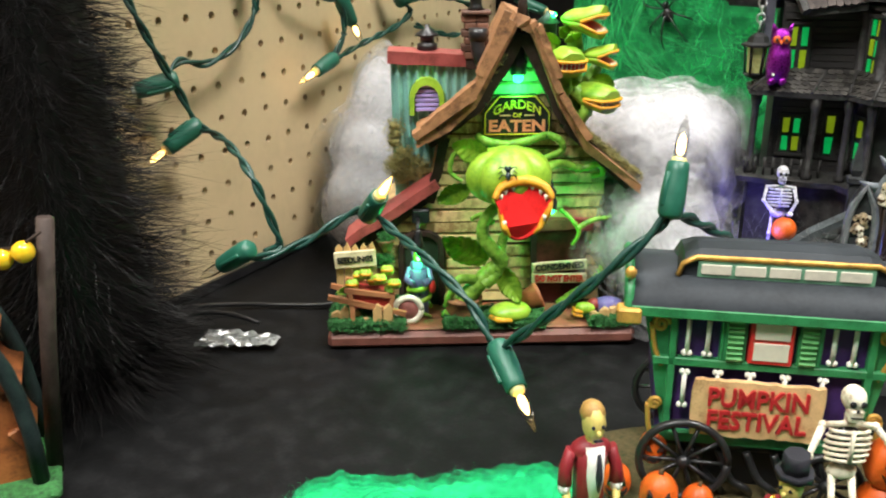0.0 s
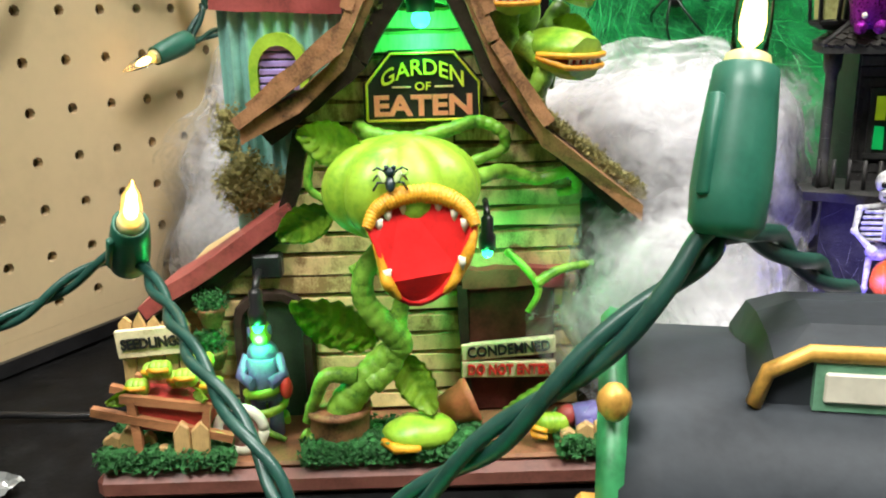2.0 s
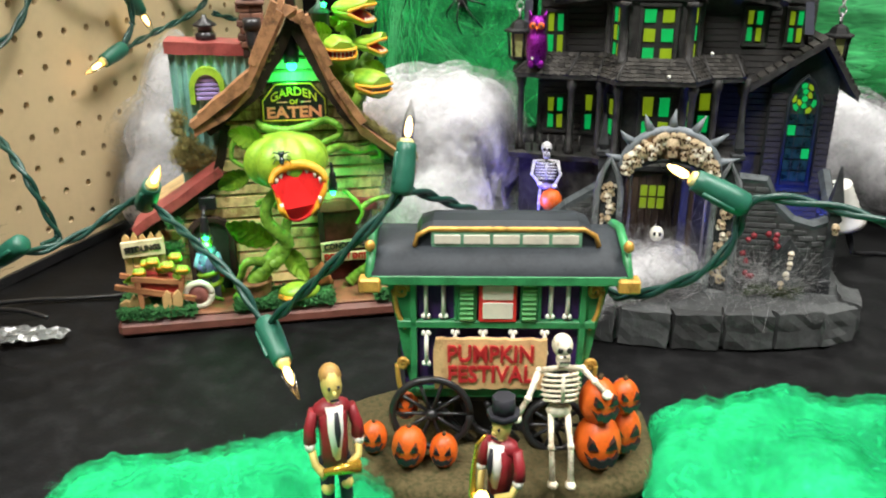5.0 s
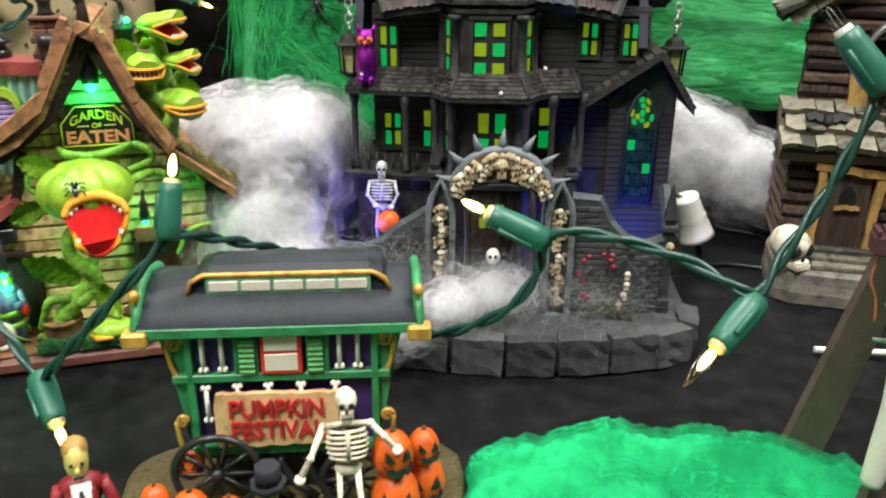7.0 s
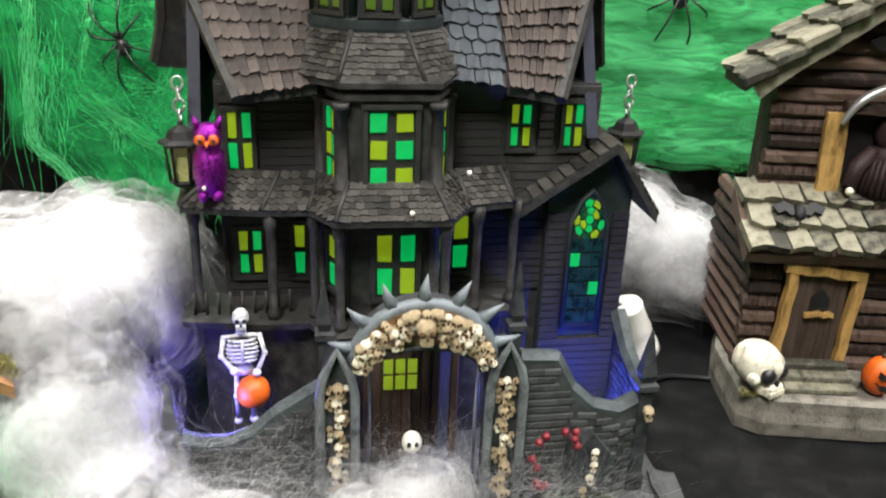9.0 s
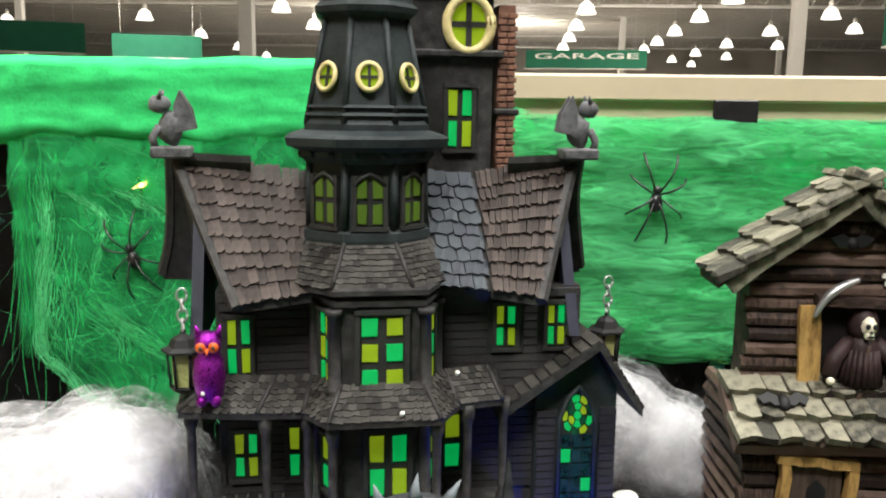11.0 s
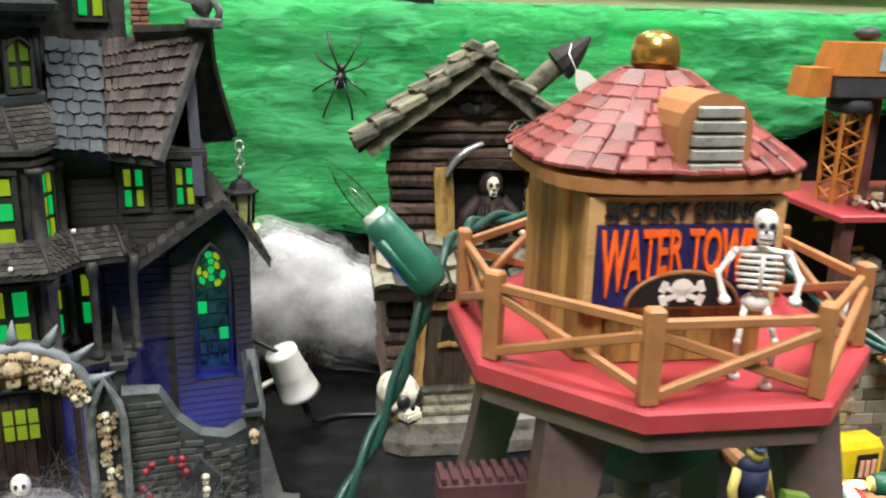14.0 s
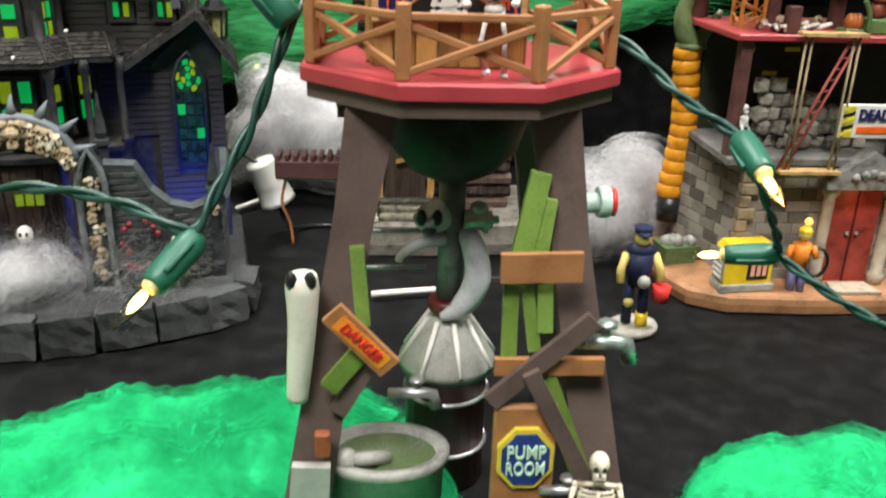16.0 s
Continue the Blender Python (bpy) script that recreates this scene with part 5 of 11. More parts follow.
# bay: half an octagon, three storeys
def bay_ring(z, grow=0.0, cx=-0.0095):
    return [(cx - 0.034 - grow, 0.066, z), (cx - 0.031 - grow, 0.055 - grow * 0.3, z), (cx - 0.0215 - grow * 0.5, 0.031 - grow, z), (cx + 0.0215 + grow * 0.5, 0.031 - grow, z), (cx + 0.031 + grow, 0.055 - grow * 0.3, z), (cx + 0.034 + grow, 0.066, z)]


bm = BM()
rings(bm, [bay_ring(0.021), bay_ring(0.218)], smooth=False)
part("bay", bm, mansion_m, mansion, "three-sided bay")
for z, g in ((0.165, 0.002), (0.213, 0.003), (0.219, 0.005)):
    bm = BM()
    rings(bm, [bay_ring(z, g * 0.4), bay_ring(z + 0.001, g), bay_ring(z + 0.0035, g), bay_ring(z + 0.0045, g * 0.5)], smooth=False)
    part("cornice", bm, mansion_m, mansion)
for x, y in ((-0.0325, 0.0295), (0.0135, 0.0295), (-0.0415, 0.053), (0.0225, 0.053)):
    for z0, z1 in ((0.169, 0.213), (0.104, 0.158)):
        bm = BM()
        lathe(bm, [(0.0045, z0), (0.0045, z0 + 0.003), (0.0034, z0 + 0.004), (0.003, z1 - 0.004), (0.0045, z1 - 0.003), (0.0045, z1)], 8, Matrix.Translation((x, y, 0)))
        part("column", bm, mansion_m, mansion)
window(mansion, 0.025, 0.040, 2, 3, pose(-0.0085, 0.0292, 0.170))
window(mansion, 0.012, 0.038, 2, 3, pose(-0.0365, 0.0415, 0.171, 0, 0, -66))
window(mansion, 0.012, 0.038, 2, 3, pose(0.0175, 0.0415, 0.171, 0, 0, 66))
window(mansion, 0.023, 0.036, 2, 2, pose(-0.0055, 0.0292, 0.112))
window(mansion, 0.011, 0.03, 1, 2, pose(-0.0365, 0.0415, 0.113, 0, 0, -66))
window(mansion, 0.011, 0.03, 1, 2, pose(0.0175, 0.0415, 0.113, 0, 0, 66))
window(mansion, 0.014, 0.031, 2, 2, pose(-0.0815, 0.0605, 0.171))
window(mansion, 0.014, 0.026, 2, 2, pose(-0.079, 0.0605, 0.113))
window(mansion, 0.008, 0.03, 1, 2, pose(-0.0535, 0.0605, 0.112))
window(mansion, 0.013, 0.024, 2, 2, pose(0.062, 0.0605, 0.182))
window(mansion, 0.012, 0.024, 2, 2, pose(0.0905, 0.0605, 0.182))
window(mansion, 0.012, 0.034, 1, 2, pose(0.033, 0.0605, 0.112))
window(mansion, 0.028, 0.036, 3, 2, pose(-0.004, 0.0292, 0.058))

# skirt roof over the porch, with ribs
def skirt(z0, z1, out0, out1, ring, material, rows_, parent, ribs=True):
    lo, hi = ring(z0, out0), ring(z1, out1)
    n = len(lo)
    bm = BM()
    t = [bm.verts.new(p) for p in lo]
    u = [bm.verts.new(p) for p in hi]
    w = [bm.verts.new((p[0], p[1], p[2] - 0.003)) for p in lo]
    for i in range(n - 1):
        bm.faces.new((t[i], t[i + 1], u[i + 1], u[i]))
        bm.faces.new((w[i], w[i + 1], t[i + 1], t[i]))
    bm.faces.new(w)
    top = part("skirt_roof", bm, mansion_m, parent, "flared skirt roof of small dark shingles")
    for i in range(n - 1):
        ln = (Vector(lo[i + 1]) - Vector(lo[i])).length
        shingle_slope(top, (lo[i], lo[i + 1], hi[i + 1], hi[i]), rows_, max(2, round(ln / 0.0042)), shingle_d, 0.0003, thick=0.0008)
    if ribs:
        for i in range(1, n - 1):
            bm = BM()
            tube(bm, [Vector(lo[i]) + Vector((0, -0.0004, 0.0004)), Vector(hi[i]) + Vector((0, -0.0004, 0.0006))], 0.0013, 6)
            part("rib", bm, mansion_m, top)
    return top


def porch_ring(z, grow):
    return [(-0.094 - grow, 0.064, z), (-0.092 - grow, 0.055 - grow, z), (-0.062 - grow * 0.5, 0.048 - grow, z), (-0.043 - grow * 0.3, 0.048 - grow, z), (-0.029 - grow * 0.4, 0.03 - grow, z), (0.012 + grow * 0.4, 0.03 - grow, z), (0.026 + grow * 0.3, 0.05 - grow, z), (0.05 + grow * 0.3, 0.055 - grow, z), (0.056 + grow * 0.3, 0.064, z)]


skirt(0.160, 0.1735, 0.018, 0.001, porch_ring, shingle_d, 6, mansion)
for x, y in ((-0.105, 0.045), (-0.067, 0.034), (-0.046, 0.034), (-0.034, 0.018), (0.018, 0.018), (0.037, 0.036), (0.058, 0.044)):
    bm = BM()
    lathe(bm, [(0.0035, 0.1), (0.0035, 0.104), (0.0022, 0.106), (0.0024, 0.148), (0.0036, 0.151), (0.004, 0.159)], 8, Matrix.Translation((x, y, 0)))
    part("porch_column", bm, mansion_m, mansion)
bm = BM()
rings(bm, [porch_ring(0.021, 0.012), porch_ring(0.095, 0.012), porch_ring(0.096, 0.02), porch_ring(0.1, 0.021), porch_ring(0.1005, 0.017)], smooth=False)
part("porch", bm, mansion_m, mansion, "charcoal porch storey")
doorwood = mat("old_door_brown", (0.055, 0.036, 0.024), 0.6, vary=0.6, scale=140, second=(0.018, 0.012, 0.009), stretch=(1, 1, 0.2), bump=0.9, dist=0.001, per_piece=0.4)
bm = BM()
box(bm, -0.0195, 0.0125, 0.0155, 0.0176, 0.021, 0.0935, bevel=0.0006)
front_door = part("front_door", bm, doorwood, mansion, "weathered brown plank door with lit panes")
for i in range(6):
    bm = BM()
    box(bm, -0.0187 + 0.0052 * i, -0.0140 + 0.0052 * i, 0.0146, 0.0157, 0.022, 0.0925, bevel=0.0004)
    part("plank", bm, doorwood, front_door)
for i in range(3):
    for j in range(2):
        bm = BM()
        box(bm, -0.0125 + 0.0062 * i, -0.0077 + 0.0062 * i, 0.0140, 0.0147, 0.0665 + 0.0095 * j, 0.0745 + 0.0095 * j)
        part("pane", bm, paney, front_door)
for x in (-0.0215, 0.0145, 0.0245):
    bm = BM()
    box(bm, x - 0.002, x + 0.002, 0.0135, 0.0178, 0.021, 0.095, bevel=0.0006)
    part("door_post", bm, doorwood, mansion)
for i in range(9):
    x = -0.107 + 0.006 * i
    bm = BM()
    tube(bm, [(x, 0.04, 0.1), (x, 0.04, 0.113)], 0.0009, 5)
    part("baluster", bm, mansion_m, mansion)

# upper roofs: concave brown shingled wings with swept gables
def wing(sign_, x_in, x_out, apex):
    f = lambda x, y, z: (x, y, z)
    bl, br = (x_out - sign_ * 0.036, 0.042, 0.213), (x_in, 0.044, 0.2175)
    tr, tl = (x_in, 0.098, 0.272), (apex, 0.098, 0.284)
    corners = (bl, br, tr, tl) if sign_ < 0 else (br, bl, tl, tr)
    bm = BM()
    loops = []
    n = 8
    for i in range(n + 1):
        u = i / n
        lo, hi = Vector(bl).lerp(Vector(br), u), Vector(tl).lerp(Vector(tr), u)
        sag = -0.006 * math.sin(math.pi * u)
        mid = lo.lerp(hi, 0.5) + Vector((0, 0, -0.003))
        hi = hi + Vector((0, 0, sag))
        backp = Vector((hi.x, 0.155, lo.z))
        loops.append([lo, mid, hi, backp, Vector((lo.x, 0.15, lo.z - 0.002)), lo - Vector((0, 0, 0.004))])
    rings(bm, loops, smooth=False)
    r = part("roof_wing", bm, mansion_m, mansion, "steep roof wing of brown shingles")
    shingle_slope(r, [Vector(c) + Vector((0, -0.0005, 0.0005)) for c in corners], 9, 8, shingle_b, 0.0008, thick=0.0016)
    # swept gable end
    bm = BM()
    ap = Vector((apex, 0.09, 0.287))
    edge = (Vector(bl) + Vector((0, -0.002, -0.001)), Vector(bl).lerp(Vector(tl), 0.33) + Vector((0, 0, -0.001)), Vector(bl).lerp(Vector(tl), 0.7) + Vector((0, 0, 0.001)), Vector(tl) + Vector((0, 0, 0.003)))
    rear = (ap, Vector((apex + sign_ * 0.003, 0.107, 0.262)), Vector((x_out + sign_ * 0.008, 0.122, 0.236)), Vector((x_out + sign_ * 0.015, 0.134, 0.213)))
    for line in (edge, rear):
        pts = spline(line, 5)
        tube(bm, pts, [0.0034] * len(pts), 6, smooth=False)
    part("bargeboard", bm, mansion_m, r)
    bm = BM()
    rings(bm, [[p, p + Vector((-sign_ * 0.042, 0, -0.002)), p + Vector((-sign_ * 0.042, 0, -0.006)), p + Vector((0, 0, -0.004))] for p in spline(rear, 5)], smooth=False)
    part("overhang", bm, mansion_m, r)
    bm = BM()
    prism(bm, [(0.05, 0.19), (0.14, 0.19), (0.14, 0.214), (0.092, 0.278)], -0.003, 0.003, pose(x_out - sign_ * 0.014, 0, 0, 0, 0, 90) @ Matrix.Diagonal((1, 1, 1, 1)))
    part("gable_wall", bm, mat("mansion_blueblack", (0.02, 0.022, 0.035), 0.5), r)
    return r


wing(-1, -0.043, -0.116, -0.117)
wing(1, 0.05, 0.112, 0.110)
slate_bl, slate_br, slate_tr, slate_tl = (0.021, 0.046, 0.219), (0.05, 0.046, 0.217), (0.05, 0.098, 0.272), (0.019, 0.098, 0.276)
bm = BM()
rings(bm, [[slate_bl, slate_br, slate_tr, slate_tl], [(x, y + 0.03, z - 0.03) for x, y, z in (slate_bl, slate_br, slate_tr, slate_tl)]], smooth=False)
valley = part("valley_roof", bm, mansion_m, mansion, "blue-grey slate valley roof")
shingle_slope(valley, (slate_bl, slate_br, slate_tr, slate_tl), 9, 4, shingle_s, 0.001, thick=0.0016)

# tower
TX, TY = -0.0135, 0.078


def oct_(r, z, sx=1.0, turn=math.pi / 8):
    return [(TX + r * math.cos(turn + k * math.tau / 8) * sx, TY + r * math.sin(turn + k * math.tau / 8), z) for k in range(8)]


def tower_ring(z, grow):
    return [(TX + (0.034 + grow) * math.cos(a), TY + (0.034 + grow) * math.sin(a), z) for a in [math.pi + math.pi / 8 + k * math.pi / 4 for k in range(-1, 5)]]


skirt(0.2225, 0.243, 0.019, 0.0, tower_ring, shingle_d, 8, mansion)
bm = BM()
rings(bm, [oct_(0.053, 0.2215), oct_(0.053, 0.2225)], smooth=False)
part("skirt_soffit", bm, mansion_m, mansion)
bm = BM()
rings(bm, [oct_(0.034, 0.235), oct_(0.036, 0.244), oct_(0.036, 0.248), oct_(0.033, 0.25), oct_(0.032, 0.285)], smooth=False)
tower = part("tower", bm, mansion_l, mansion, "eight-sided grey-green tower")
for k in range(8):
    a = math.pi / 8 + k * math.tau / 8
    bm = BM()
    tube(bm, [(TX + 0.033 * math.cos(a), TY + 0.033 * math.sin(a), 0.25), (TX + 0.0325 * math.cos(a), TY + 0.0325 * math.sin(a), 0.285)], 0.0022, 6)
    part("corner_strip", bm, mansion_l, tower)
bm = BM()
rings(bm, [oct_(0.034, 0.283), oct_(0.037, 0.286), oct_(0.037, 0.289), oct_(0.045, 0.292), oct_(0.046, 0.296), oct_(0.044, 0.2975), oct_(0.036, 0.3)], smooth=False)
part("cornice", bm, mansion_l, tower)
for k in range(8):
    a0 = math.pi / 8 + k * math.tau / 8
    for u in (0.25, 0.75):
        p = Vector((0.037 * math.cos(a0), 0.037 * math.sin(a0), 0)).lerp(Vector((0.037 * math.cos(a0 + math.tau / 8), 0.037 * math.sin(a0 + math.tau / 8), 0)), u)
        bm = BM()
        ball(bm, (TX + p.x, TY + p.y, 0.2875), 0.0022, 6)
        part("bracket", bm, mansion_l, tower)
bm = BM()
rings(bm, [oct_(0.035, 0.2985), oct_(0.0352, 0.303), oct_(0.0335, 0.305), oct_(0.022, 0.358)], smooth=False)
spire = part("tower_taper", bm, mansion_l, tower)
for k in range(8):
    a = math.pi / 8 + k * math.tau / 8
    bm = BM()
    tube(bm, [(TX + 0.0338 * math.cos(a), TY + 0.0338 * math.sin(a), 0.303), (TX + 0.0222 * math.cos(a), TY + 0.0222 * math.sin(a), 0.358)], 0.0017, 6)
    part("corner_strip", bm, mansion_l, spire)
for z, r in ((0.307, 0.0345), (0.311, 0.0335)):
    bm = BM()
    rings(bm, [oct_(r, z), oct_(r + 0.0006, z + 0.0004), oct_(r - 0.0003, z + 0.0018)], smooth=False)
    part("band", bm, mansion_l, spire)
bm = BM()
rings(bm, [oct_(0.023, 0.356), oct_(0.0275, 0.359), oct_(0.0285, 0.362), oct_(0.026, 0.3645), oct_(0.0255, 0.368)], smooth=False)
part("tower_cap", bm, mansion_l, tower)
for k in range(24):
    a = k * math.tau / 24
    bm = BM()
    tube(bm, [(TX + 0.0225 * math.cos(a), TY + 0.0225 * math.sin(a), 0.367), (TX + 0.0225 * math.cos(a), TY + 0.0225 * math.sin(a), 0.386 + (0.004 if k % 3 == 0 else 0))], 0.0008 if k % 3 else 0.0014, 5)
    part("railing_post", bm, black, tower)
for z in (0.373, 0.384):
    bm = BM()
    tube(bm, [(TX + 0.0225 * math.cos(k * math.tau / 24), TY + 0.0225 * math.sin(k * math.tau / 24), z) for k in range(25)], 0.0009, 5)
    part("railing_bar", bm, black, tower)


def oculus(parent, m, r, pane, rim_m=goldtrim):
    bm = BM()
    tube(bm, [m @ Vector((r * 0.85 * math.cos(k * math.tau / 20), -0.001, r * math.sin(k * math.tau / 20))) for k in range(22)], r * 0.2, 6)
    o = part("round_window", bm, rim_m, parent, "round window with a pale gold rim")
    bm = BM()
    prism(bm, [(r * 0.8 * math.cos(k * math.tau / 16), r * 0.94 * math.sin(k * math.tau / 16)) for k in range(16)], 0.0002, 0.0012, m)
    part("pane", bm, pane, o)
    bm = BM()
    box(bm, -r * 0.11, r * 0.11, -0.0008, 0.0, -r * 0.9, r * 0.9, m)
    box(bm, -r * 0.8, r * 0.8, -0.0008, 0.0, -r * 0.11, r * 0.11, m)
    part("bar", bm, winframe, o)
    return o


for k in range(-1, 2):
    a = -90 + 45 * k
    rr = 0.0315 * math.cos(math.pi / 8)
    oculus(spire, pose(TX + rr * math.cos(math.radians(a)) * 0.985, TY + rr * math.sin(math.radians(a)) * 0.985, 0.3265, -12, 0, a + 90), 0.0068, paney)
for k in range(-1, 2):
    a = -90 + 45 * k
    rr = 0.0342 * math.cos(math.pi / 8)
    window(tower, 0.016, 0.026, 2, 2, pose(TX + rr * math.cos(math.radians(a)), TY + rr * math.sin(math.radians(a)), 0.2515, 0, 0, a + 90), True)

# the square tower behind
bm = BM()
box(bm, 0.008, 0.064, 0.12, 0.165, 0.2, 0.41)
tall = part("square_tower", bm, mansion_m, mansion, "tall square charcoal tower")
for z in (0.341, 0.378):
    bm = BM()
    box(bm, 0.004, 0.07, 0.115, 0.17, z, z + 0.0045, bevel=0.001)
    part("cornice", bm, mansion_m, tall)
bm = BM()
prism(bm, [(0.014, 0.3825), (0.06, 0.3825), (0.056, 0.412), (0.037, 0.424), (0.018, 0.412)], 0.113, 0.12)
part("dormer", bm, mansion_m, tall)
oculus(tall, pose(0.049, 0.1185, 0.36), 0.0155, paney)
oculus(tall, pose(0.0375, 0.112, 0.394), 0.009, paneg, winframe)
window(tall, 0.017, 0.036, 2, 2, pose(0.0445, 0.1185, 0.288))
bm = BM()
part_rows = 0
chim_m = []
chimney = thing_chim = part("chimney", (lambda b: (box(b, 0.0675, 0.0775, 0.121, 0.139, 0.24, 0.372), b)[1])(bm), brickm, mansion, "slim brick chimney")
bk = mesh_of((lambda b: (box(b, -0.0026, 0.0026, -0.0012, 0.0012, -0.0014, 0.0014, bevel=0.0003), b)[1])(BM()), brickm, "brick")
for j in range(30):
    for i in range(2):
        o = new("brick", bk)
        o.parent = chimney
        o.matrix_local = pose(0.0695 + 0.0055 * i + (0.001 if j % 2 else 0), 0.1204, 0.2585 + 0.0037 * j, 0, jitter(2), 0)
bm = BM()
box(bm, 0.0655, 0.0805, 0.118, 0.142, 0.308, 0.312, bevel=0.001)
part("chimney_band", bm, mansion_m, chimney)

# right-hand gabled annex with tall stained window
bm = BM()
prism(bm, [(0.079, 0.021), (0.126, 0.021), (0.126, 0.158), (0.110, 0.181), (0.079, 0.153)], 0.056, 0.14)
annex2 = part("side_annex", bm, mansion_l, mansion, "gabled annex lit blue from below")
clad(annex2, 0.0795, 0.1255, 0.03, 0.148, 0.0555, 0.0045, skip=((0.091, 0.116, 0.07, 0.16),))
for a, b, sgn in (((0.056, 0.15), (0.111, 0.188), -1), ((0.111, 0.188), (0.137, 0.149), 1)):
    bm = BM()
    prism(bm, [a, b, (b[0], b[1] - 0.005), (a[0], a[1] - 0.005)], 0.044, 0.14)
    s_ = part("annex_roof", bm, mansion_m, annex2, "dark ribbed annex roof")
    A, Bv = Vector((a[0], 0.044, a[1])), Vector((b[0], 0.044, b[1]))
    for k in range(10):
        p, q = A.lerp(Bv, (k + 0.2) / 10), A.lerp(Bv, (k + 1) / 10)
        bm = BM()
        box(bm, 0, (q - p).length, 0, 0.096, 0, 0.0016, Matrix.Translation(p) @ pose(0, 0, 0, 0, -math.degrees(math.atan2(q.z - p.z, q.x - p.x)) + 6, 0))
        part("roof_course", bm, shingle_d, s_)
bm = BM()
prism(bm, [(0.0905, 0.078), (0.1165, 0.078), (0.1165, 0.142), (0.1035, 0.159), (0.0905, 0.142)], 0.0535, 0.0565)
leadgreen = mat("pane_unlit_green", (0.008, 0.07, 0.03), 0.15, vary=0.5, scale=200)
stained = part("stained_window", bm, winframe, annex2, "tall arched stained-glass window, green above, dark blue below")
random.seed(5)
RX, RZ = 0.1035, 0.1435
for ring_i, (r0, r1, count) in enumerate(((0.0, 0.0026, 1), (0.0034, 0.0068, 6), (0.0076, 0.0112, 9))):
    for k in range(count):
        bm = BM()
        if count == 1:
            poly = [(RX + r1 * math.cos(q * math.tau / 8), RZ + r1 * math.sin(q * math.tau / 8)) for q in range(8)]
        else:
            a0, a1 = (k + 0.1) * math.tau / count, (k + 0.9) * math.tau / count
            am = (a0 + a1) / 2
            poly = [(RX + r * math.cos(q), RZ + r * math.sin(q) * 1.08) for r, q in ((r0, a0), (r0, a1), (r1 * 0.93, a1), (r1, am), (r1 * 0.93, a0))]
            poly.reverse()
        prism(bm, poly, 0.0526, 0.0535)
        part("pane", bm, (paneg, paney, leadgreen)[(k * 2 + ring_i) % 3], stained)
bluepane = mat("pane_dark_teal", (0.006, 0.028, 0.034), 0.12, vary=0.7, scale=200)
for j in range(6):
    for i in range(3):
        bm = BM()
        box(bm, 0.0925 + 0.0076 * i, 0.0925 + 0.0076 * i + 0.0065, 0.0524, 0.0535, 0.081 + 0.0088 * j, 0.081 + 0.0088 * j + 0.0074)
        part("pane", bm, paneg if (i, j) in ((0, 4), (2, 2)) else bluepane, stained)
bm = BM()
tube(bm, [(0.0905, 0.053, 0.078), (0.0905, 0.053, 0.142), (0.0965, 0.053, 0.154), (0.1035, 0.053, 0.16), (0.1105, 0.053, 0.154), (0.1165, 0.053, 0.142), (0.1165, 0.053, 0.078)], 0.0018, 6)
part("window_frame", bm, mansion_l, stained)
stained.matrix_local = Matrix.Translation((0.1025, 0, 0)) @ Matrix.Diagonal((0.8, 1, 1, 1)) @ Matrix.Translation((-0.1035, 0, 0))

# forecourt wall, gate pillars and the arch of skulls
def wall_run(pts, tops, y_thick=0.008):
    bm = BM()
    loops = []
    for (x, y), t in zip(pts, tops):
        loops.append([(x, y, 0.02), (x, y, t), (x, y + y_thick, t), (x, y + y_thick, 0.02)])
    rings(bm, loops, smooth=False)
    w = part("forecourt_wall", bm, stone, mansion, "low brick-faced forecourt wall")
    bm = BM()
    tube(bm, [(x, y + y_thick / 2, t + 0.001) for (x, y), t in zip(pts, tops)], 0.0048, 6, smooth=False)
    part("coping", bm, mat("coping_grey", (0.060, 0.070, 0.074), 0.6, vary=0.4, scale=120), w)
    brick_m = mesh_of((lambda b: (box(b, -0.0048, 0.0048, -0.0008, 0.0012, -0.0017, 0.0017, bevel=0.0004), b)[1])(BM()), stone, "brick")
    for (p, q, ta, tb) in zip(pts, pts[1:], tops, tops[1:]):
        ln = math.hypot(q[0] - p[0], q[1] - p[1])
        ang = math.degrees(math.atan2(q[1] - p[1], q[0] - p[0]))
        nb = max(1, round(ln / 0.0105))
        for r in range(int((max(ta, tb) - 0.022) / 0.0042)):
            z = 0.0245 + 0.0042 * r
            for k in range(nb):
                u = (k + 0.5 + (0.3 if r % 2 else 0)) / nb
                if u < 1 and z < ta + (tb - ta) * u - 0.004:
                    o = new("brick", brick_m)
                    o.parent = w
                    o.matrix_local = pose(p[0] + (q[0] - p[0]) * u, p[1] + (q[1] - p[1]) * u, z, 0, jitter(1.5), ang) @ Matrix.Diagonal((random.uniform(0.85, 1.02), 1, 1, 1))
    return w


wall_run([(-0.113, -0.012), (-0.1, -0.018), (-0.088, -0.021), (-0.076, -0.023), (-0.064, -0.023), (-0.038, -0.023)], [0.058, 0.058, 0.060, 0.066, 0.077, 0.094])
wall_run([(0.049, -0.024), (0.066, -0.024), (0.074, -0.024), (0.086, -0.025), (0.1, -0.024), (0.112, -0.02)], [0.101, 0.1, 0.084, 0.073, 0.069, 0.072])
wall_run([(0.118, -0.016), (0.121, 0.0), (0.122, 0.02), (0.122, 0.04)], [0.072, 0.072, 0.076, 0.09])


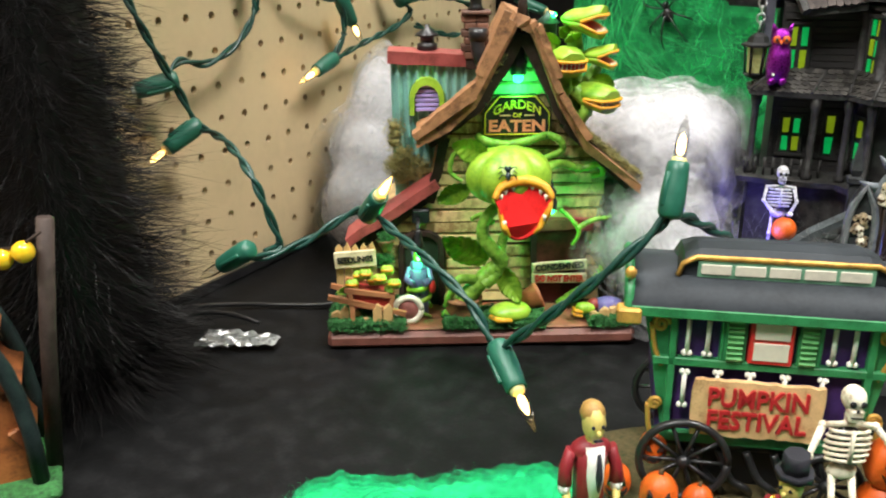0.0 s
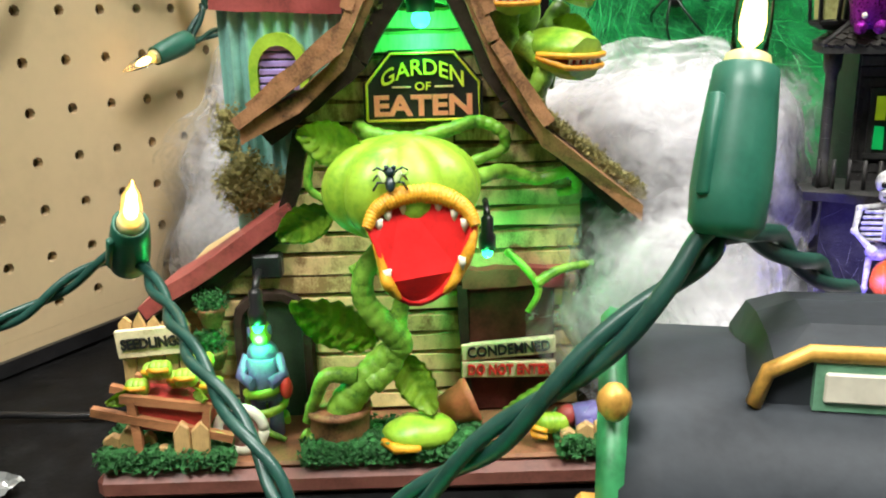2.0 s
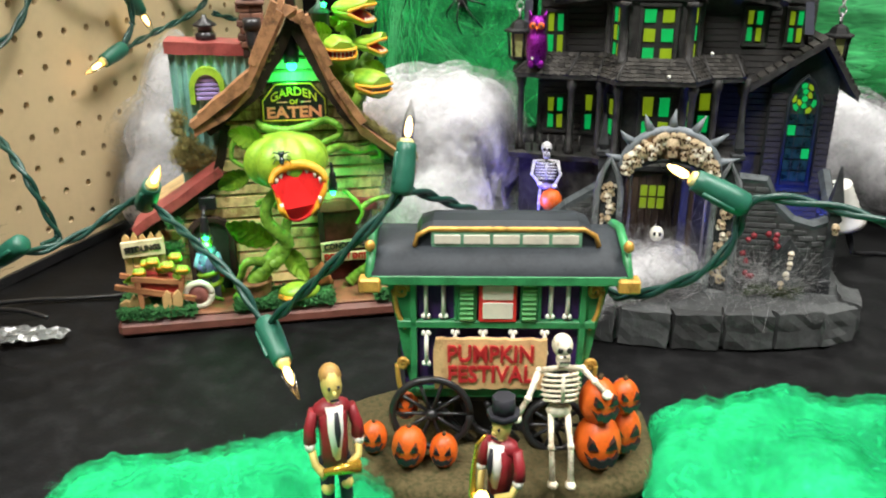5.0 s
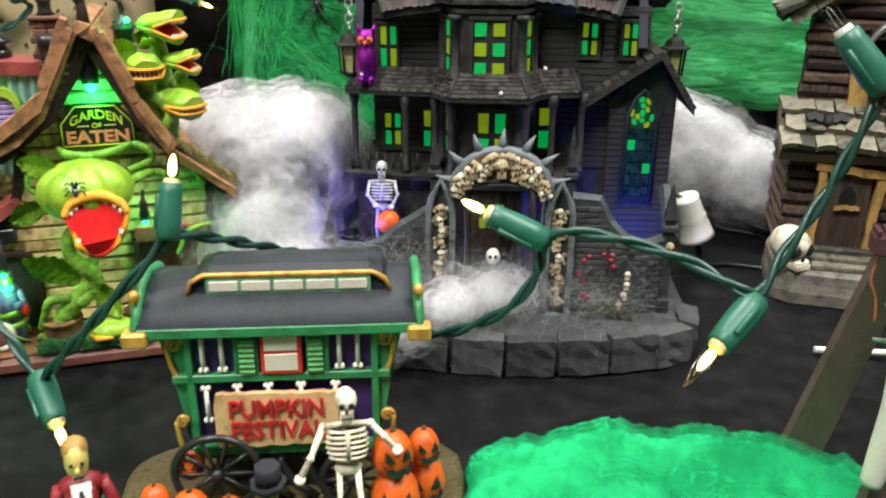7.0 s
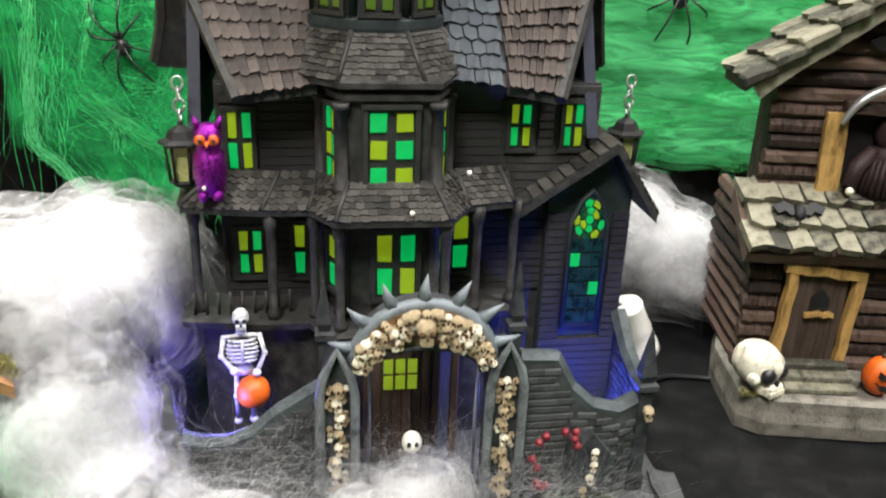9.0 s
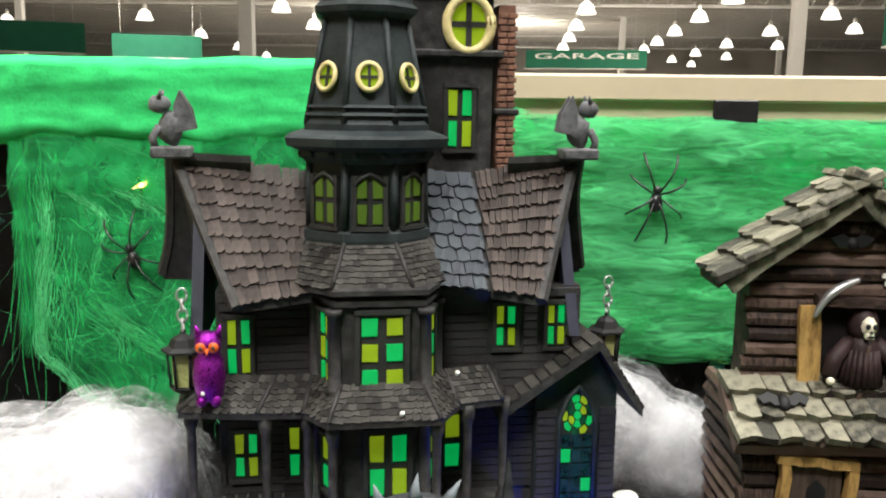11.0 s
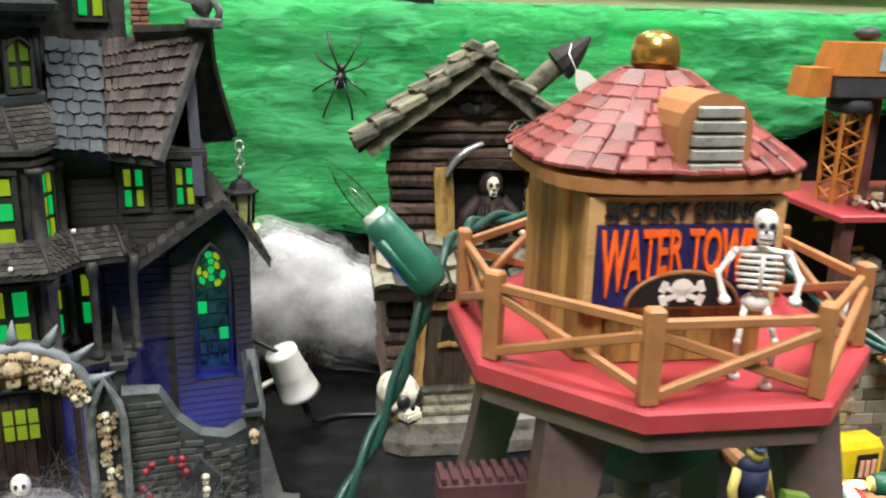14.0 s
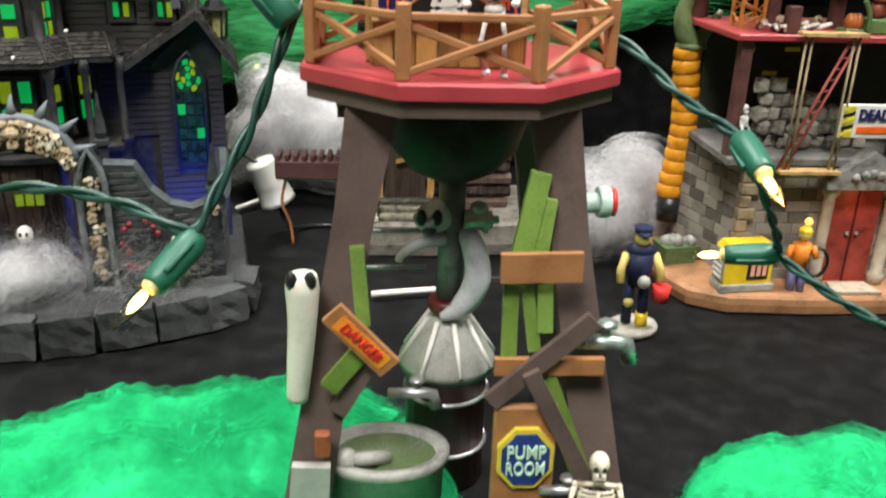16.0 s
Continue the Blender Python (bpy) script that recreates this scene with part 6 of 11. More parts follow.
def spike_post(x, y, z, w, tip):
    bm = BM()
    lathe(bm, [(w * 1.2, 0.02), (w * 1.2, 0.03), (w * 0.95, 0.032), (w * 0.95, z), (w * 1.5, z + 0.001), (w * 1.5, z + 0.004), (w * 0.8, z + 0.005), (w * 1.15, z + 0.009), (w * 0.9, z + 0.014), (0.0006, tip)], 4, Matrix.Translation((x, y, 0)), smooth=False, turn=math.pi / 4)
    return part("spike_post", bm, mat("post_grey", (0.034, 0.036, 0.038), 0.6, vary=0.6, scale=160, second=(0.012, 0.013, 0.014), bump=0.7), mansion, "grey post with a spear tip")


spike_post(-0.115, -0.01, 0.062, 0.0045, 0.091)
spike_post(0.115, -0.018, 0.08, 0.005, 0.113)
spike_post(-0.0425, -0.012, 0.112, 0.0042, 0.1415)
spike_post(0.0485, -0.010, 0.112, 0.0042, 0.147)


def skull_mesh(material, name="skull"):
    bm = BM()
    ball(bm, (0, 0, 0.35), 0.62, 8, squash=(0.9, 1.0, 0.95))
    box(bm, -0.34, 0.34, -0.55, 0.1, -0.55, 0.0, bevel=0.1)
    n_f = len(bm.faces)
    for sx in (-0.26, 0.26):
        ball(bm, (sx, -0.52, 0.22), 0.19, 6, squash=(1, 0.6, 1))
    ball(bm, (0, -0.58, -0.06), 0.11, 5, squash=(0.8, 0.6, 1))
    bm.faces.ensure_lookup_table()
    for f in bm.faces[n_f:]:
        f.material_index = 1
    me = mesh_of(bm, material, name)
    me.materials.append(mat("socket_brown", (0.09, 0.05, 0.025), 0.8))
    return me


skull_bits = [skull_mesh(bonedark), skull_mesh(bonedark), skull_mesh(bone)]


def put_skull(parent, at, s, rz=0, rx=0, ry=0):
    o = new("skull", random.choice(skull_bits))
    o.parent = parent
    o.matrix_local = pose(*at, rx, ry, rz) @ Matrix.Diagonal((s, s, s, 1))
    return o


def gothic_pillar(cx):
    framed = mat("pillar_grey", (0.12, 0.13, 0.135), 0.55, vary=0.5, scale=140, second=(0.03, 0.032, 0.034), bump=0.6)
    poly = [(cx - 0.0080, 0.021), (cx + 0.0080, 0.021), (cx + 0.0080, 0.092), (cx + 0.0062, 0.102), (cx, 0.115), (cx - 0.0062, 0.102), (cx - 0.0080, 0.092)]
    bm = BM()
    prism(bm, poly, -0.028, -0.014)
    p = part("gate_pillar", bm, mat("post_grey", (0.045, 0.050, 0.053)), mansion, "pointed gate pillar with a niche of skulls")
    bm = BM()
    tube(bm, [(x, -0.0300, z) for x, z in poly + poly[:1]], 0.0023, 6, smooth=False)
    part("pillar_frame", bm, framed, p)
    for k in range(9):
        put_skull(p, (cx + jitter(0.0012), -0.030, 0.031 + 0.0079 * k), random.uniform(0.0040, 0.0050), jitter(25), 0, jitter(20))
        put_skull(p, (cx + (0.0034 if k % 2 else -0.0034), -0.0285, 0.0345 + 0.0085 * min(k, 7)), 0.0032, jitter(40), jitter(30), jitter(60))
        put_skull(p, (cx + (-0.0032 if k % 2 else 0.0032), -0.0288, 0.0300 + 0.0085 * min(k, 7)), 0.0030, jitter(40), jitter(30), jitter(60))
    return p


gothic_pillar(-0.0375)
gothic_pillar(0.0415)
arch_in = [(0.002 + 0.0270 * math.cos(a), 0.1015 + 0.0135 * math.sin(a)) for a in [math.pi - math.pi * k / 14 for k in range(15)]]
arch_out = [(0.002 + 0.0320 * math.cos(a), 0.1055 + 0.0295 * math.sin(a)) for a in [math.pi - math.pi * k / 14 for k in range(15)]]
bm = BM()
for k in range(14):
    prism(bm, [arch_in[k], arch_in[k + 1], arch_out[k + 1], arch_out[k]], -0.028, -0.013)
bmesh.ops.remove_doubles(bm, verts=bm.verts[:], dist=0.00001)
backing = BM()
rings(backing, [[(*p[:1], y, p[1]) for p, y in ((arch_in[k], -0.0284), (arch_in[k], -0.0292), (arch_out[k], -0.0292), (arch_out[k], -0.0284))] for k in range(15)], smooth=False)
skull_arch = part("gate_arch", bm, mat("post_grey", (0.045, 0.050, 0.053)), mansion, "arched gate of bones crowned with spikes")
part("bone_bed", backing, mat("bone_bed", (0.16, 0.085, 0.035), 0.7, vary=0.6, scale=300, bump=1.0), skull_arch)
bm = BM()
tube(bm, [(x, -0.029, z) for x, z in arch_in], 0.0016, 7)
part("inner_rim", bm, mat("post_grey", (0.045, 0.050, 0.053)), skull_arch)
bm = BM()
tube(bm, [(x, -0.026, z) for x, z in arch_out], 0.0034, 7)
part("arch_rim", bm, mat("arch_blue_grey", (0.13, 0.15, 0.165), 0.5, vary=0.3, scale=120), skull_arch)
for k in range(1, 14, 2):
    a = math.pi - math.pi * k / 14
    d = Vector((math.cos(a), 0, math.sin(a) * 0.9))
    p = Vector((0.002 + 0.0330 * math.cos(a), -0.025, 0.107 + 0.0300 * math.sin(a)))
    bm = BM()
    tube(bm, [p, p + d * 0.006, p + d * 0.0125 + Vector((0.001, 0, 0.001))], [0.0036, 0.0022, 0.0003], 6)
    part("spike", bm, mat("arch_blue_grey", (0.13, 0.15, 0.165)), skull_arch)
random.seed(11)
put_skull(skull_arch, (0.002, -0.0325, 0.1235), 0.0086)
for k in range(170):
    a = math.pi * random.uniform(0.04, 0.96)
    u = random.uniform(0.15, 0.82)
    x = 0.002 + (0.0270 + 0.0050 * u) * math.cos(a)
    z = 0.1015 + 0.004 * u + (0.0135 + 0.0160 * u) * math.sin(a)
    if math.hypot(x - 0.002, z - 0.122) > 0.0075:
        put_skull(skull_arch, (x, -0.03 - random.uniform(0, 0.0015), z), random.uniform(0.0034, 0.0054), jitter(35), jitter(20), jitter(35))
for sx in (-0.022, 0.031):
    bm = BM()
    tube(bm, [(sx, -0.014, 0.1), (sx * 0.98, -0.013, 0.07), (sx, -0.012, 0.03)], 0.0009, 5)
    part("chain", bm, silverpaint, skull_arch)
# niche with a skull in the right wall, roses
niche = part("wall_niche", (lambda b: (prism(b, [(0.076, 0.023), (0.096, 0.023), (0.096, 0.052), (0.086, 0.064), (0.076, 0.052)], -0.031, -0.024), b)[1])(BM()), mat("post_grey", (0.045, 0.050, 0.053)), mansion)
for k in range(4):
    put_skull(niche, (0.086 + jitter(0.0022), -0.0305, 0.029 + 0.0075 * k), 0.0042, jitter(20), 0, jitter(15))
put_skull(mansion, (0.115, -0.026, 0.07), 0.0052)
for k in range(11):
    bm = BM()
    x, z = 0.066 + jitter(0.012), 0.032 + 0.036 * random.random()
    ball(bm, (x, -0.030 - random.uniform(0, 0.004), z), 0.0021, 8, rough=0.4, freq=500)
    part("rose", bm, mat("rose_red", (0.17, 0.010, 0.018), 0.5), mansion)
tuft(mansion, [(0.062 + 0.004 * k, -0.034 + jitter(0.004), 0.026 + jitter(0.003)) for k in range(9)], 0.0035, mat("dark_moss", (0.04, 0.055, 0.02), 0.85, scale=400, bump=1.0), "undergrowth", 3)

# lanterns on chains, gargoyles
lanternblack = mat("lantern_black", (0.010, 0.010, 0.010), 0.6, vary=0.3, spec=0.3)


def lantern(at):
    l_ = part("lantern", (lambda b: (lathe(b, [(0.0022, 0.0), (0.0062, 0.002), (0.0068, 0.0032), (0.0062, 0.0036)], 6, smooth=False), b)[1])(BM()), lanternblack, mansion, "black hanging lantern")
    l_.matrix_local = pose(*at) @ Matrix.Diagonal((1.15, 1.15, 1.15, 1))
    bm = BM()
    lathe(bm, [(0.0070, 0.0188), (0.0098, 0.0195), (0.0098, 0.0206), (0.0066, 0.0218), (0.0050, 0.0252), (0.0012, 0.0275), (0.0012, 0.029)], 6, smooth=False)
    part("lantern_cap", bm, lanternblack, l_)
    for k in range(6):
        bm = BM()
        tube(bm, [(0.006 * math.cos(k * math.tau / 6), 0.006 * math.sin(k * math.tau / 6), 0.003), (0.0072 * math.cos(k * math.tau / 6), 0.0072 * math.sin(k * math.tau / 6), 0.02)], 0.0008, 4)
        part("lantern_bar", bm, lanternblack, l_)
    bm = BM()
    lathe(bm, [(0.0048, 0.0038), (0.0058, 0.0192)], 6, smooth=False)
    part("lantern_glass", bm, mat("lantern_pane", (0.42, 0.42, 0.16), 0.3, vary=0.3), l_)
    for k in range(4):
        bm = BM()
        tube(bm, [((0.0022 * math.cos(q)) * (k % 2), (0.0022 * math.cos(q)) * (1 - k % 2), 0.031 + 0.0045 * k + 0.003 * math.sin(q)) for q in [i * math.tau / 10 for i in range(11)]], 0.0006, 4)
        part("chain_link", bm, silverpaint, l_)
    return l_


lantern((-0.108, 0.05, 0.166))
lantern((0.124, 0.072, 0.164))


def gargoyle(at, face):
    bm = BM()
    s = face
    ball(bm, (0, 0, 0.008), 0.0065, 8, squash=(0.8, 0.8, 1.1), rough=0.3)
    ball(bm, (0.004 * s, -0.001, 0.0175), 0.004, 8, squash=(1.2, 0.8, 0.9), rough=0.3)
    tube(bm, [(0.004 * s, -0.003, 0.02), (0.003 * s, -0.004, 0.0235)], [0.0012, 0.0003], 5)
    tube(bm, [(0.004 * s, 0.002, 0.02), (0.003 * s, 0.003, 0.0235)], [0.0012, 0.0003], 5)
    for y in (-0.003, 0.003):
        prism(bm, [(-0.002 * s, 0.006), (-0.01 * s, 0.008), (-0.0085 * s, 0.016), (-0.004 * s, 0.0235), (-0.0015 * s, 0.017)], y - 0.0008, y + 0.0008)
    tube(bm, [(0.004 * s, -0.003, 0.009), (0.007 * s, -0.003, 0.004), (0.006 * s, -0.003, 0.0)], 0.0018, 5)
    box(bm, -0.008, 0.008, -0.006, 0.006, -0.004, 0.0008, bevel=0.0008)
    g = part("gargoyle", bm, mat("gargoyle_grey", (0.11, 0.11, 0.115), 0.5, vary=0.6, scale=220, second=(0.04, 0.04, 0.04), bump=0.8), mansion, "grey winged gargoyle on the ridge end")
    g.matrix_local = pose(*at) @ Matrix.Diagonal((1.3, 1.3, 1.3, 1))


gargoyle((-0.116, 0.09, 0.289), -1)
gargoyle((0.108, 0.088, 0.289), 1)
for x, z in ((-0.0965, 0.172), (0.0, 0.164), (0.03, 0.178)):
    bm = BM()
    ball(bm, (x, 0.012 if x == 0 else 0.03, z), 0.0014, 6)
    part("snow_fleck", bm, paper, mansion)
lamp("annex_blue_light", "POINT", MANSION @ Vector((0.098, 0.026, 0.05)), 0.17, (0.06, 0.10, 1.0), 0.004)
lamp("yard_blue_light", "POINT", MANSION @ Vector((-0.094, 0.002, 0.070)), 0.075, (0.16, 0.12, 1.0), 0.004)

# owl and skeleton standing on the mansion
def owl():
    bm = BM()
    lathe(bm, [(0.004, 0), (0.0068, 0.002), (0.0082, 0.012), (0.0072, 0.021), (0.0055, 0.0235), (0.0068, 0.027), (0.0062, 0.032), (0.003, 0.035)], 12)
    for sx in (-1, 1):
        tube(bm, [(0.004 * sx, 0, 0.032), (0.0062 * sx, 0, 0.0385)], [0.0028, 0.0004], 6)
        ball(bm, (0.003 * sx, -0.0062, 0.0285), 0.0027, 8, mi=1, squash=(1, 0.4, 1))
        ball(bm, (0.003 * sx, -0.0072, 0.0285), 0.001, 6, mi=2)
        ball(bm, (0.0035 * sx, -0.005, 0.001), 0.003, 6)
    tube(bm, [(0, -0.006, 0.0275), (0, -0.0085, 0.0255)], [0.0014, 0.0003], 5, mi=1)
    o = part("owl_ornament", bm, [owlpurple, orange, black])
    o.matrix_world = MANSION @ pose(-0.094, 0.036, 0.1665)
    return tagged(o, "glittery purple owl ornament with orange eyes", "ornament")


owl()


def skeleton_figure(name, m, s, label, arms, legs, pot=None, bone_m=None, extra=()):
    """A toy skeleton as one plain mesh, s metres tall when standing."""
    bm = BM()
    k = s / 0.06
    P = lambda x, y, z: (x * k, y * k, z * k)
    ball(bm, P(0, 0, 0.0550), 0.0043 * k, 14, squash=(0.88, 1.05, 1.0))
    box(bm, -0.0023 * k, 0.0023 * k, -0.0046 * k, 0.0, 0.0484 * k, 0.0530 * k, bevel=0.0007 * k)
    for sx in (-1, 1):
        ball(bm, P(0.0016 * sx, -0.0041, 0.0547), 0.0012 * k, 6, mi=1, squash=(1, 0.6, 1))
    ball(bm, P(0, 0.0002, 0.0385), 0.0062 * k, 8, mi=1, squash=(0.88, 0.45, 1.05))
    ball(bm, P(0, -0.0047, 0.0528), 0.0006 * k, 5, mi=1)
    box(bm, -0.0019 * k, 0.0019 * k, -0.0049 * k, -0.0044 * k, 0.0502 * k, 0.0506 * k, mi=1)
    tube(bm, [P(0, 0.001, 0.026), P(0, 0.0015, 0.047)], 0.0012 * k, 6)
    tube(bm, [P(0, -0.0046, 0.034), P(0, -0.0046, 0.0455)], 0.0009 * k, 5)
    for j in range(6):
        z = 0.0335 + 0.0021 * j
        w = 0.0052 + 0.0018 * math.sin(math.pi * (j + 1) / 7)
        tube(bm, [P(w * math.cos(a), 0.0035 * math.sin(a) - 0.001, z - 0.001 * math.sin(a)) for a in [q * math.tau / 12 for q in range(13)]], 0.00068 * k, 4)
    tube(bm, [P(-0.0085, 0, 0.0452), P(0, -0.001, 0.0465), P(0.0085, 0, 0.0452)], 0.0011 * k, 5)
    ball(bm, P(0, 0, 0.0285), 0.0045 * k, 8, squash=(1.1, 0.7, 0.7))
    for pts in arms + legs:
        tube(bm, [P(*p) for p in pts], [0.0013 * k if i in (0, len(pts) - 1) else 0.0010 * k for i in range(len(pts))], 6)
        for p in pts:
            ball(bm, P(*p), 0.0015 * k, 6)
        ball(bm, P(*pts[-1]), 0.0021 * k, 7, squash=(1, 1.3, 0.8))
    for c, r, mi in extra:
        ball(bm, P(*c), r * k, 12, mi=mi, rough=0.05)
    o = part(name, bm, [bone_m or bone, black, orange])
    o.matrix_world = m
    return tagged(o, label, "figurine")


bluebone = mat("bone_cool", (0.52, 0.52, 0.54), 0.5, vary=0.5, scale=420, second=(0.16, 0.16, 0.17), bump=0.8)
skeleton_figure("skeleton_figurine", MANSION @ pose(-0.083, 0.022, 0.047, 0, 0, 5), 0.066, "toy skeleton holding an orange pumpkin in both arms",
                [[(-0.008, 0, 0.045), (-0.0095, -0.002, 0.037), (-0.004, -0.006, 0.031)], [(0.008, 0, 0.045), (0.010, -0.002, 0.037), (0.006, -0.007, 0.030)]],
                [[(-0.003, 0, 0.028), (-0.004, -0.002, 0.015), (-0.0035, 0, 0.001)], [(0.003, 0, 0.028), (0.004, -0.002, 0.015), (0.0035, 0, 0.001)]], bone_m=bluebone, extra=[((0.004, -0.007, 0.02), 0.0078, 2)])

# ================= the festival wagon =================
WAGON = pose(0.137, 0.301, 0, 0, 0, -12)
wagon = thing("festival_wagon", "green and purple toy caravan with bone shutters on an earth mound", "wagon", WAGON)
bm = BM()
loops = []
for z, g in ((0.0, 1.0), (0.006, 1.02), (0.0115, 1.0), (0.0145, 0.93), (0.0158, 0.6)):
    loops.append([(0.001 + 0.083 * g * math.copysign(abs(math.cos(a)) ** 0.6, math.cos(a)) * (1 + 0.03 * math.sin(5 * a)), 0.006 + 0.048 * g * math.copysign(abs(math.sin(a)) ** 0.6, math.sin(a)) * (1 + 0.04 * math.sin(3 * a + 1)), z + jitter(0.0008)) for a in [k * math.tau / 44 for k in range(44)]])
rings(bm, loops)
part("mound", bm, mat("mossy_earth", (0.088, 0.068, 0.030), 0.85, vary=0.5, scale=420, second=(0.03, 0.04, 0.012), bump=1.0, dist=0.0012), wagon, "rough brown and green earth mound")
# body: flaring outwards towards the roof
bm = BM()
rings(bm, [[(-0.047, -0.002, 0.036), (0.049, -0.002, 0.036), (0.049, 0.05, 0.036), (-0.047, 0.05, 0.036)], [(-0.0535, -0.004, 0.102), (0.0575, -0.004, 0.102), (0.0575, 0.055, 0.102), (-0.0535, 0.055, 0.102)]], smooth=False)
body = part("body", bm, purple, wagon, "dark purple panelled body")
def trim_bar(x0, x1, z0, z1, y=-0.0072, material=wagongreen, parent=None, name="trim_bar", d=0.004):
    bm = BM()
    box(bm, x0, x1, y, y + d, z0, z1, bevel=0.0005)
    return part(name, bm, material, parent or body)


trim_bar(-0.056, 0.06, 0.099, 0.1035)
trim_bar(-0.051, 0.055, 0.0725, 0.0765)
trim_bar(-0.049, 0.051, 0.034, 0.039)
for x0, x1, zz in ((-0.044, -0.0405, 0), (0.046, 0.0495, 0)):
    trim_bar(x0, x1, 0.036, 0.1)
trim_bar(-0.0125, -0.0085, 0.0765, 0.099)
trim_bar(-0.0205, -0.0185, 0.0765, 0.099)
trim_bar(0.0235, 0.0255, 0.0765, 0.099)
# sash window, louvred shutters
wd = part("window", (lambda b: (box(b, -0.0075, 0.0125, -0.0082, -0.003, 0.0765, 0.0995, bevel=0.0006), b)[1])(BM()), letterred, body, "red sash window with two cream panes")
for z0, z1 in ((0.0785, 0.087), (0.0885, 0.0975)):
    bm = BM()
    box(bm, -0.0055, 0.0105, -0.0087, -0.0075, z0, z1, bevel=0.0003)
    part("pane", bm, panewhite, wd)
for x0, x1 in ((-0.0185, -0.0095), (0.0145, 0.0235)):
    sh = part("shutter", (lambda b: (box(b, x0, x1, -0.0075, -0.003, 0.0765, 0.099, bevel=0.0004), b)[1])(BM()), wagongreen, body, "green louvred shutter")
    for k in range(8):
        bm = BM()
        box(bm, x0 + 0.001, x1 - 0.001, -0.0012, 0.0012, -0.0009, 0.0009, pose(0, -0.0079, 0.0785 + 0.0026 * k, 30, 0, 0))
        part("louvre_slat", bm, mat("slat_light_green", (0.10, 0.34, 0.11), 0.45), sh)


def bone_bar(x, z0, z1, y=-0.0062, r=0.0012):
    bm = BM()
    tube(bm, [(x, y, z0 + 0.001), (x, y - 0.0004, (z0 + z1) / 2), (x, y, z1 - 0.001)], r, 7)
    for z in (z0 + 0.0009, z1 - 0.0009):
        for sx in (-1, 1):
            ball(bm, (x + 0.0012 * sx, y, z), 0.0015, 7)
    return part("bone", bm, mat("white_bone", (0.80, 0.78, 0.70), 0.45, vary=0.1), body)


for x in (-0.0355, -0.0262, 0.0305, 0.0395):
    bone_bar(x, 0.078, 0.098)
bone_bar(-0.0355, 0.052, 0.0705)
for x in (-0.02, -0.005, 0.011, 0.028):
    bone_bar(x, 0.058, 0.0712)
# name board
poly = []
random.seed(3)
for k in range(40):
    u = k / 40
    if u < 0.4:
        poly.append((-0.031 + 0.06 * u / 0.4, 0.0415 + jitter(0.0006)))
    elif u < 0.5:
        poly.append((0.029 + jitter(0.0008), 0.0415 + 0.027 * (u - 0.4) / 0.1))
    elif u < 0.9:
        poly.append((0.029 - 0.06 * (u - 0.5) / 0.4, 0.0685 + jitter(0.0006)))
    else:
        poly.append((-0.031 + jitter(0.0008), 0.0685 - 0.027 * (u - 0.9) / 0.1))
nb = slab_poly(body, "name_board", poly, -0.0112, -0.0085, mat("sign_tan", (0.62, 0.40, 0.19), 0.55, vary=0.3, scale=140, second=(0.36, 0.2, 0.08)), "ragged tan name board with red letters")
deepred = mat("letter_deep_red", (0.40, 0.018, 0.02), 0.5, vary=0.2)
lettering("PUMPKIN", 0.0125, nb, deepred, (-0.001, -0.0118, 0.0607), 0.046, bold=0.02)
lettering("FESTIVAL", 0.0125, nb, deepred, (-0.001, -0.0118, 0.0495), 0.046, bold=0.02)
for sx, x in ((-1, -0.0485), (1, 0.0535)):
    for z, r in ((0.092, 0.0042), (0.052, 0.0032)):
        bm = BM()
        tube(bm, [(x + sx * 0.0 + r * (1 - k / 22) * math.cos(k * 0.55), -0.0055, z + r * (1 - k / 22) * math.sin(k * 0.55)) for k in range(20)], 0.0012, 6)
        tube(bm, spline([(x + sx * r, -0.0055, z), (x + sx * 0.002, -0.0055, z - 0.012), (x - sx * 0.002, -0.0055, z - 0.02)], 5), 0.0014, 6)
        part("scroll", bm, golden, body, "gilded scroll")
    bm = BM()
    prism(bm, [(x - sx * 0.005, 0.036), (x - sx * 0.004, 0.1), (x + sx * 0.009, 0.1), (x + sx * 0.003, 0.075), (x - sx * 0.0015, 0.05)], -0.004, 0.0)
    part("corner_bracket", bm, wagongreen, body)
# roof with raised lantern strip
bm = BM()
loops = []
for x in (-0.068, -0.06, 0.0, 0.062, 0.07):
    loops.append([(x, -0.0115, 0.1005), (x, -0.012, 0.1045), (x, 0.004, 0.1125), (x, 0.027, 0.1165), (x, 0.05, 0.1125), (x, 0.065, 0.1045), (x, 0.064, 0.1005)])
rings(bm, loops)
roof_w = part("roof", bm, roofgrey, wagon, "matt dark grey curved roof")
bm = BM()
box(bm, -0.068, 0.07, -0.0125, -0.0105, 0.0995, 0.1045, bevel=0.0006)
part("fascia", bm, wagongreen, roof_w)
for x in (-0.069, 0.071):
    bm = BM()
    tube(bm, [(x, -0.012, 0.101), (x, 0.003, 0.1128), (x, 0.027, 0.117), (x, 0.05, 0.1128), (x, 0.064, 0.101)], 0.0028, 6)
    part("gable_trim", bm, wagongreen, roof_w)
    bm = BM()
    box(bm, x - 0.006, x + 0.006, -0.0155, -0.006, 0.0965, 0.1035, bevel=0.001)
    part("corner_block", bm, golden, roof_w)
    bm = BM()
    ball(bm, (x, -0.003, 0.1165), 0.003, 8)
    part("knob", bm, golden, roof_w)
bm = BM()
loops = []
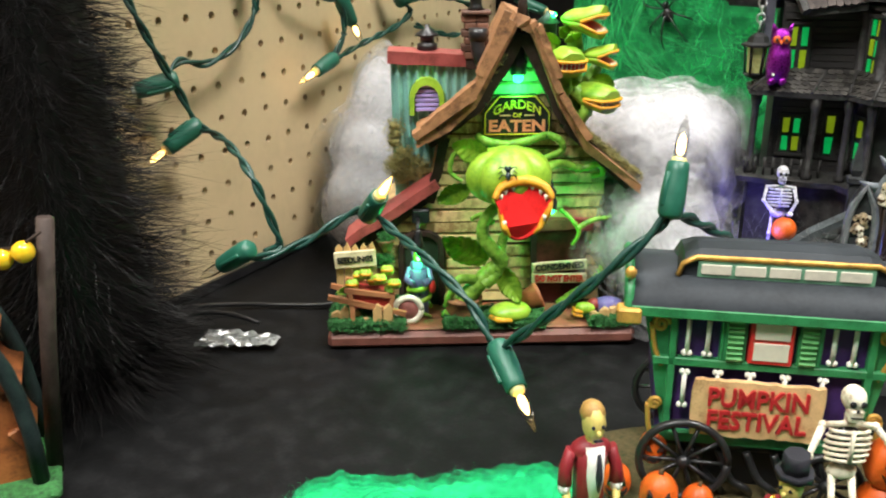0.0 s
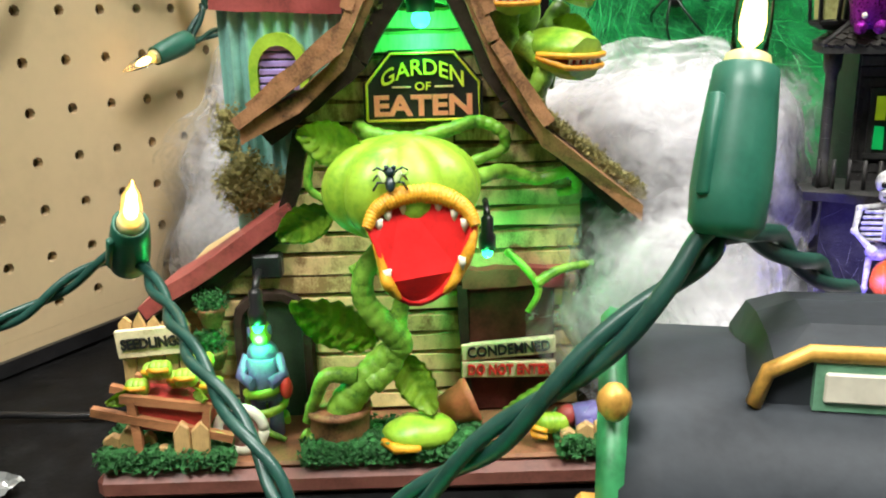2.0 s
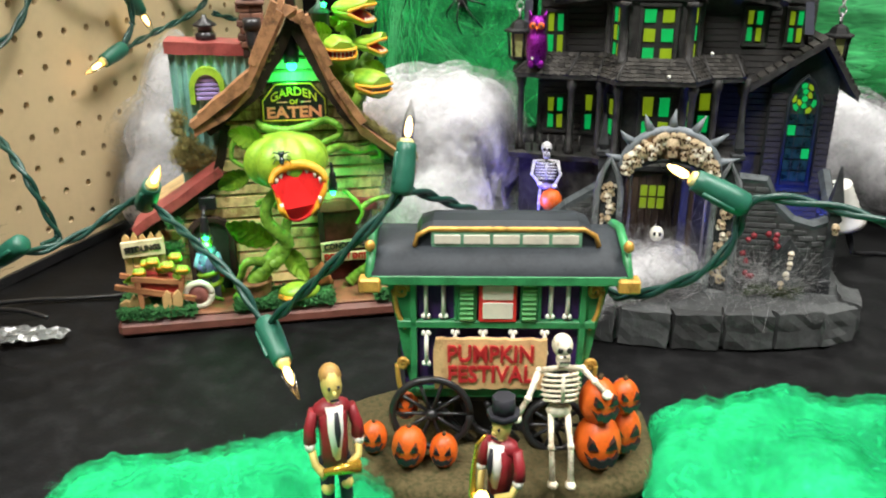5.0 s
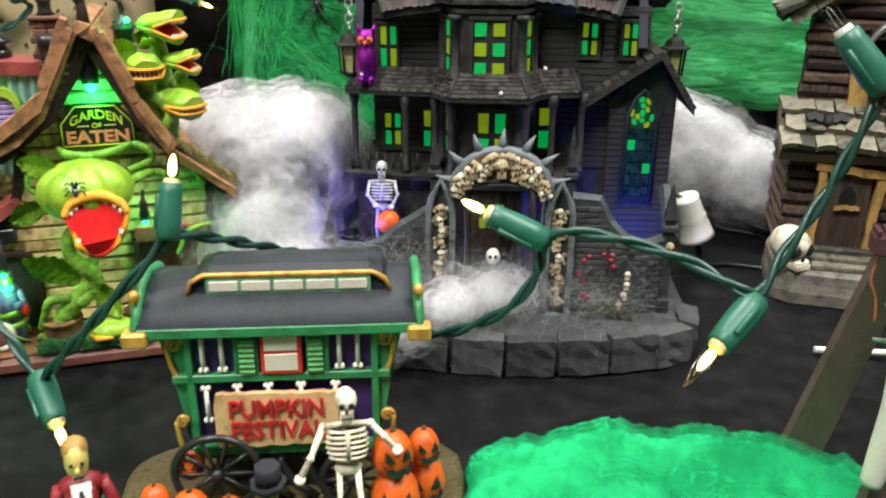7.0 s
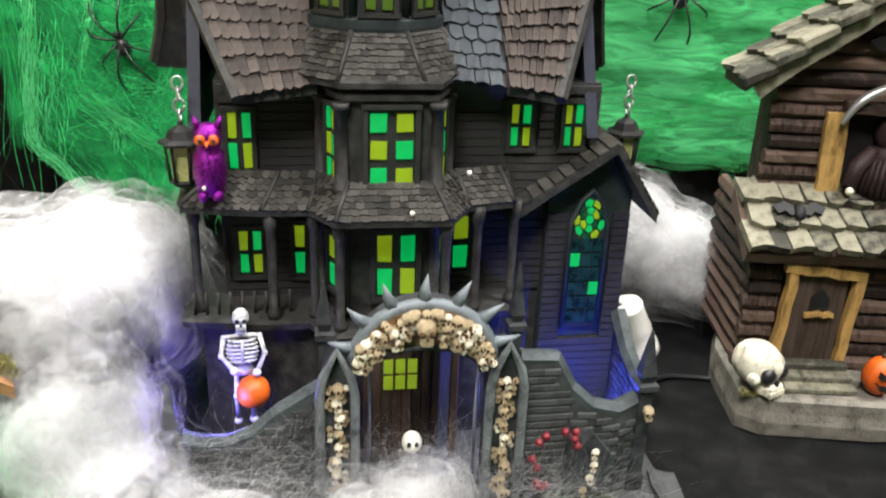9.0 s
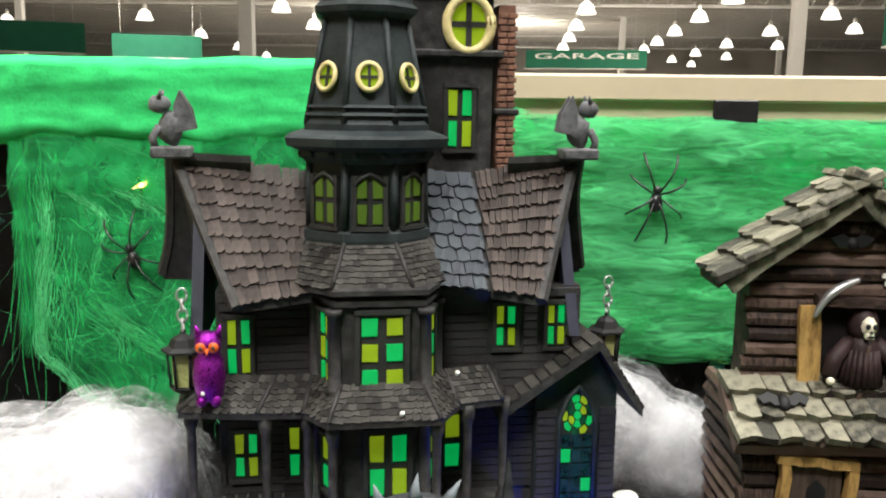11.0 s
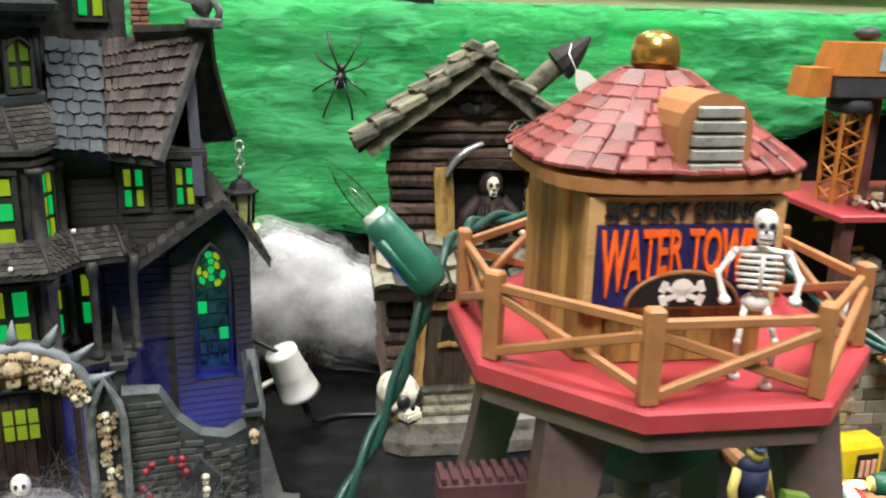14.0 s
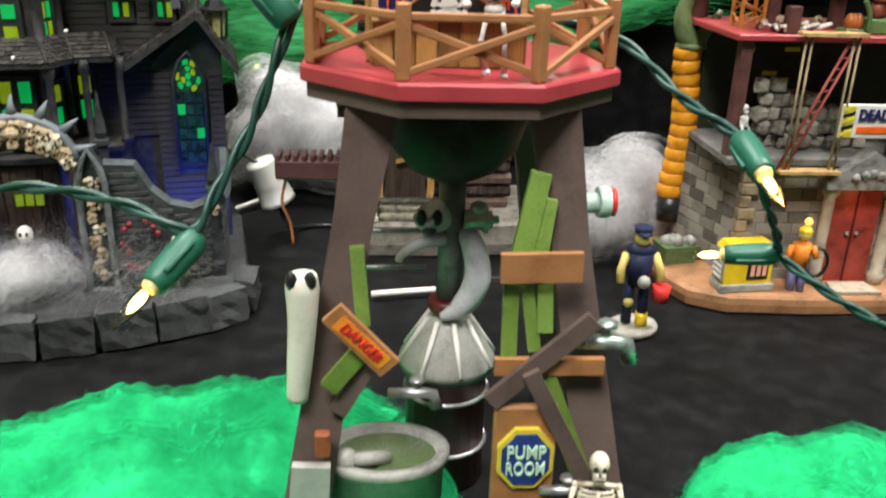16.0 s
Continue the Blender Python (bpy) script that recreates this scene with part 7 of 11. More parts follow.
for x, s in ((-0.045, 0.2), (-0.042, 0.75), (-0.035, 0.97), (0.0, 1.0), (0.046, 0.97), (0.053, 0.75), (0.056, 0.2)):
    loops.append([(x, 0.0085, 0.113), (x, 0.0085, 0.113 + 0.0085 * s), (x, 0.018, 0.113 + 0.0108 * s), (x, 0.032, 0.113 + 0.0108 * s), (x, 0.045, 0.113 + 0.0085 * s), (x, 0.045, 0.113)])
rings(bm, loops, smooth=False)
cl = part("clerestory", bm, roofgrey, roof_w, "raised roof strip with small panes")
bm = BM()
tube(bm, [(-0.0455, 0.007, 0.1135), (-0.0435, 0.007, 0.119), (-0.037, 0.007, 0.1222), (0.048, 0.007, 0.1222), (0.0545, 0.007, 0.119), (0.0565, 0.007, 0.1135)], 0.0014, 6)
part("gilt_moulding", bm, golden, cl)
bm = BM()
box(bm, -0.036, 0.047, 0.0066, 0.009, 0.1133, 0.1208)
strip = part("pane_frame", bm, mat("frame_mint", (0.16, 0.36, 0.22), 0.45), cl)
for k in range(5):
    bm = BM()
    box(bm, -0.0345 + 0.0163 * k, -0.0345 + 0.0163 * k + 0.0145, 0.0058, 0.0068, 0.1148, 0.1195, bevel=0.0003)
    part("pane", bm, panewhite, strip)
# wheels
def wheel(x, y, z, r):
    bm = BM()
    tube(bm, [(x + r * math.cos(k * math.tau / 28), y, z + r * math.sin(k * math.tau / 28)) for k in range(29)], 0.0019, 7)
    w = part("wheel", bm, black, wagon, "black spoked wheel")
    for k in range(10):
        a = k * math.tau / 10
        bm = BM()
        tube(bm, [(x, y, z), (x + r * math.cos(a), y, z + r * math.sin(a))], 0.001, 5)
        part("spoke", bm, black, w)
    bm = BM()
    ball(bm, (x, y - 0.001, z), 0.0032, 8)
    part("hub", bm, black, w)


for wy in (-0.012, 0.054):
    wheel(-0.031, wy, 0.0365, 0.0195)
    wheel(0.031, wy, 0.0305, 0.0145)
    bm = BM()
    tube(bm, [(-0.031, wy, 0.0365), (-0.031, wy + 0.02 * (1 if wy < 0 else -1), 0.0365)], 0.0022, 7)
    tube(bm, [(0.031, wy, 0.0305), (0.031, wy + 0.02 * (1 if wy < 0 else -1), 0.0305)], 0.0022, 7)
    part("axle", bm, black, wagon)
for x in (-0.018, -0.006, 0.006, 0.018):
    bm = BM()
    tube(bm, spline([(x - 0.009, -0.006, 0.040), (x - 0.003, -0.008, 0.027 + jitter(0.003)), (x + 0.004, -0.008, 0.022), (x + 0.007, -0.004, 0.016)], 5), 0.0019, 6)
    part("iron_stay", bm, black, wagon, "bent black iron stay")
bm = BM()
box(bm, -0.042, 0.043, 0.000, 0.046, 0.036, 0.0448, bevel=0.001)
box(bm, -0.020, 0.022, 0.004, 0.040, 0.0155, 0.0359, bevel=0.001)
part("chassis", bm, black, wagon)
# the caravan sits high and narrow on its wheels
body.matrix_local = pose(-0.001, 0, 0.009) @ Matrix.Diagonal((0.91, 1, 1, 1))
roof_w.matrix_local = pose(0.0005, -0.0022, 0.007) @ Matrix.Diagonal((0.87, 0.82, 1, 1))


def pumpkin(m, r, label="orange toy jack-o'-lantern with a carved grin", tall=1.22):
    p = thing("jack_o_lantern", label, "pumpkin", m, "toy pumpkins")
    bm = BM()
    loops = []
    for k in range(11):
        th = math.pi * k / 10
        loops.append([(r * math.sin(th) * (1 - 0.10 * abs(math.cos(ph * 4))) * math.cos(ph), r * math.sin(th) * (1 - 0.10 * abs(math.cos(ph * 4))) * math.sin(ph), r * tall * (1 - math.cos(th))) for ph in [i * math.tau / 24 for i in range(24)]])
    rings(bm, loops[::-1])
    part("shell", bm, orange, p)
    zc = r * tall
    for sx in (-1, 1):
        bm = BM()
        prism(bm, [(sx * 0.14 * r, zc + 0.18 * r), (sx * 0.58 * r, zc + 0.26 * r), (sx * 0.48 * r, zc + 0.66 * r), (sx * 0.3 * r, zc + 0.5 * r)], -0.98 * r, -0.6 * r)
        part("eye", bm, black, p)
    bm = BM()
    prism(bm, [(-0.66 * r, zc - 0.02 * r), (-0.4 * r, zc - 0.22 * r), (-0.25 * r, zc - 0.12 * r), (-0.1 * r, zc - 0.28 * r), (0.08 * r, zc - 0.28 * r), (0.25 * r, zc - 0.12 * r), (0.4 * r, zc - 0.22 * r), (0.66 * r, zc - 0.02 * r), (0.42 * r, zc - 0.55 * r), (0.24 * r, zc - 0.46 * r), (0.1 * r, zc - 0.62 * r), (-0.15 * r, zc - 0.62 * r), (-0.28 * r, zc - 0.48 * r), (-0.42 * r, zc - 0.52 * r)], -0.99 * r, -0.6 * r)
    part("grin", bm, black, p)
    bm = BM()
    tube(bm, [(0, 0, 2 * zc - 0.1 * r), (0.06 * r, 0, 2 * zc + 0.22 * r)], [0.16 * r, 0.1 * r], 6)
    part("stalk", bm, mud, p)
    return p


for x, y, z, r in ((-0.060, -0.014, 0.0148, 0.0074), (-0.0415, -0.025, 0.0148, 0.0092), (-0.0245, -0.025, 0.0148, 0.0075), (-0.044, -0.006, 0.030, 0.0068), (0.0505, -0.025, 0.0148, 0.0122), (0.0495, -0.025, 0.0405, 0.0100), (0.064, -0.012, 0.0148, 0.0110), (0.064, -0.014, 0.0390, 0.0078)):
    pumpkin(WAGON @ pose(x, y, z, 0, 0, jitter(20)), r)
skeleton_figure("skeleton_figurine", WAGON @ pose(0.030, -0.031, 0.0150, 0, 0, 6), 0.077, "toy skeleton seated against the wagon, arm on a pumpkin",
                [[(-0.008, 0, 0.045), (-0.0125, -0.004, 0.036), (-0.0165, -0.004, 0.028)], [(0.008, 0, 0.045), (0.0125, -0.001, 0.040), (0.0165, -0.004, 0.036)]],
                [[(-0.003, 0, 0.028), (-0.0035, -0.006, 0.016), (-0.003, -0.009, 0.002)], [(0.003, 0, 0.028), (0.0038, -0.006, 0.016), (0.0035, -0.010, 0.002)]])

# zombie musicians on the cloth
skin = mat("toy_skin_yellow", (0.58, 0.46, 0.13), 0.5, vary=0.2)
jacket = mat("toy_jacket_red", (0.22, 0.012, 0.018), 0.5, vary=0.25)
trouser = mat("toy_trouser_black", (0.02, 0.02, 0.025), 0.5)
hair = mat("toy_hair_sand", (0.35, 0.20, 0.05), 0.6)
brass = mat("toy_brass", (0.75, 0.45, 0.06), 0.25, metal=0.8)


def bandsman(m, h, label, hat=False, turn=1):
    k = h / 0.075
    S = lambda pts: [tuple(v * k for v in p) for p in pts]
    ps = [("t", 3, S([(-0.004, 0, 0.003), (-0.0045, -0.001, 0.018), (-0.004, 0, 0.034)]), [0.0032 * k, 0.0034 * k, 0.0042 * k]), ("t", 3, S([(0.005, 0, 0.003), (0.005, -0.001, 0.018), (0.004, 0, 0.034)]), [0.0032 * k, 0.0034 * k, 0.0042 * k]),
          ("b", 0, S([(-0.0045, -0.002, 0.021)])[0], 0.0035 * k), ("b", 0, S([(0.0052, -0.002, 0.022)])[0], 0.0033 * k),
          ("b", 3, S([(-0.004, -0.002, 0.003)])[0], 0.004 * k, (1, 1.4, 0.7)), ("b", 3, S([(0.005, -0.002, 0.003)])[0], 0.004 * k, (1, 1.4, 0.7)),
          ("t", 1, S([(0, 0, 0.032), (0, 0, 0.045), (0, 0, 0.056)]), [0.0072 * k, 0.0070 * k, 0.0078 * k]), ("b", 1, S([(0, 0, 0.0555)])[0], 0.0088 * k, (1.1, 0.65, 0.55)),
          ("t", 2, S([(0, -0.0052, 0.036), (0, -0.0062, 0.048), (0, -0.0050, 0.0585)]), [0.0022 * k, 0.0040 * k, 0.0044 * k]), ("t", 3, S([(0, -0.0106, 0.044), (0, -0.0108, 0.050), (0, -0.0094, 0.0585)]), [0.0006 * k, 0.0016 * k, 0.0009 * k]), ("b", 3, S([(-0.0022, -0.0068, 0.0675)])[0], 0.0008 * k), ("b", 3, S([(0.0022, -0.0068, 0.0675)])[0], 0.0008 * k), ("b", 0, S([(0, -0.0078, 0.0655)])[0], 0.0012 * k), ("t", 3, S([(-0.002, -0.0072, 0.0625), (0.002, -0.0072, 0.0625)]), 0.0005 * k),
          ("t", 1, S([(-0.0088, 0, 0.056), (-0.0115, 0, 0.048), (-0.0118, -0.001, 0.0425)]), [0.0027 * k, 0.0029 * k, 0.0034 * k]), ("t", 2, S([(-0.0118, -0.001, 0.0428), (-0.0119, -0.0015, 0.0395)]), [0.0030 * k, 0.0026 * k]), ("t", 0, S([(-0.0118, -0.001, 0.042), (-0.0105, -0.004, 0.034), (-0.007, -0.010, 0.0315)]), [0.0021 * k, 0.0019 * k, 0.0022 * k]),
          ("t", 1, S([(0.0088, 0, 0.056), (0.0116, -0.001, 0.048), (0.0118, -0.002, 0.0425)]), [0.0027 * k, 0.0029 * k, 0.0034 * k]), ("t", 2, S([(0.0118, -0.002, 0.0428), (0.0117, -0.003, 0.0395)]), [0.0030 * k, 0.0026 * k]), ("t", 0, S([(0.0117, -0.002, 0.042), (0.0105, -0.006, 0.036), (0.004, -0.011, 0.034)]), [0.0021 * k, 0.0019 * k, 0.0022 * k]),
          ("t", 0, S([(0, 0, 0.056), (0, -0.001, 0.063)]), 0.0030 * k), ("b", 0, S([(0, -0.0015, 0.0665)])[0], 0.0060 * k, (0.85, 0.95, 1.15)), ("b", 4, S([(0, 0.0005, 0.0698)])[0], 0.0058 * k, (0.96, 1, 0.8))]
    if hat:
        ps += [("t", 3, S([(0, 0, 0.071), (0, 0, 0.0735)]), 0.0085 * k), ("t", 3, S([(0, 0, 0.073), (0, 0, 0.081)]), [0.0062 * k, 0.0058 * k])]
        ps += [("t", 5, S([(-0.002, -0.012, 0.066), (-0.006, -0.0135, 0.06), (-0.008, -0.014, 0.045), (-0.007, -0.015, 0.034), (-0.002, -0.016, 0.031), (0.001, -0.018, 0.037)]), [0.0008 * k, 0.001 * k, 0.0014 * k, 0.0022 * k, 0.0028 * k, 0.0042 * k])]
    else:
        ps += [("t", 5, S([(-0.008, -0.011, 0.034), (0.01, -0.012, 0.0345)]), [0.0015 * k, 0.003 * k])]
    ob = figure("zombie_musician_figurine", label, m, ps, [skin, jacket, paper, trouser, hair, brass])
    return ob


bandsman(pose(0.0535, 0.258, 0.006, 0, 0, 8) @ Matrix.Diagonal((0.80, 0.9, 1, 1)), 0.085, "toy zombie musician in a torn red jacket")
bandsman(pose(0.1235, 0.231, 0.006, 0, 0, -50) @ Matrix.Diagonal((0.88, 0.92, 1, 1)), 0.071, "toy zombie in red jacket and top hat playing saxophone", True)
for x, y in ((0.0535, 0.260), (0.1235, 0.233)):
    bm = BM()
    lathe(bm, [(0.014, 0.0), (0.0145, 0.003), (0.013, 0.006)], 18, pose(x, y, 0) @ Matrix.Diagonal((1.15, 0.9, 1, 1)))
    single("figurine_stand", bm, mud, Matrix(), "flat round brown stand under a toy musician", "stand")

# ================= the log shack =================
SHACK = pose(0.582, 0.453, 0, 0, 0, -30)
shack = thing("log_shack", "weathered two-storey log shack with mossy shake roofs", "village house", SHACK)
random.seed(21)
bm = BM()
t = bmesh.new()
outline = [(-0.052, -0.022), (-0.038, -0.031), (0.03, -0.034), (0.09, -0.03), (0.11, 0.0), (0.108, 0.075), (-0.04, 0.075), (-0.052, 0.036)]
rings(bm, [[(x * g, y * g + (1 - g) * 0.03, z) for x, y in outline] for z, g in ((0.0, 1.0), (0.009, 1.01), (0.016, 0.99), (0.024, 0.985), (0.026, 0.94))], smooth=False)
part("base", bm, mat("shack_stone", (0.16, 0.145, 0.12), 0.7, vary=0.5, scale=90, second=(0.05, 0.045, 0.035), bump=0.9, dist=0.0015), shack, "rough grey-brown ground slab")
low_poly = [(-0.043, 0.024), (0.078, 0.024), (0.078, 0.13), (-0.043, 0.13)]
bm = BM()
prism(bm, low_poly, 0.013, 0.062)
lower = part("lower_wall", bm, logm, shack, "stacked dark log wall")
up_poly = [(-0.04, 0.125), (0.076, 0.125), (0.076, 0.212), (0.016, 0.264), (-0.04, 0.212)]
bm = BM()
prism(bm, up_poly, 0.035, 0.066)
upper = part("upper_wall", bm, logm, shack, "stacked dark log gable wall")


def log_mesh():
    bm = BM()
    n = 6
    loops = []
    for i in range(n + 1):
        x = -0.5 + i / n
        loops.append([(x, math.cos(a) * (0.0048 + jitter(0.0007)), math.sin(a) * (0.0052 + jitter(0.0007))) for a in [k * math.tau / 7 for k in range(7)]])
    rings(bm, loops, smooth=False)
    return mesh_of(bm, logm, "log")


logs = [log_mesh() for _ in range(4)]


def lay_logs(parent, poly, y, z0, z1, pitch, holes=(), inset=0.004):
    z = z0
    while z < z1:
        sp = span_at(poly, z)
        if sp:
            spans = [(sp[0] - inset + jitter(0.002), sp[1] + inset + jitter(0.002))]
            for a, b, c, d in holes:
                if c - 0.003 < z < d + 0.003:
                    spans = [s for q in spans for s in ((q[0], min(q[1], a)), (max(q[0], b), q[1])) if s[1] - s[0] > 0.004]
            for a, b in spans:
                o = new("log", random.choice(logs))
                o.parent = parent
                o.matrix_local = pose((a + b) / 2, y, z, jitter(20), jitter(0.8), 0) @ Matrix.Diagonal((b - a, 1, pitch / 0.0104, 1))
        z += pitch


lay_logs(lower, low_poly, 0.012, 0.03, 0.128, 0.0104, ((-0.027, 0.018, 0.02, 0.1),))
lay_logs(upper, up_poly, 0.034, 0.132, 0.255, 0.0098, ((0.001, 0.054, 0.14, 0.194),))
for x in (-0.043, 0.078):
    for k in range(10):
        o = new("log", random.choice(logs))
        o.parent = lower
        o.matrix_local = pose(x, 0.056, 0.03 + 0.0104 * k, 0, 0, 90) @ Matrix.Diagonal((0.09, 1, 1, 1))
# door
dr = part("door", (lambda b: (box(b, -0.0215, 0.0125, 0.0035, 0.012, 0.026, 0.094), b)[1])(BM()), mat("door_mud", (0.06, 0.042, 0.032), 0.6, vary=0.5, scale=120, stretch=(3, 1, 0.3), bump=0.6), shack, "crooked plank door with a barred hole")
bm = BM()
prism(bm, [(-0.009, 0.071), (0.003, 0.071), (0.003, 0.08), (-0.003, 0.086), (-0.009, 0.08)], 0.0028, 0.0045)
part("peephole", bm, black, dr)
beam(dr, (-0.012, 0.001, 0.069), (0.006, 0.001, 0.0695), 0.003, 0.003, barewood, "sill")
for a, b in (((-0.0255, 0.002, 0.022), (-0.0235, 0.002, 0.1)), ((0.0155, 0.002, 0.022), (0.0175, 0.002, 0.096)), ((-0.0295, 0.001, 0.1015), (0.0205, 0.001, 0.0965))):
    beam(dr, a, b, 0.006, 0.006, barewood, "door_post")
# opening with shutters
# flat black panel: the unlit inside of the window is put into its colour
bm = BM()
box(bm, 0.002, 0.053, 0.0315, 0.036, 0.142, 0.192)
opening = part("window_recess", bm, mat("inside_shade_black", (0.008, 0.006, 0.006), 0.8), shack, "black panel standing for the unlit inside of the window")
for a, b, w in (((-0.005, 0.026, 0.14), (-0.007, 0.026, 0.192), 0.0135), ((0.0605, 0.026, 0.14), (0.064, 0.026, 0.19), 0.0145)):
    beam(opening, a, b, w, 0.004, barewood, "shutter", "bare wood shutter")
beam(opening, (-0.004, 0.024, 0.1955), (0.06, 0.024, 0.194), 0.006, 0.008, logm, "lintel")
beam(opening, (-0.004, 0.022, 0.138), (0.062, 0.022, 0.139), 0.006, 0.012, logm, "sill")


# roofs: rows of thick shakes
def shake_roof(parent, a, b, y0, y1, cols, rows_, sgn, name, thick=0.0045):
    bm = BM()
    A, Bv = Vector((a[0], 0, a[1])), Vector((b[0], 0, b[1]))
    prism(bm, [a, b, (b[0], b[1] - 0.006), (a[0], a[1] - 0.006)], y0 + 0.003, y1)
    r = part(name, bm, logm, parent, "roof of thick mossy wooden shakes")
    c = ((a[0], y0, a[1]), (a[0], y1, a[1]), (b[0], y1, b[1]), (b[0], y0, b[1]))
    if sgn > 0:
        c = (c[1], c[0], c[3], c[2])
    c = (c[1], c[0], c[3], c[2])
    shingle_slope(r, c, rows_, cols, shakes, 0.0015, "shake", thick)
    return r


shake_roof(shack, (-0.066, 0.209), (0.016, 0.272), 0.018, 0.064, 3, 6, -1, "roof")
shake_roof(shack, (0.094, 0.207), (0.016, 0.272), 0.018, 0.064, 3, 6, 1, "roof")
for a, b in (((-0.06, 0.02, 0.204), (0.016, 0.02, 0.262)), ((0.016, 0.02, 0.262), (0.09, 0.02, 0.202))):
    beam(shack, a, b, 0.008, 0.006, shakes, "bargeboard")
for k in range(6):
    u = k / 5.5
    for sgn in (-1, 1):
        bm = BM()
        x0 = 0.016 + sgn * (0.084 if sgn < 0 else 0.08) * (1 - u)
        z0 = 0.2075 + 0.064 * u
        t = bmesh.new()
        bmesh.ops.create_cube(t, size=1)
        for v in t.verts:
            v.co = Vector((v.co.x * 0.021 * (1 + jitter(0.12)), v.co.y * 0.012 * (1 + jitter(0.1)), v.co.z * 0.0065 * (1 + jitter(0.2))))
        bmesh.ops.bevel(t, geom=t.edges[:], offset=0.0012, segments=1, affect="EDGES")
        join(bm, t)
        o = part("edge_shake", bm, shakes, shack)
        o.matrix_local = pose(x0 - sgn * 0.007, 0.017, z0 + 0.007, jitter(6), sgn * 26 + jitter(5), 0)
pr = part("porch_roof", (lambda b: (rings(b, [[(-0.058, -0.008, 0.112), (0.094, -0.008, 0.112), (0.094, 0.035, 0.142), (-0.058, 0.035, 0.142)], [(-0.058, -0.004, 0.105), (0.094, -0.004, 0.105), (0.094, 0.035, 0.13), (-0.058, 0.035, 0.13)]], smooth=False), b)[1])(BM()), logm, shack, "porch roof of chunky olive shakes")
shingle_slope(pr, ((-0.059, -0.01, 0.113), (0.095, -0.01, 0.113), (0.094, 0.034, 0.143), (-0.058, 0.034, 0.143)), 3, 11, shakes, 0.002, "shake", 0.0065)
# bent stovepipe with hood
bm = BM()
tube(bm, [(0.052, 0.045, 0.235), (0.060, 0.043, 0.248), (0.070, 0.04, 0.258), (0.080, 0.038, 0.267)], 0.0075, 10)
part("stovepipe", bm, shakes, shack)
bm = BM()
tube(bm, [(0.0765, 0.039, 0.2625), (0.0800, 0.0385, 0.2655), (0.0905, 0.037, 0.2755), (0.098, 0.036, 0.283)], [0.0125, 0.0120, 0.0065, 0.0012], 10, smooth=False)
hood_m = mat("hood_slate", (0.025, 0.023, 0.022), 0.5, vary=0.4, scale=110)
part("pipe_hood", bm, hood_m, shack, "slate grey pointed pipe hood")
# carved word, cobweb, scythe, bat, reaper
for k in range(3):
    bm = BM()
    box(bm, -0.012 + 0.002 * k, 0.012 - 0.001 * k, -0.0008, 0.0008, -0.0016, 0.0016)
    o = part("painted_bar", bm, paper, shack, "illegible pale painted words")
    o.matrix_local = pose(0.05, 0.0285, 0.2105 - 0.0048 * k, 0, 4, 0)
bm = BM()
for k in range(5):
    a = math.pi * (0.1 + 0.8 * k / 4)
    tube(bm, [(0.05, 0.0285, 0.215), (0.05 + 0.011 * math.cos(a), 0.0285, 0.215 + 0.012 * math.sin(a))], 0.0004, 4)
for r in (0.004, 0.007, 0.0105):
    tube(bm, [(0.05 + r * math.cos(q), 0.0285, 0.215 + r * math.sin(q)) for q in [math.pi * (0.1 + 0.8 * i / 8) for i in range(9)]], 0.0005, 4)
part("painted_web", bm, paper, shack)
bm = BM()
pts = spline([(-0.006, 0.02, 0.186), (0.0, 0.02, 0.197), (0.009, 0.02, 0.205), (0.02, 0.02, 0.21)], 5)
tube(bm, pts, [0.0012 + 0.0024 * (i / len(pts)) * (1 - i / len(pts)) * 3 for i in range(len(pts))], 5)
part("scythe_blade", bm, silverpaint, shack, "silver scythe blade")
beam(shack, (0.021, 0.016, 0.11), (0.0285, 0.018, 0.168), 0.0028, 0.003, logm, "scythe_shaft")
bm = BM()
ball(bm, (0, 0, 0), 0.006, 8, squash=(0.7, 0.5, 1))
for sx in (-1, 1):
    prism(bm, [(0.001 * sx, 0.002), (0.009 * sx, 0.007), (0.016 * sx, 0.003), (0.013 * sx, -0.002), (0.009 * sx, 0.0), (0.006 * sx, -0.003), (0.002 * sx, -0.002)], -0.001, 0.001)
bat = part("bat", bm, lanternblack, shack, "small black bat on the porch roof")
bat.matrix_local = pose(-0.026, 0.006, 0.135, -50, 0, 0)
bat2 = part("bat", (lambda b: (ball(b, (0, 0, 0), 0.004, 8), prism(b, [(-0.014, 0.003), (-0.006, 0.006), (0, 0.001), (0.006, 0.006), (0.014, 0.003), (0.008, -0.002), (0, -0.003), (-0.008, -0.002)], -0.001, 0.001), b)[2])(BM()), lanternblack, shack)
bat2.matrix_local = pose(0.016, 0.026, 0.232)
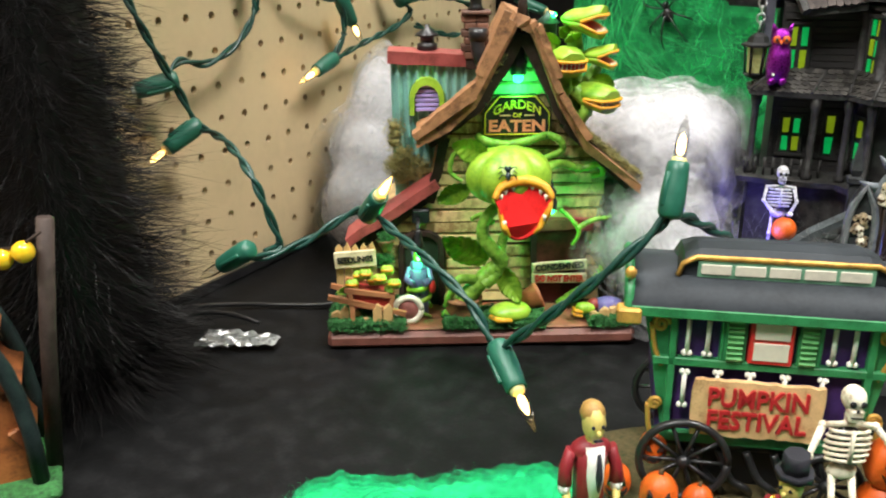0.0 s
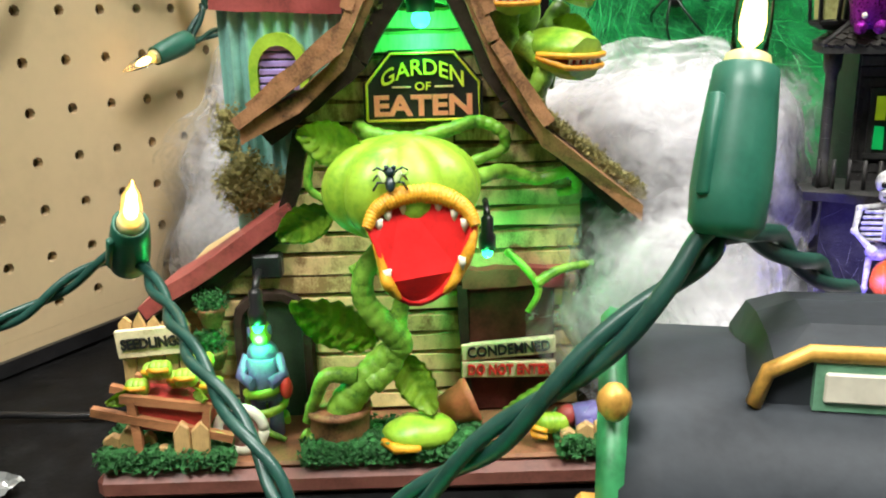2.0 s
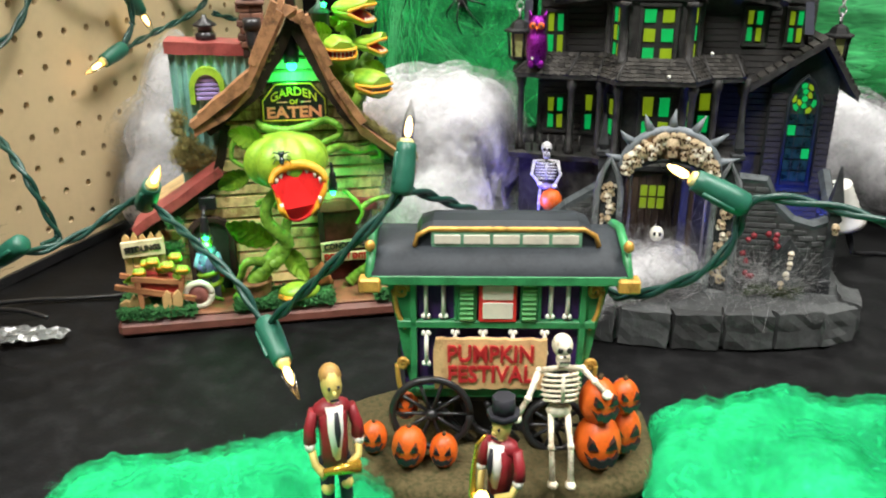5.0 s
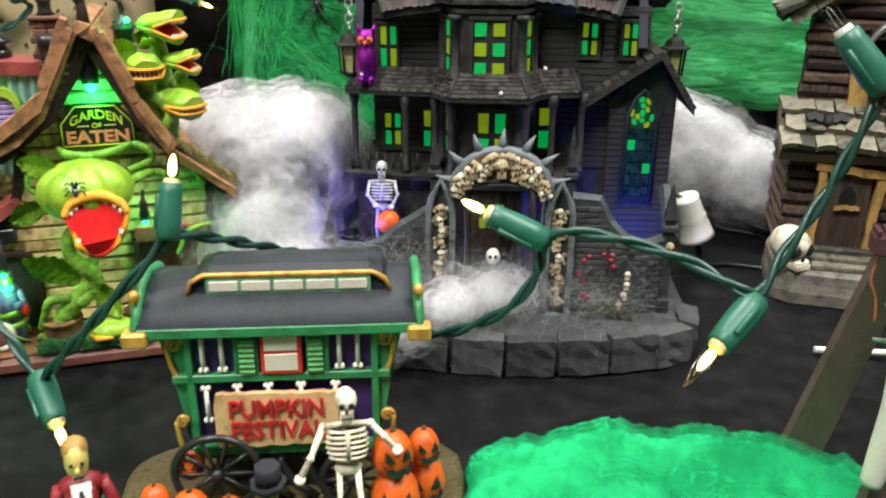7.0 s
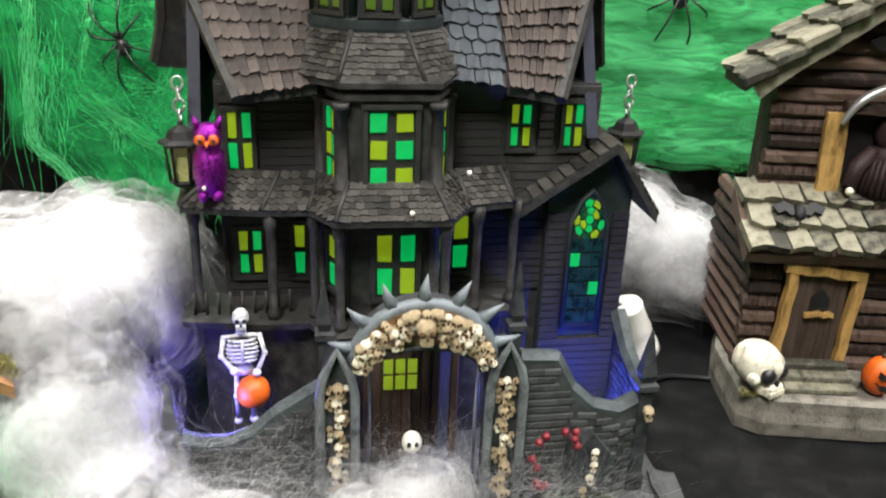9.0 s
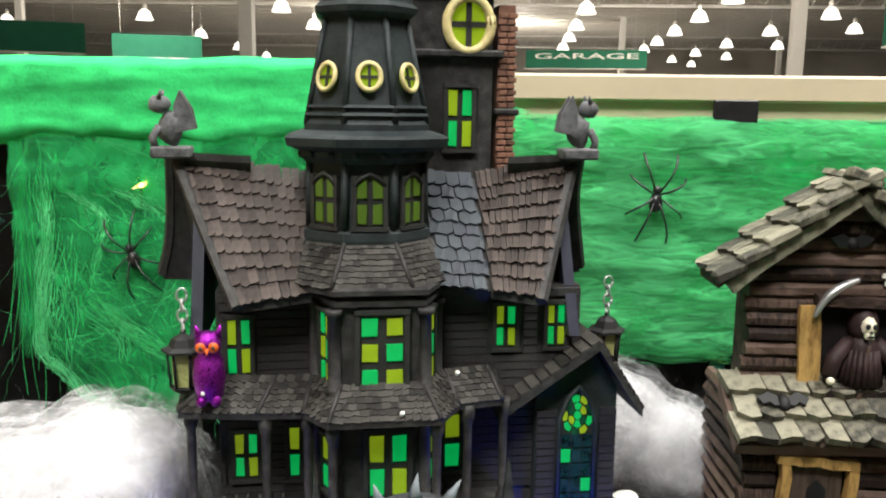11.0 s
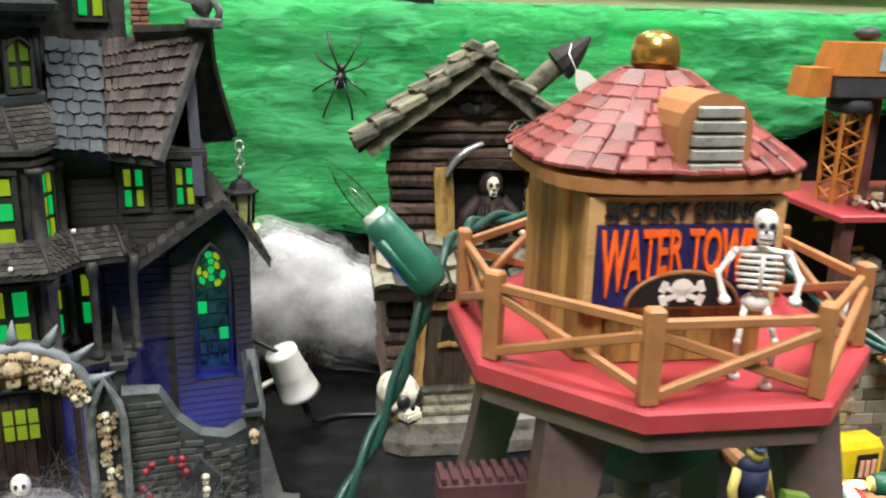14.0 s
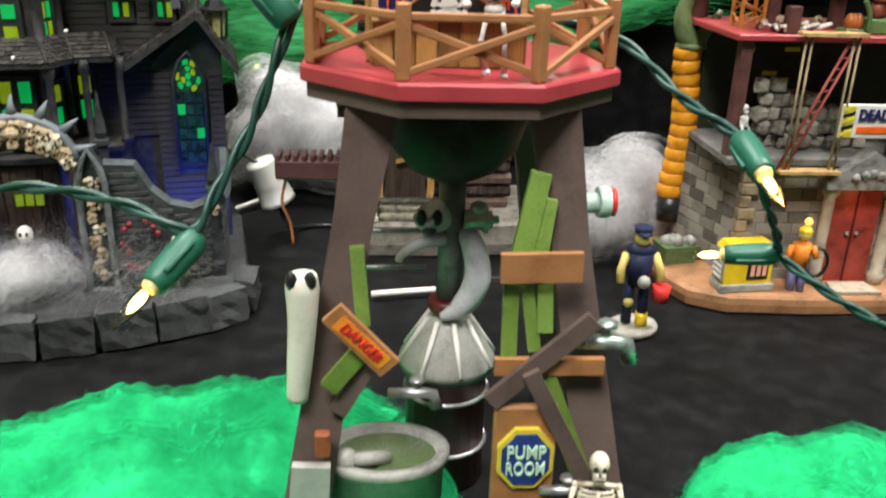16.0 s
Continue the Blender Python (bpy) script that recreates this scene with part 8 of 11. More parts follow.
figure("reaper_figurine", "hooded toy reaper with a bare skull leaning from the window", SHACK @ pose(0.028, 0.026, 0.141), [
    ("t", 0, [(0, 0.004, 0.0), (0, 0.002, 0.014), (0, 0.001, 0.026), (0, 0.001, 0.033)], [0.0135, 0.0125, 0.0105, 0.007]),
    ("t", 0, [(0, 0.0015, 0.030), (0, 0.0005, 0.036), (0, 0.001, 0.043), (0, 0.003, 0.049), (0, 0.005, 0.052)], [0.0075, 0.0092, 0.0090, 0.0062, 0.0012]),
    ("b", 1, (0.0, -0.0065, 0.0395), 0.0056, (0.86, 0.8, 1.15)), ("x", 1, (-0.0026, 0.0026, -0.0105, -0.006, 0.0318, 0.0362)),
    ("b", 2, (-0.0022, -0.0105, 0.0402), 0.0015, (1, 0.6, 1.2)), ("b", 2, (0.0022, -0.0105, 0.0402), 0.0015, (1, 0.6, 1.2)), ("b", 2, (0, -0.0112, 0.0368), 0.0010), ("x", 2, (-0.002, 0.002, -0.0109, -0.0104, 0.0336, 0.0341)),
    ("t", 0, [(-0.008, 0.0, 0.028), (-0.018, -0.003, 0.018), (-0.0225, -0.008, 0.007)], [0.0050, 0.0056, 0.0048]), ("t", 0, [(0.008, 0.0, 0.028), (0.017, -0.003, 0.018), (0.0215, -0.008, 0.007)], [0.0050, 0.0056, 0.0048]),
    ("b", 1, (-0.0230, -0.0115, 0.0055), 0.0026), ("b", 1, (0.0220, -0.0115, 0.0055), 0.0028)] + [("t", 0, [(0.0100 * math.cos(q), 0.001 - 0.0100 * abs(math.sin(q)), 0.024), (0.0130 * math.cos(q), 0.002 - 0.0130 * abs(math.sin(q)), 0.001)], [0.0012, 0.0022]) for q in [0.3 + 0.28 * i for i in range(10)]], [cloakm, bone, black])


def big_skull(m, r):
    bm = BM()
    ball(bm, (0, 0, r * 1.15), r, 18, squash=(0.92, 1.1, 0.98), rough=0.06)
    box(bm, -r * 0.5, r * 0.5, -r * 1.12, -r * 0.1, r * 0.02, r * 0.62, bevel=r * 0.14)
    for sx in (-1, 1):
        ball(bm, (sx * r * 0.40, -r * 0.84, r * 1.02), r * 0.37, 12, mi=1, squash=(1, 0.8, 1.05))
        ball(bm, (sx * r * 0.75, -r * 0.45, r * 0.8), r * 0.3, 8)
    ball(bm, (0, -r * 1.05, r * 0.68), r * 0.15, 8, mi=1, squash=(0.8, 0.6, 1.2))
    for k in range(5):
        box(bm, (-0.44 + 0.19 * k) * r, (-0.44 + 0.19 * k + 0.12) * r, -r * 1.17, -r * 1.05, r * 0.08, r * 0.34, mi=0)
    o = part("skull_ornament", bm, [mat("skull_white", (0.60, 0.56, 0.45), 0.5, vary=0.45, scale=150, second=(0.2, 0.16, 0.10), bump=0.6), black])
    o.matrix_world = m
    return tagged(o, "white plastic skull lying on the shack's slab", "ornament")


big_skull(SHACK @ pose(-0.042, -0.017, 0.0262, 0, 0, 35), 0.0148)
pumpkin(SHACK @ pose(0.033, -0.019, 0.026, 0, 0, 10), 0.0105)
pumpkin(SHACK @ pose(0.0795, 0.008, 0.131, 0, 0, -10), 0.0095)
for k in range(3):
    bm = BM()
    box(bm, -0.026, 0.02, -0.0245 + 0.009 * k, -0.0165 + 0.009 * k, 0.026, 0.031 + 0.0035 * k, bevel=0.0012)
    part("step", bm, shakes, shack)
tuft(shack, [(-0.05 + 0.006 * k, -0.026 + jitter(0.003), 0.027) for k in range(4)], 0.003, moss, "moss", 4)
# paper tag hanging from the hood
tag = thing("price_tag", "white card tag with orange print hanging on a string", "tag", SHACK @ pose(0.083, 0.02, 0.262))
bm = BM()
prism(bm, [(0.0, 0.0), (0.009, -0.002), (0.060, -0.044), (0.066, -0.054), (0.073, -0.091), (0.032, -0.060), (0.026, -0.051), (0.001, -0.011)], 0.0, 0.0006)
card = part("card", bm, paper, tag)
bm = BM()
prism(bm, [(0.0685, -0.070), (0.0725, -0.090), (0.038, -0.064), (0.034, -0.058), (0.048, -0.062)], -0.0006, 0.0001)
part("print_field", bm, mat("print_green_orange", (0.35, 0.22, 0.05), 0.5, vary=0.8, scale=90, second=(0.05, 0.14, 0.05)), card)
for k in range(3):
    bm = BM()
    box(bm, -0.009 + 0.002 * k, 0.009 - 0.002 * k, -0.0008, 0.0, -0.0012, 0.0012)
    o = part("print_bar", bm, signorange, card, "illegible orange print")
    o.matrix_local = pose(0.024 + 0.008 * k, -0.0003, -0.027 - 0.009 * k, 0, 44, 0)
bm = BM()
tube(bm, [(0.0, 0, 0), (-0.004, 0.004, 0.01), (0.0, 0.012, 0.016)], 0.0005, 4)
part("string", bm, paper, tag)

# ================= the water tower =================
TOWER = pose(0.428, 0.183, 0, 0, 0, -31)
wt = thing("water_tower", "wooden toy water tower on splayed legs with a fenced deck", "water tower", TOWER)
random.seed(31)


def octo(r, z, turn=math.pi / 8):
    return [(r * math.cos(turn + k * math.tau / 8), r * math.sin(turn + k * math.tau / 8), z) for k in range(8)]


bm = BM()
rings(bm, [octo(0.0655, 0.196), octo(0.0665, 0.1965), octo(0.0665, 0.2015), octo(0.0655, 0.2025)], smooth=False)
deck = part("deck", bm, deckred, wt, "red painted eight-sided deck")
bm = BM()
rings(bm, [octo(0.0625, 0.1895), octo(0.064, 0.19), octo(0.064, 0.1955)], smooth=False)
part("deck_beam", bm, towerbrown, deck)
# tank body of upright planks, rounded square in plan
TX = -0.006


def squarish(r, a, e=5.0):
    k = r / (abs(math.cos(a)) ** e + abs(math.sin(a)) ** e) ** (1 / e)
    return TX + k * math.cos(a), k * math.sin(a)


def square_lathe(bm, profile, n=40, e=5.0):
    rings(bm, [[(*squarish(r, i * math.tau / n, e), z) for i in range(n)] for r, z in profile], smooth=False)


bm = BM()
square_lathe(bm, [(0.0290, 0.2025), (0.0290, 0.253)])
tank_body = part("tank", bm, tankwood, wt, "plank-walled tank")
stave = mesh_of((lambda b: (box(b, -0.0040, 0.0040, -0.0012, 0.0012, 0.0, 0.0505, bevel=0.0005), b)[1])(BM()), tankwood, "stave")
for side_ in range(4):
    for k in range(7):
        o = new("stave", stave)
        o.parent = tank_body
        m = pose(0, 0, 0, 0, 0, 90 * side_) @ pose(-0.0243 + 0.0081 * k, -0.0298 + 0.0022 * (abs(k - 3) == 3), 0.2026, 0, 0, (k - 3) // 3 * 9 if abs(k - 3) == 3 else 0)
        o.matrix_local = pose(TX, 0, 0) @ m
bm = BM()
square_lathe(bm, [(0.0365, 0.2525), (0.0380, 0.253), (0.0380, 0.2565), (0.0360, 0.2572)], 40, 4.0)
part("eave_ring", bm, railbrown, wt)
bm = BM()
square_lathe(bm, [(0.0365, 0.257), (0.012, 0.279), (0.009, 0.280)], 40, 3.5)
roof_t = part("roof", bm, rooftile, wt, "cone roof of shiny rose tiles")
for row in range(7):
    z, r = 0.2568 + 0.0033 * row, 0.0422 - 0.0046 * row
    n = max(9, round(36 * r / 0.0415))
    for k in range(n):
        a = (k + 0.5 * (row % 2)) * math.tau / n
        bm = BM() if (row, k) == (0, 0) else None
        if bm:
            bm2 = bm
            t = bmesh.new()
            bmesh.ops.create_cube(t, size=1)
            for v in t.verts:
                v.co = Vector((v.co.x * 0.0076 * (0.85 if v.co.z > 0 else 1), v.co.y * 0.0016, v.co.z * 0.0082))
            bmesh.ops.bevel(t, geom=t.edges[:], offset=0.0006, segments=1, affect="EDGES")
            join(bm2, t)
            tile_mesh = mesh_of(bm2, rooftile, "roof_tile")
        o = new("roof_tile", tile_mesh)
        o.parent = roof_t
        e_ = 3.6 - 0.25 * row
        o.matrix_local = pose(*squarish(r * 0.855, a, e_), z + 0.004, 0, 0, math.degrees(a) + 90) @ pose(0, 0, 0, -58 + jitter(4), jitter(5), 0) @ Matrix.Diagonal((random.uniform(0.9, 1.06), 1, 1, 1))
bm = BM()
lathe(bm, [(0.006, 0.279), (0.0085, 0.2805), (0.006, 0.2825), (0.0092, 0.2845), (0.0098, 0.289), (0.0082, 0.2935), (0.003, 0.2955)], 18)
o = part("finial", bm, goldball, roof_t, "gold ball finial")
o.matrix_local = pose(TX, 0, 0.0222) @ Matrix.Diagonal((0.75, 0.75, 0.92, 1))
# dormer louvre on the roof, turned to the right
dm = part("dormer", (lambda b: (prism(b, [(-0.0105, 0.0), (0.0105, 0.0), (0.0105, 0.014)] + [(0.0105 * math.cos(q), 0.014 + 0.009 * math.sin(q)) for q in [math.pi * i / 8 for i in range(1, 8)]] + [(-0.0105, 0.014)], -0.006, 0.018), b)[1])(BM()), railbrown, roof_t, "rounded caramel dormer with grey louvres")
dm.matrix_local = pose(-0.003, -0.0305, 0.2565, 0, 0, 3)
for k in range(5):
    hw = 0.0075 if k < 3 else 0.0075 * math.sqrt(max(0.15, 1 - ((k - 2.2) / 3.2) ** 2))
    bm = BM()
    box(bm, -hw, hw, -0.0084, -0.0062, 0.0018 + 0.0037 * k, 0.0048 + 0.0037 * k, bevel=0.0004)
    part("louvre_slat", bm, zincgrey, dm)
# signboard on the tank
sb = part("signboard", (lambda b: (rings(b, [[(-0.0345, -0.0335, 0.2195), (-0.0345, -0.0335, 0.2515), (-0.0345, -0.030, 0.2515), (-0.0345, -0.030, 0.2195)], [(0.0220, -0.0335, 0.2195), (0.0220, -0.0335, 0.2515), (0.0220, -0.030, 0.2515), (0.0220, -0.030, 0.2195)]], smooth=False), b)[1])(BM()), mat("sign_caramel", (0.56, 0.34, 0.14), 0.5, vary=0.3, scale=120, second=(0.38, 0.20, 0.07), stretch=(0.3, 1, 1)), wt, "signboard: black words over a navy panel with orange letters")
bm = BM()
box(bm, -0.0320, 0.0195, -0.0342, -0.0334, 0.2205, 0.2440)
part("navy_panel", bm, navy, sb)
lettering("SPOOKY SPRINGS", 0.0066, sb, signblack, (-0.0062, -0.0345, 0.2474), 0.048, bold=0.03)
words = lettering("WATER TOWER", 0.0165, sb, fireorange, (-0.0062, -0.0347, 0.2318), 0.049)
# the words hang from a level line and reach lower towards both ends
zs_ = [v.co.z for v in words.data.vertices]
top_, tall_ = max(zs_), max(zs_) - min(zs_)
for v in words.data.vertices:
    reach_ = 0.0112 + 0.0092 * min(1.0, abs(v.co.x) / 0.0245) ** 1.4
    v.co.z = 0.0112 - (top_ - v.co.z) / tall_ * reach_
arc_ = [(-0.0062 + 0.0165 * math.cos(q), 0.2206 + 0.0102 * math.sin(q)) for q in [math.pi * i / 14 for i in range(15)]]
bm = BM()
prism(bm, arc_, -0.0348, -0.0341)
disc = part("black_disc", bm, signblack, sb)
bm = BM()
tube(bm, [(x, -0.0347, z) for x, z in arc_], 0.0007, 5)
part("disc_rim", bm, railbrown, disc)
bm = BM()
prism(bm, [(-0.0066 + 0.0031 * math.cos(q), 0.2264 + 0.0024 * math.sin(q)) for q in [i * math.tau / 12 for i in range(12)]], -0.0353, -0.0347)
box(bm, -0.0080, -0.0052, -0.0353, -0.0347, 0.2222, 0.2246)
part("painted_skull", bm, paper, disc)
for sgn in (-1, 1):
    bm = BM()
    box(bm, -0.0058, 0.0058, -0.0007, 0, -0.0007, 0.0007, pose(-0.0066, -0.0346, 0.2246, 0, sgn * 20, 0))
    for ex in (-0.0058, 0.0058):
        for ez in (-0.0008, 0.0008):
            box(bm, ex - 0.0009, ex + 0.0009, -0.0007, 0, ez - 0.0008, ez + 0.0008, pose(-0.0066, -0.0346, 0.2246, 0, sgn * 20, 0))
    part("painted_bone", bm, paper, disc)
# railing: posts, rails and crossed braces
for k in range(8):
    p, q = Vector(octo(0.0615, 0.2025)[k]), Vector(octo(0.0615, 0.2025)[(k + 1) % 8])
    ang = math.degrees(math.atan2((q - p).y, (q - p).x))
    bm = BM()
    box(bm, -0.0026, 0.0026, -0.0022, 0.0022, 0, 0.0262, bevel=0.0007)
    o = part("railing_post", bm, railbrown, deck)
    o.matrix_local = pose(*p, 0, 0, ang)
    ln = (q - p).length
    for z0, z1, x0, x1 in ((0.0215, 0.0215, 0.0, ln), (0.003, 0.0185, 0.002, ln - 0.002), (0.0185, 0.003, 0.002, ln - 0.002)):
        bm = BM()
        L_, a_ = math.hypot(x1 - x0, z1 - z0), -math.degrees(math.atan2(z1 - z0, x1 - x0))
        box(bm, 0, L_, -0.0011, 0.0011, -0.0014, 0.0014, bevel=0.0004)
        o = part("rail", bm, railbrown, deck)
        o.matrix_local = pose(*p, 0, 0, ang) @ pose(x0, 0.0004 if z0 == z1 else (-0.0008 if z0 < z1 else 0.001), z0, 0, a_, 0)
# legs: four tapering splayed boards
leg_feet = {}
for sx in (-1, 1):
    for sy in (-1, 1):
        a, b = Vector((0.034 * sx, 0.034 * sy, 0.19)), Vector((0.066 * sx, 0.064 * sy, 0.0))
        bm = BM()
        loops = []
        for i in range(5):
            c = a.lerp(b, i / 4)
            w = 0.0085 + 0.004 * i / 4 + (0.004 if i == 0 else 0)
            loops.append([c + Vector((-w * 0.8, -0.005, 0)), c + Vector((w * 0.8, -0.005, 0)), c + Vector((w * 0.8, 0.005, 0)), c + Vector((-w * 0.8, 0.005, 0))])
        rings(bm, loops, smooth=False)
        part("leg", bm, towerbrown, wt, "taupe splayed leg")
# bowl under the deck, standpipe, boiler
bm = BM()
lathe(bm, [(0.030, 0.19), (0.031, 0.178), (0.027, 0.165), (0.018, 0.155), (0.008, 0.150)], 20)
part("bowl", bm, bowl_m, wt, "dark mossy green tank bottom")
bm = BM()
lathe(bm, [(0.006, 0.15), (0.0055, 0.09)], 14)
part("standpipe", bm, pipeg, wt, "grey-green standpipe")
bm = BM()
lathe(bm, [(0.0085, 0.088), (0.0095, 0.0895), (0.0095, 0.093), (0.007, 0.094)], 16)
part("pipe_collar", bm, maroon, wt)
bm = BM()
lathe(bm, [(0.019, 0.0), (0.019, 0.060), (0.0205, 0.061)], 20)
boiler = part("boiler", bm, maroon, wt, "maroon boiler drum")
bm = BM()
lathe(bm, [(0.0222, 0.060), (0.0225, 0.0645), (0.0105, 0.083), (0.007, 0.086)], 20)
part("boiler_cone", bm, zincgrey, boiler, "dull zinc cone with white ribs")
for k in range(8):
    a = k * math.tau / 8 + 0.2
    bm = BM()
    tube(bm, [(0.0230 * math.cos(a), 0.0230 * math.sin(a), 0.0640), (0.0095 * math.cos(a), 0.0095 * math.sin(a), 0.0850)], 0.0013, 5)
    part("rib", bm, paper, boiler)
for z in (0.02, 0.048):
    bm = BM()
    tube(bm, [(0.0195 * math.cos(k * math.tau / 20), 0.0195 * math.sin(k * math.tau / 20), z) for k in range(21)], 0.0012, 5)
    part("hoop", bm, silverpaint, boiler)


def nailed(x0, z0, x1, z1, w, y0, y1, material, name, label="", d=0.003):
    a, b = Vector((x0, y0, z0)), Vector((x1, y1, z1))
    dirn = (b - a).normalized()
    s = dirn.cross(Vector((0, 1, 0))).normalized() * w / 2
    bm = BM()
    o = Vector((0, -d, 0))
    rings(bm, [[a - s, a + s, a + s + o, a - s + o], [b - s, b + s, b + s + o, b - s + o]], smooth=False)
    return part(name, bm, material, wt, label)


# boards nailed across the front legs
nailed(0.0195, 0.126, 0.0292, 0.167, 0.0080, -0.057, -0.045, plankgreen, "nailed_plank", "mossy green nailed plank")
nailed(0.0275, 0.129, 0.0325, 0.157, 0.0070, -0.055, -0.046, plankgreen, "nailed_plank")
nailed(0.0185, 0.095, 0.0190, 0.130, 0.0060, -0.060, -0.053, plankgreen, "nailed_plank")
nailed(0.0285, 0.100, 0.0240, 0.131, 0.0050, -0.060, -0.053, plankgreen, "nailed_plank")
nailed(0.0320, 0.108, 0.0318, 0.131, 0.0060, -0.060, -0.053, plankgreen, "nailed_plank")
nailed(0.0310, 0.095, 0.0510, 0.044, 0.0085, -0.061, -0.063, plankgreen, "nailed_plank")
b1 = nailed(0.0135, 0.1345, 0.0445, 0.1350, 0.0115, -0.060, -0.060, railbrown, "nailed_board", "caramel board with two nails")
nailed(0.0130, 0.0940, 0.0560, 0.0938, 0.0070, -0.062, -0.062, railbrown, "nailed_board")
nailed(0.0115, 0.0805, 0.0500, 0.1150, 0.0075, -0.066, -0.064, towerbrown, "nailed_board")
nailed(0.0260, 0.0950, 0.0545, 0.0400, 0.0065, -0.069, -0.069, towerbrown, "nailed_board")
nailed(-0.0375, 0.110, -0.0400, 0.139, 0.0055, -0.058, -0.050, plankgreen, "nailed_plank")
nailed(-0.0510, 0.0850, -0.0370, 0.1020, 0.0075, -0.062, -0.060, plankgreen, "nailed_plank")
nailed(-0.0480, 0.0720, -0.0310, 0.1010, 0.0070, -0.059, -0.057, towerbrown, "nailed_board")
dg = nailed(-0.0490, 0.1190, -0.0275, 0.0955, 0.0095, -0.065, -0.065, railbrown, "danger_board", "caramel board painted with a red and yellow warning")
lettering("DANGER", 0.0060, dg, letterred, (-0.038, -0.0686, 0.1070), 0.020, tilt=46)
bm = BM()
box(bm, -0.0125, 0.0125, 0, 0.0006, -0.0032, 0.0032)
o = part("paint_field", bm, mat("warning_orange", (0.75, 0.28, 0.02), 0.5), dg)
o.matrix_local = pose(-0.038, -0.0684, 0.1070, 0, 46, 0)
bm = BM()
box(bm, 0.0135, 0.0390, -0.068, -0.064, 0.0, 0.078, bevel=0.0008)
pump = part("pump_door", bm, railbrown, wt, "caramel hatch with a blue eight-sided sign")
bm = BM()
prism(bm, [(0.0265 + 0.0122 * math.cos(math.pi / 8 + k * math.tau / 8), 0.0555 + 0.0148 * math.sin(math.pi / 8 + k * math.tau / 8)) for k in range(8)], -0.0705, -0.068)
sg = part("sign_rim", bm, signyellow, pump)
bm = BM()
prism(bm, [(0.0265 + 0.0104 * math.cos(math.pi / 8 + k * math.tau / 8), 0.0555 + 0.0127 * math.sin(math.pi / 8 + k * math.tau / 8)) for k in range(8)], -0.0712, -0.0704)
part("sign_field", bm, mat("sign_blue", (0.02, 0.05, 0.22), 0.4), sg)
for z, w_ in ((0.0592, "PUMP"), (0.0515, "ROOM")):
    lettering(w_, 0.0085, sg, mat("pale_green_paint", (0.55, 0.80, 0.60), 0.5), (0.0265, -0.0716, z), 0.0155)


def tap(at, m_, s=1.0, name="tap"):
    t_ = part(name, (lambda b: (tube(b, [(-0.012, 0, 0), (0.004, 0, 0), (0.01, 0, -0.001), (0.0115, 0, -0.008)], [0.0026, 0.003, 0.003, 0.0034], 8), tube(b, [(0.002, 0, 0), (0.002, 0, 0.006)], 0.0016, 6), ball(b, (0.002, 0, 0.007), 0.0042, 8, squash=(1, 1, 0.45)), b)[3])(BM()), m_, wt, "silvery tap")
    t_.matrix_local = pose(*at) @ Matrix.Diagonal((s, s, s, 1))


tap((0.055, -0.058, 0.1015), mat("verdigris_silver", (0.42, 0.52, 0.47), 0.3, metal=0.7, vary=0.5, scale=200), 1.1)
tap((-0.017, -0.030, 0.062), silverpaint, 0.9)
tap((0.043, -0.070, 0.040), silverpaint, 0.8)
# tub, corner plate, hook arm
bm = BM()
lathe(bm, [(0.0225, 0.0), (0.024, 0.035), (0.026, 0.0365), (0.026, 0.0405), (0.0215, 0.0405), (0.0205, 0.036)], 22, pose(-0.029, -0.048, 0.006) @ Matrix.Diagonal((1.05, 0.75, 1, 1)))
tub = part("wash_tub", bm, zincgrey, wt, "oval zinc tub with scummy green water")
bm = BM()
lathe(bm, [(0.0205, 0.036), (0.0205, 0.0375)], 20, pose(-0.029, -0.048, 0.006) @ Matrix.Diagonal((1.05, 0.75, 1, 1)))
part("water", bm, mat("scum_green", (0.07, 0.10, 0.04), 0.3, vary=0.7, scale=220, second=(0.18, 0.2, 0.16)), tub)
bm = BM()
ball(bm, (-0.045, -0.057, 0.047), 0.005, 10)
tube(bm, [(-0.045, -0.057, 0.047), (-0.036, -0.059, 0.049), (-0.028, -0.053, 0.045)], 0.003, 7)
part("bone_arm", bm, zincgrey, tub)
bm = BM()
prism(bm, [(-0.0705, 0.0), (-0.053, 0.0), (-0.0505, 0.054), (-0.0655, 0.0545)], -0.072, -0.068)
part("corner_plate", bm, mat("plate_grey", (0.36, 0.35, 0.33), 0.45, vary=0.1), wt, "plain light grey corner plate")
bm = BM()
box(bm, -0.0565, -0.0505, -0.071, -0.0665, 0.058, 0.0685, bevel=0.0006)
part("splice_block", bm, mat("rust", (0.28, 0.07, 0.025), 0.6), wt)
bm = BM()
box(bm, -0.072, -0.042, -0.03, -0.02, 0.158, 0.166, bevel=0.0008)
arm_ = part("hoist_arm", bm, mat("arm_maroon", (0.09, 0.04, 0.042), 0.5), wt, "maroon ratchet hoist arm with a thread")
for k in range(9):
    bm = BM()
    box(bm, -0.0715 + 0.0033 * k, -0.0698 + 0.0033 * k, -0.03, -0.02, 0.1662, 0.168)
    part("cog", bm, mat("arm_maroon", (0.09, 0.04, 0.042)), arm_)
bm = BM()
tube(bm, spline([(-0.068, -0.026, 0.158), (-0.070, -0.027, 0.148), (-0.067, -0.028, 0.14), (-0.066, -0.029, 0.131)], 5), 0.0006, 5)
part("thread", bm, mat("thread_rust", (0.35, 0.12, 0.04), 0.7), arm_)


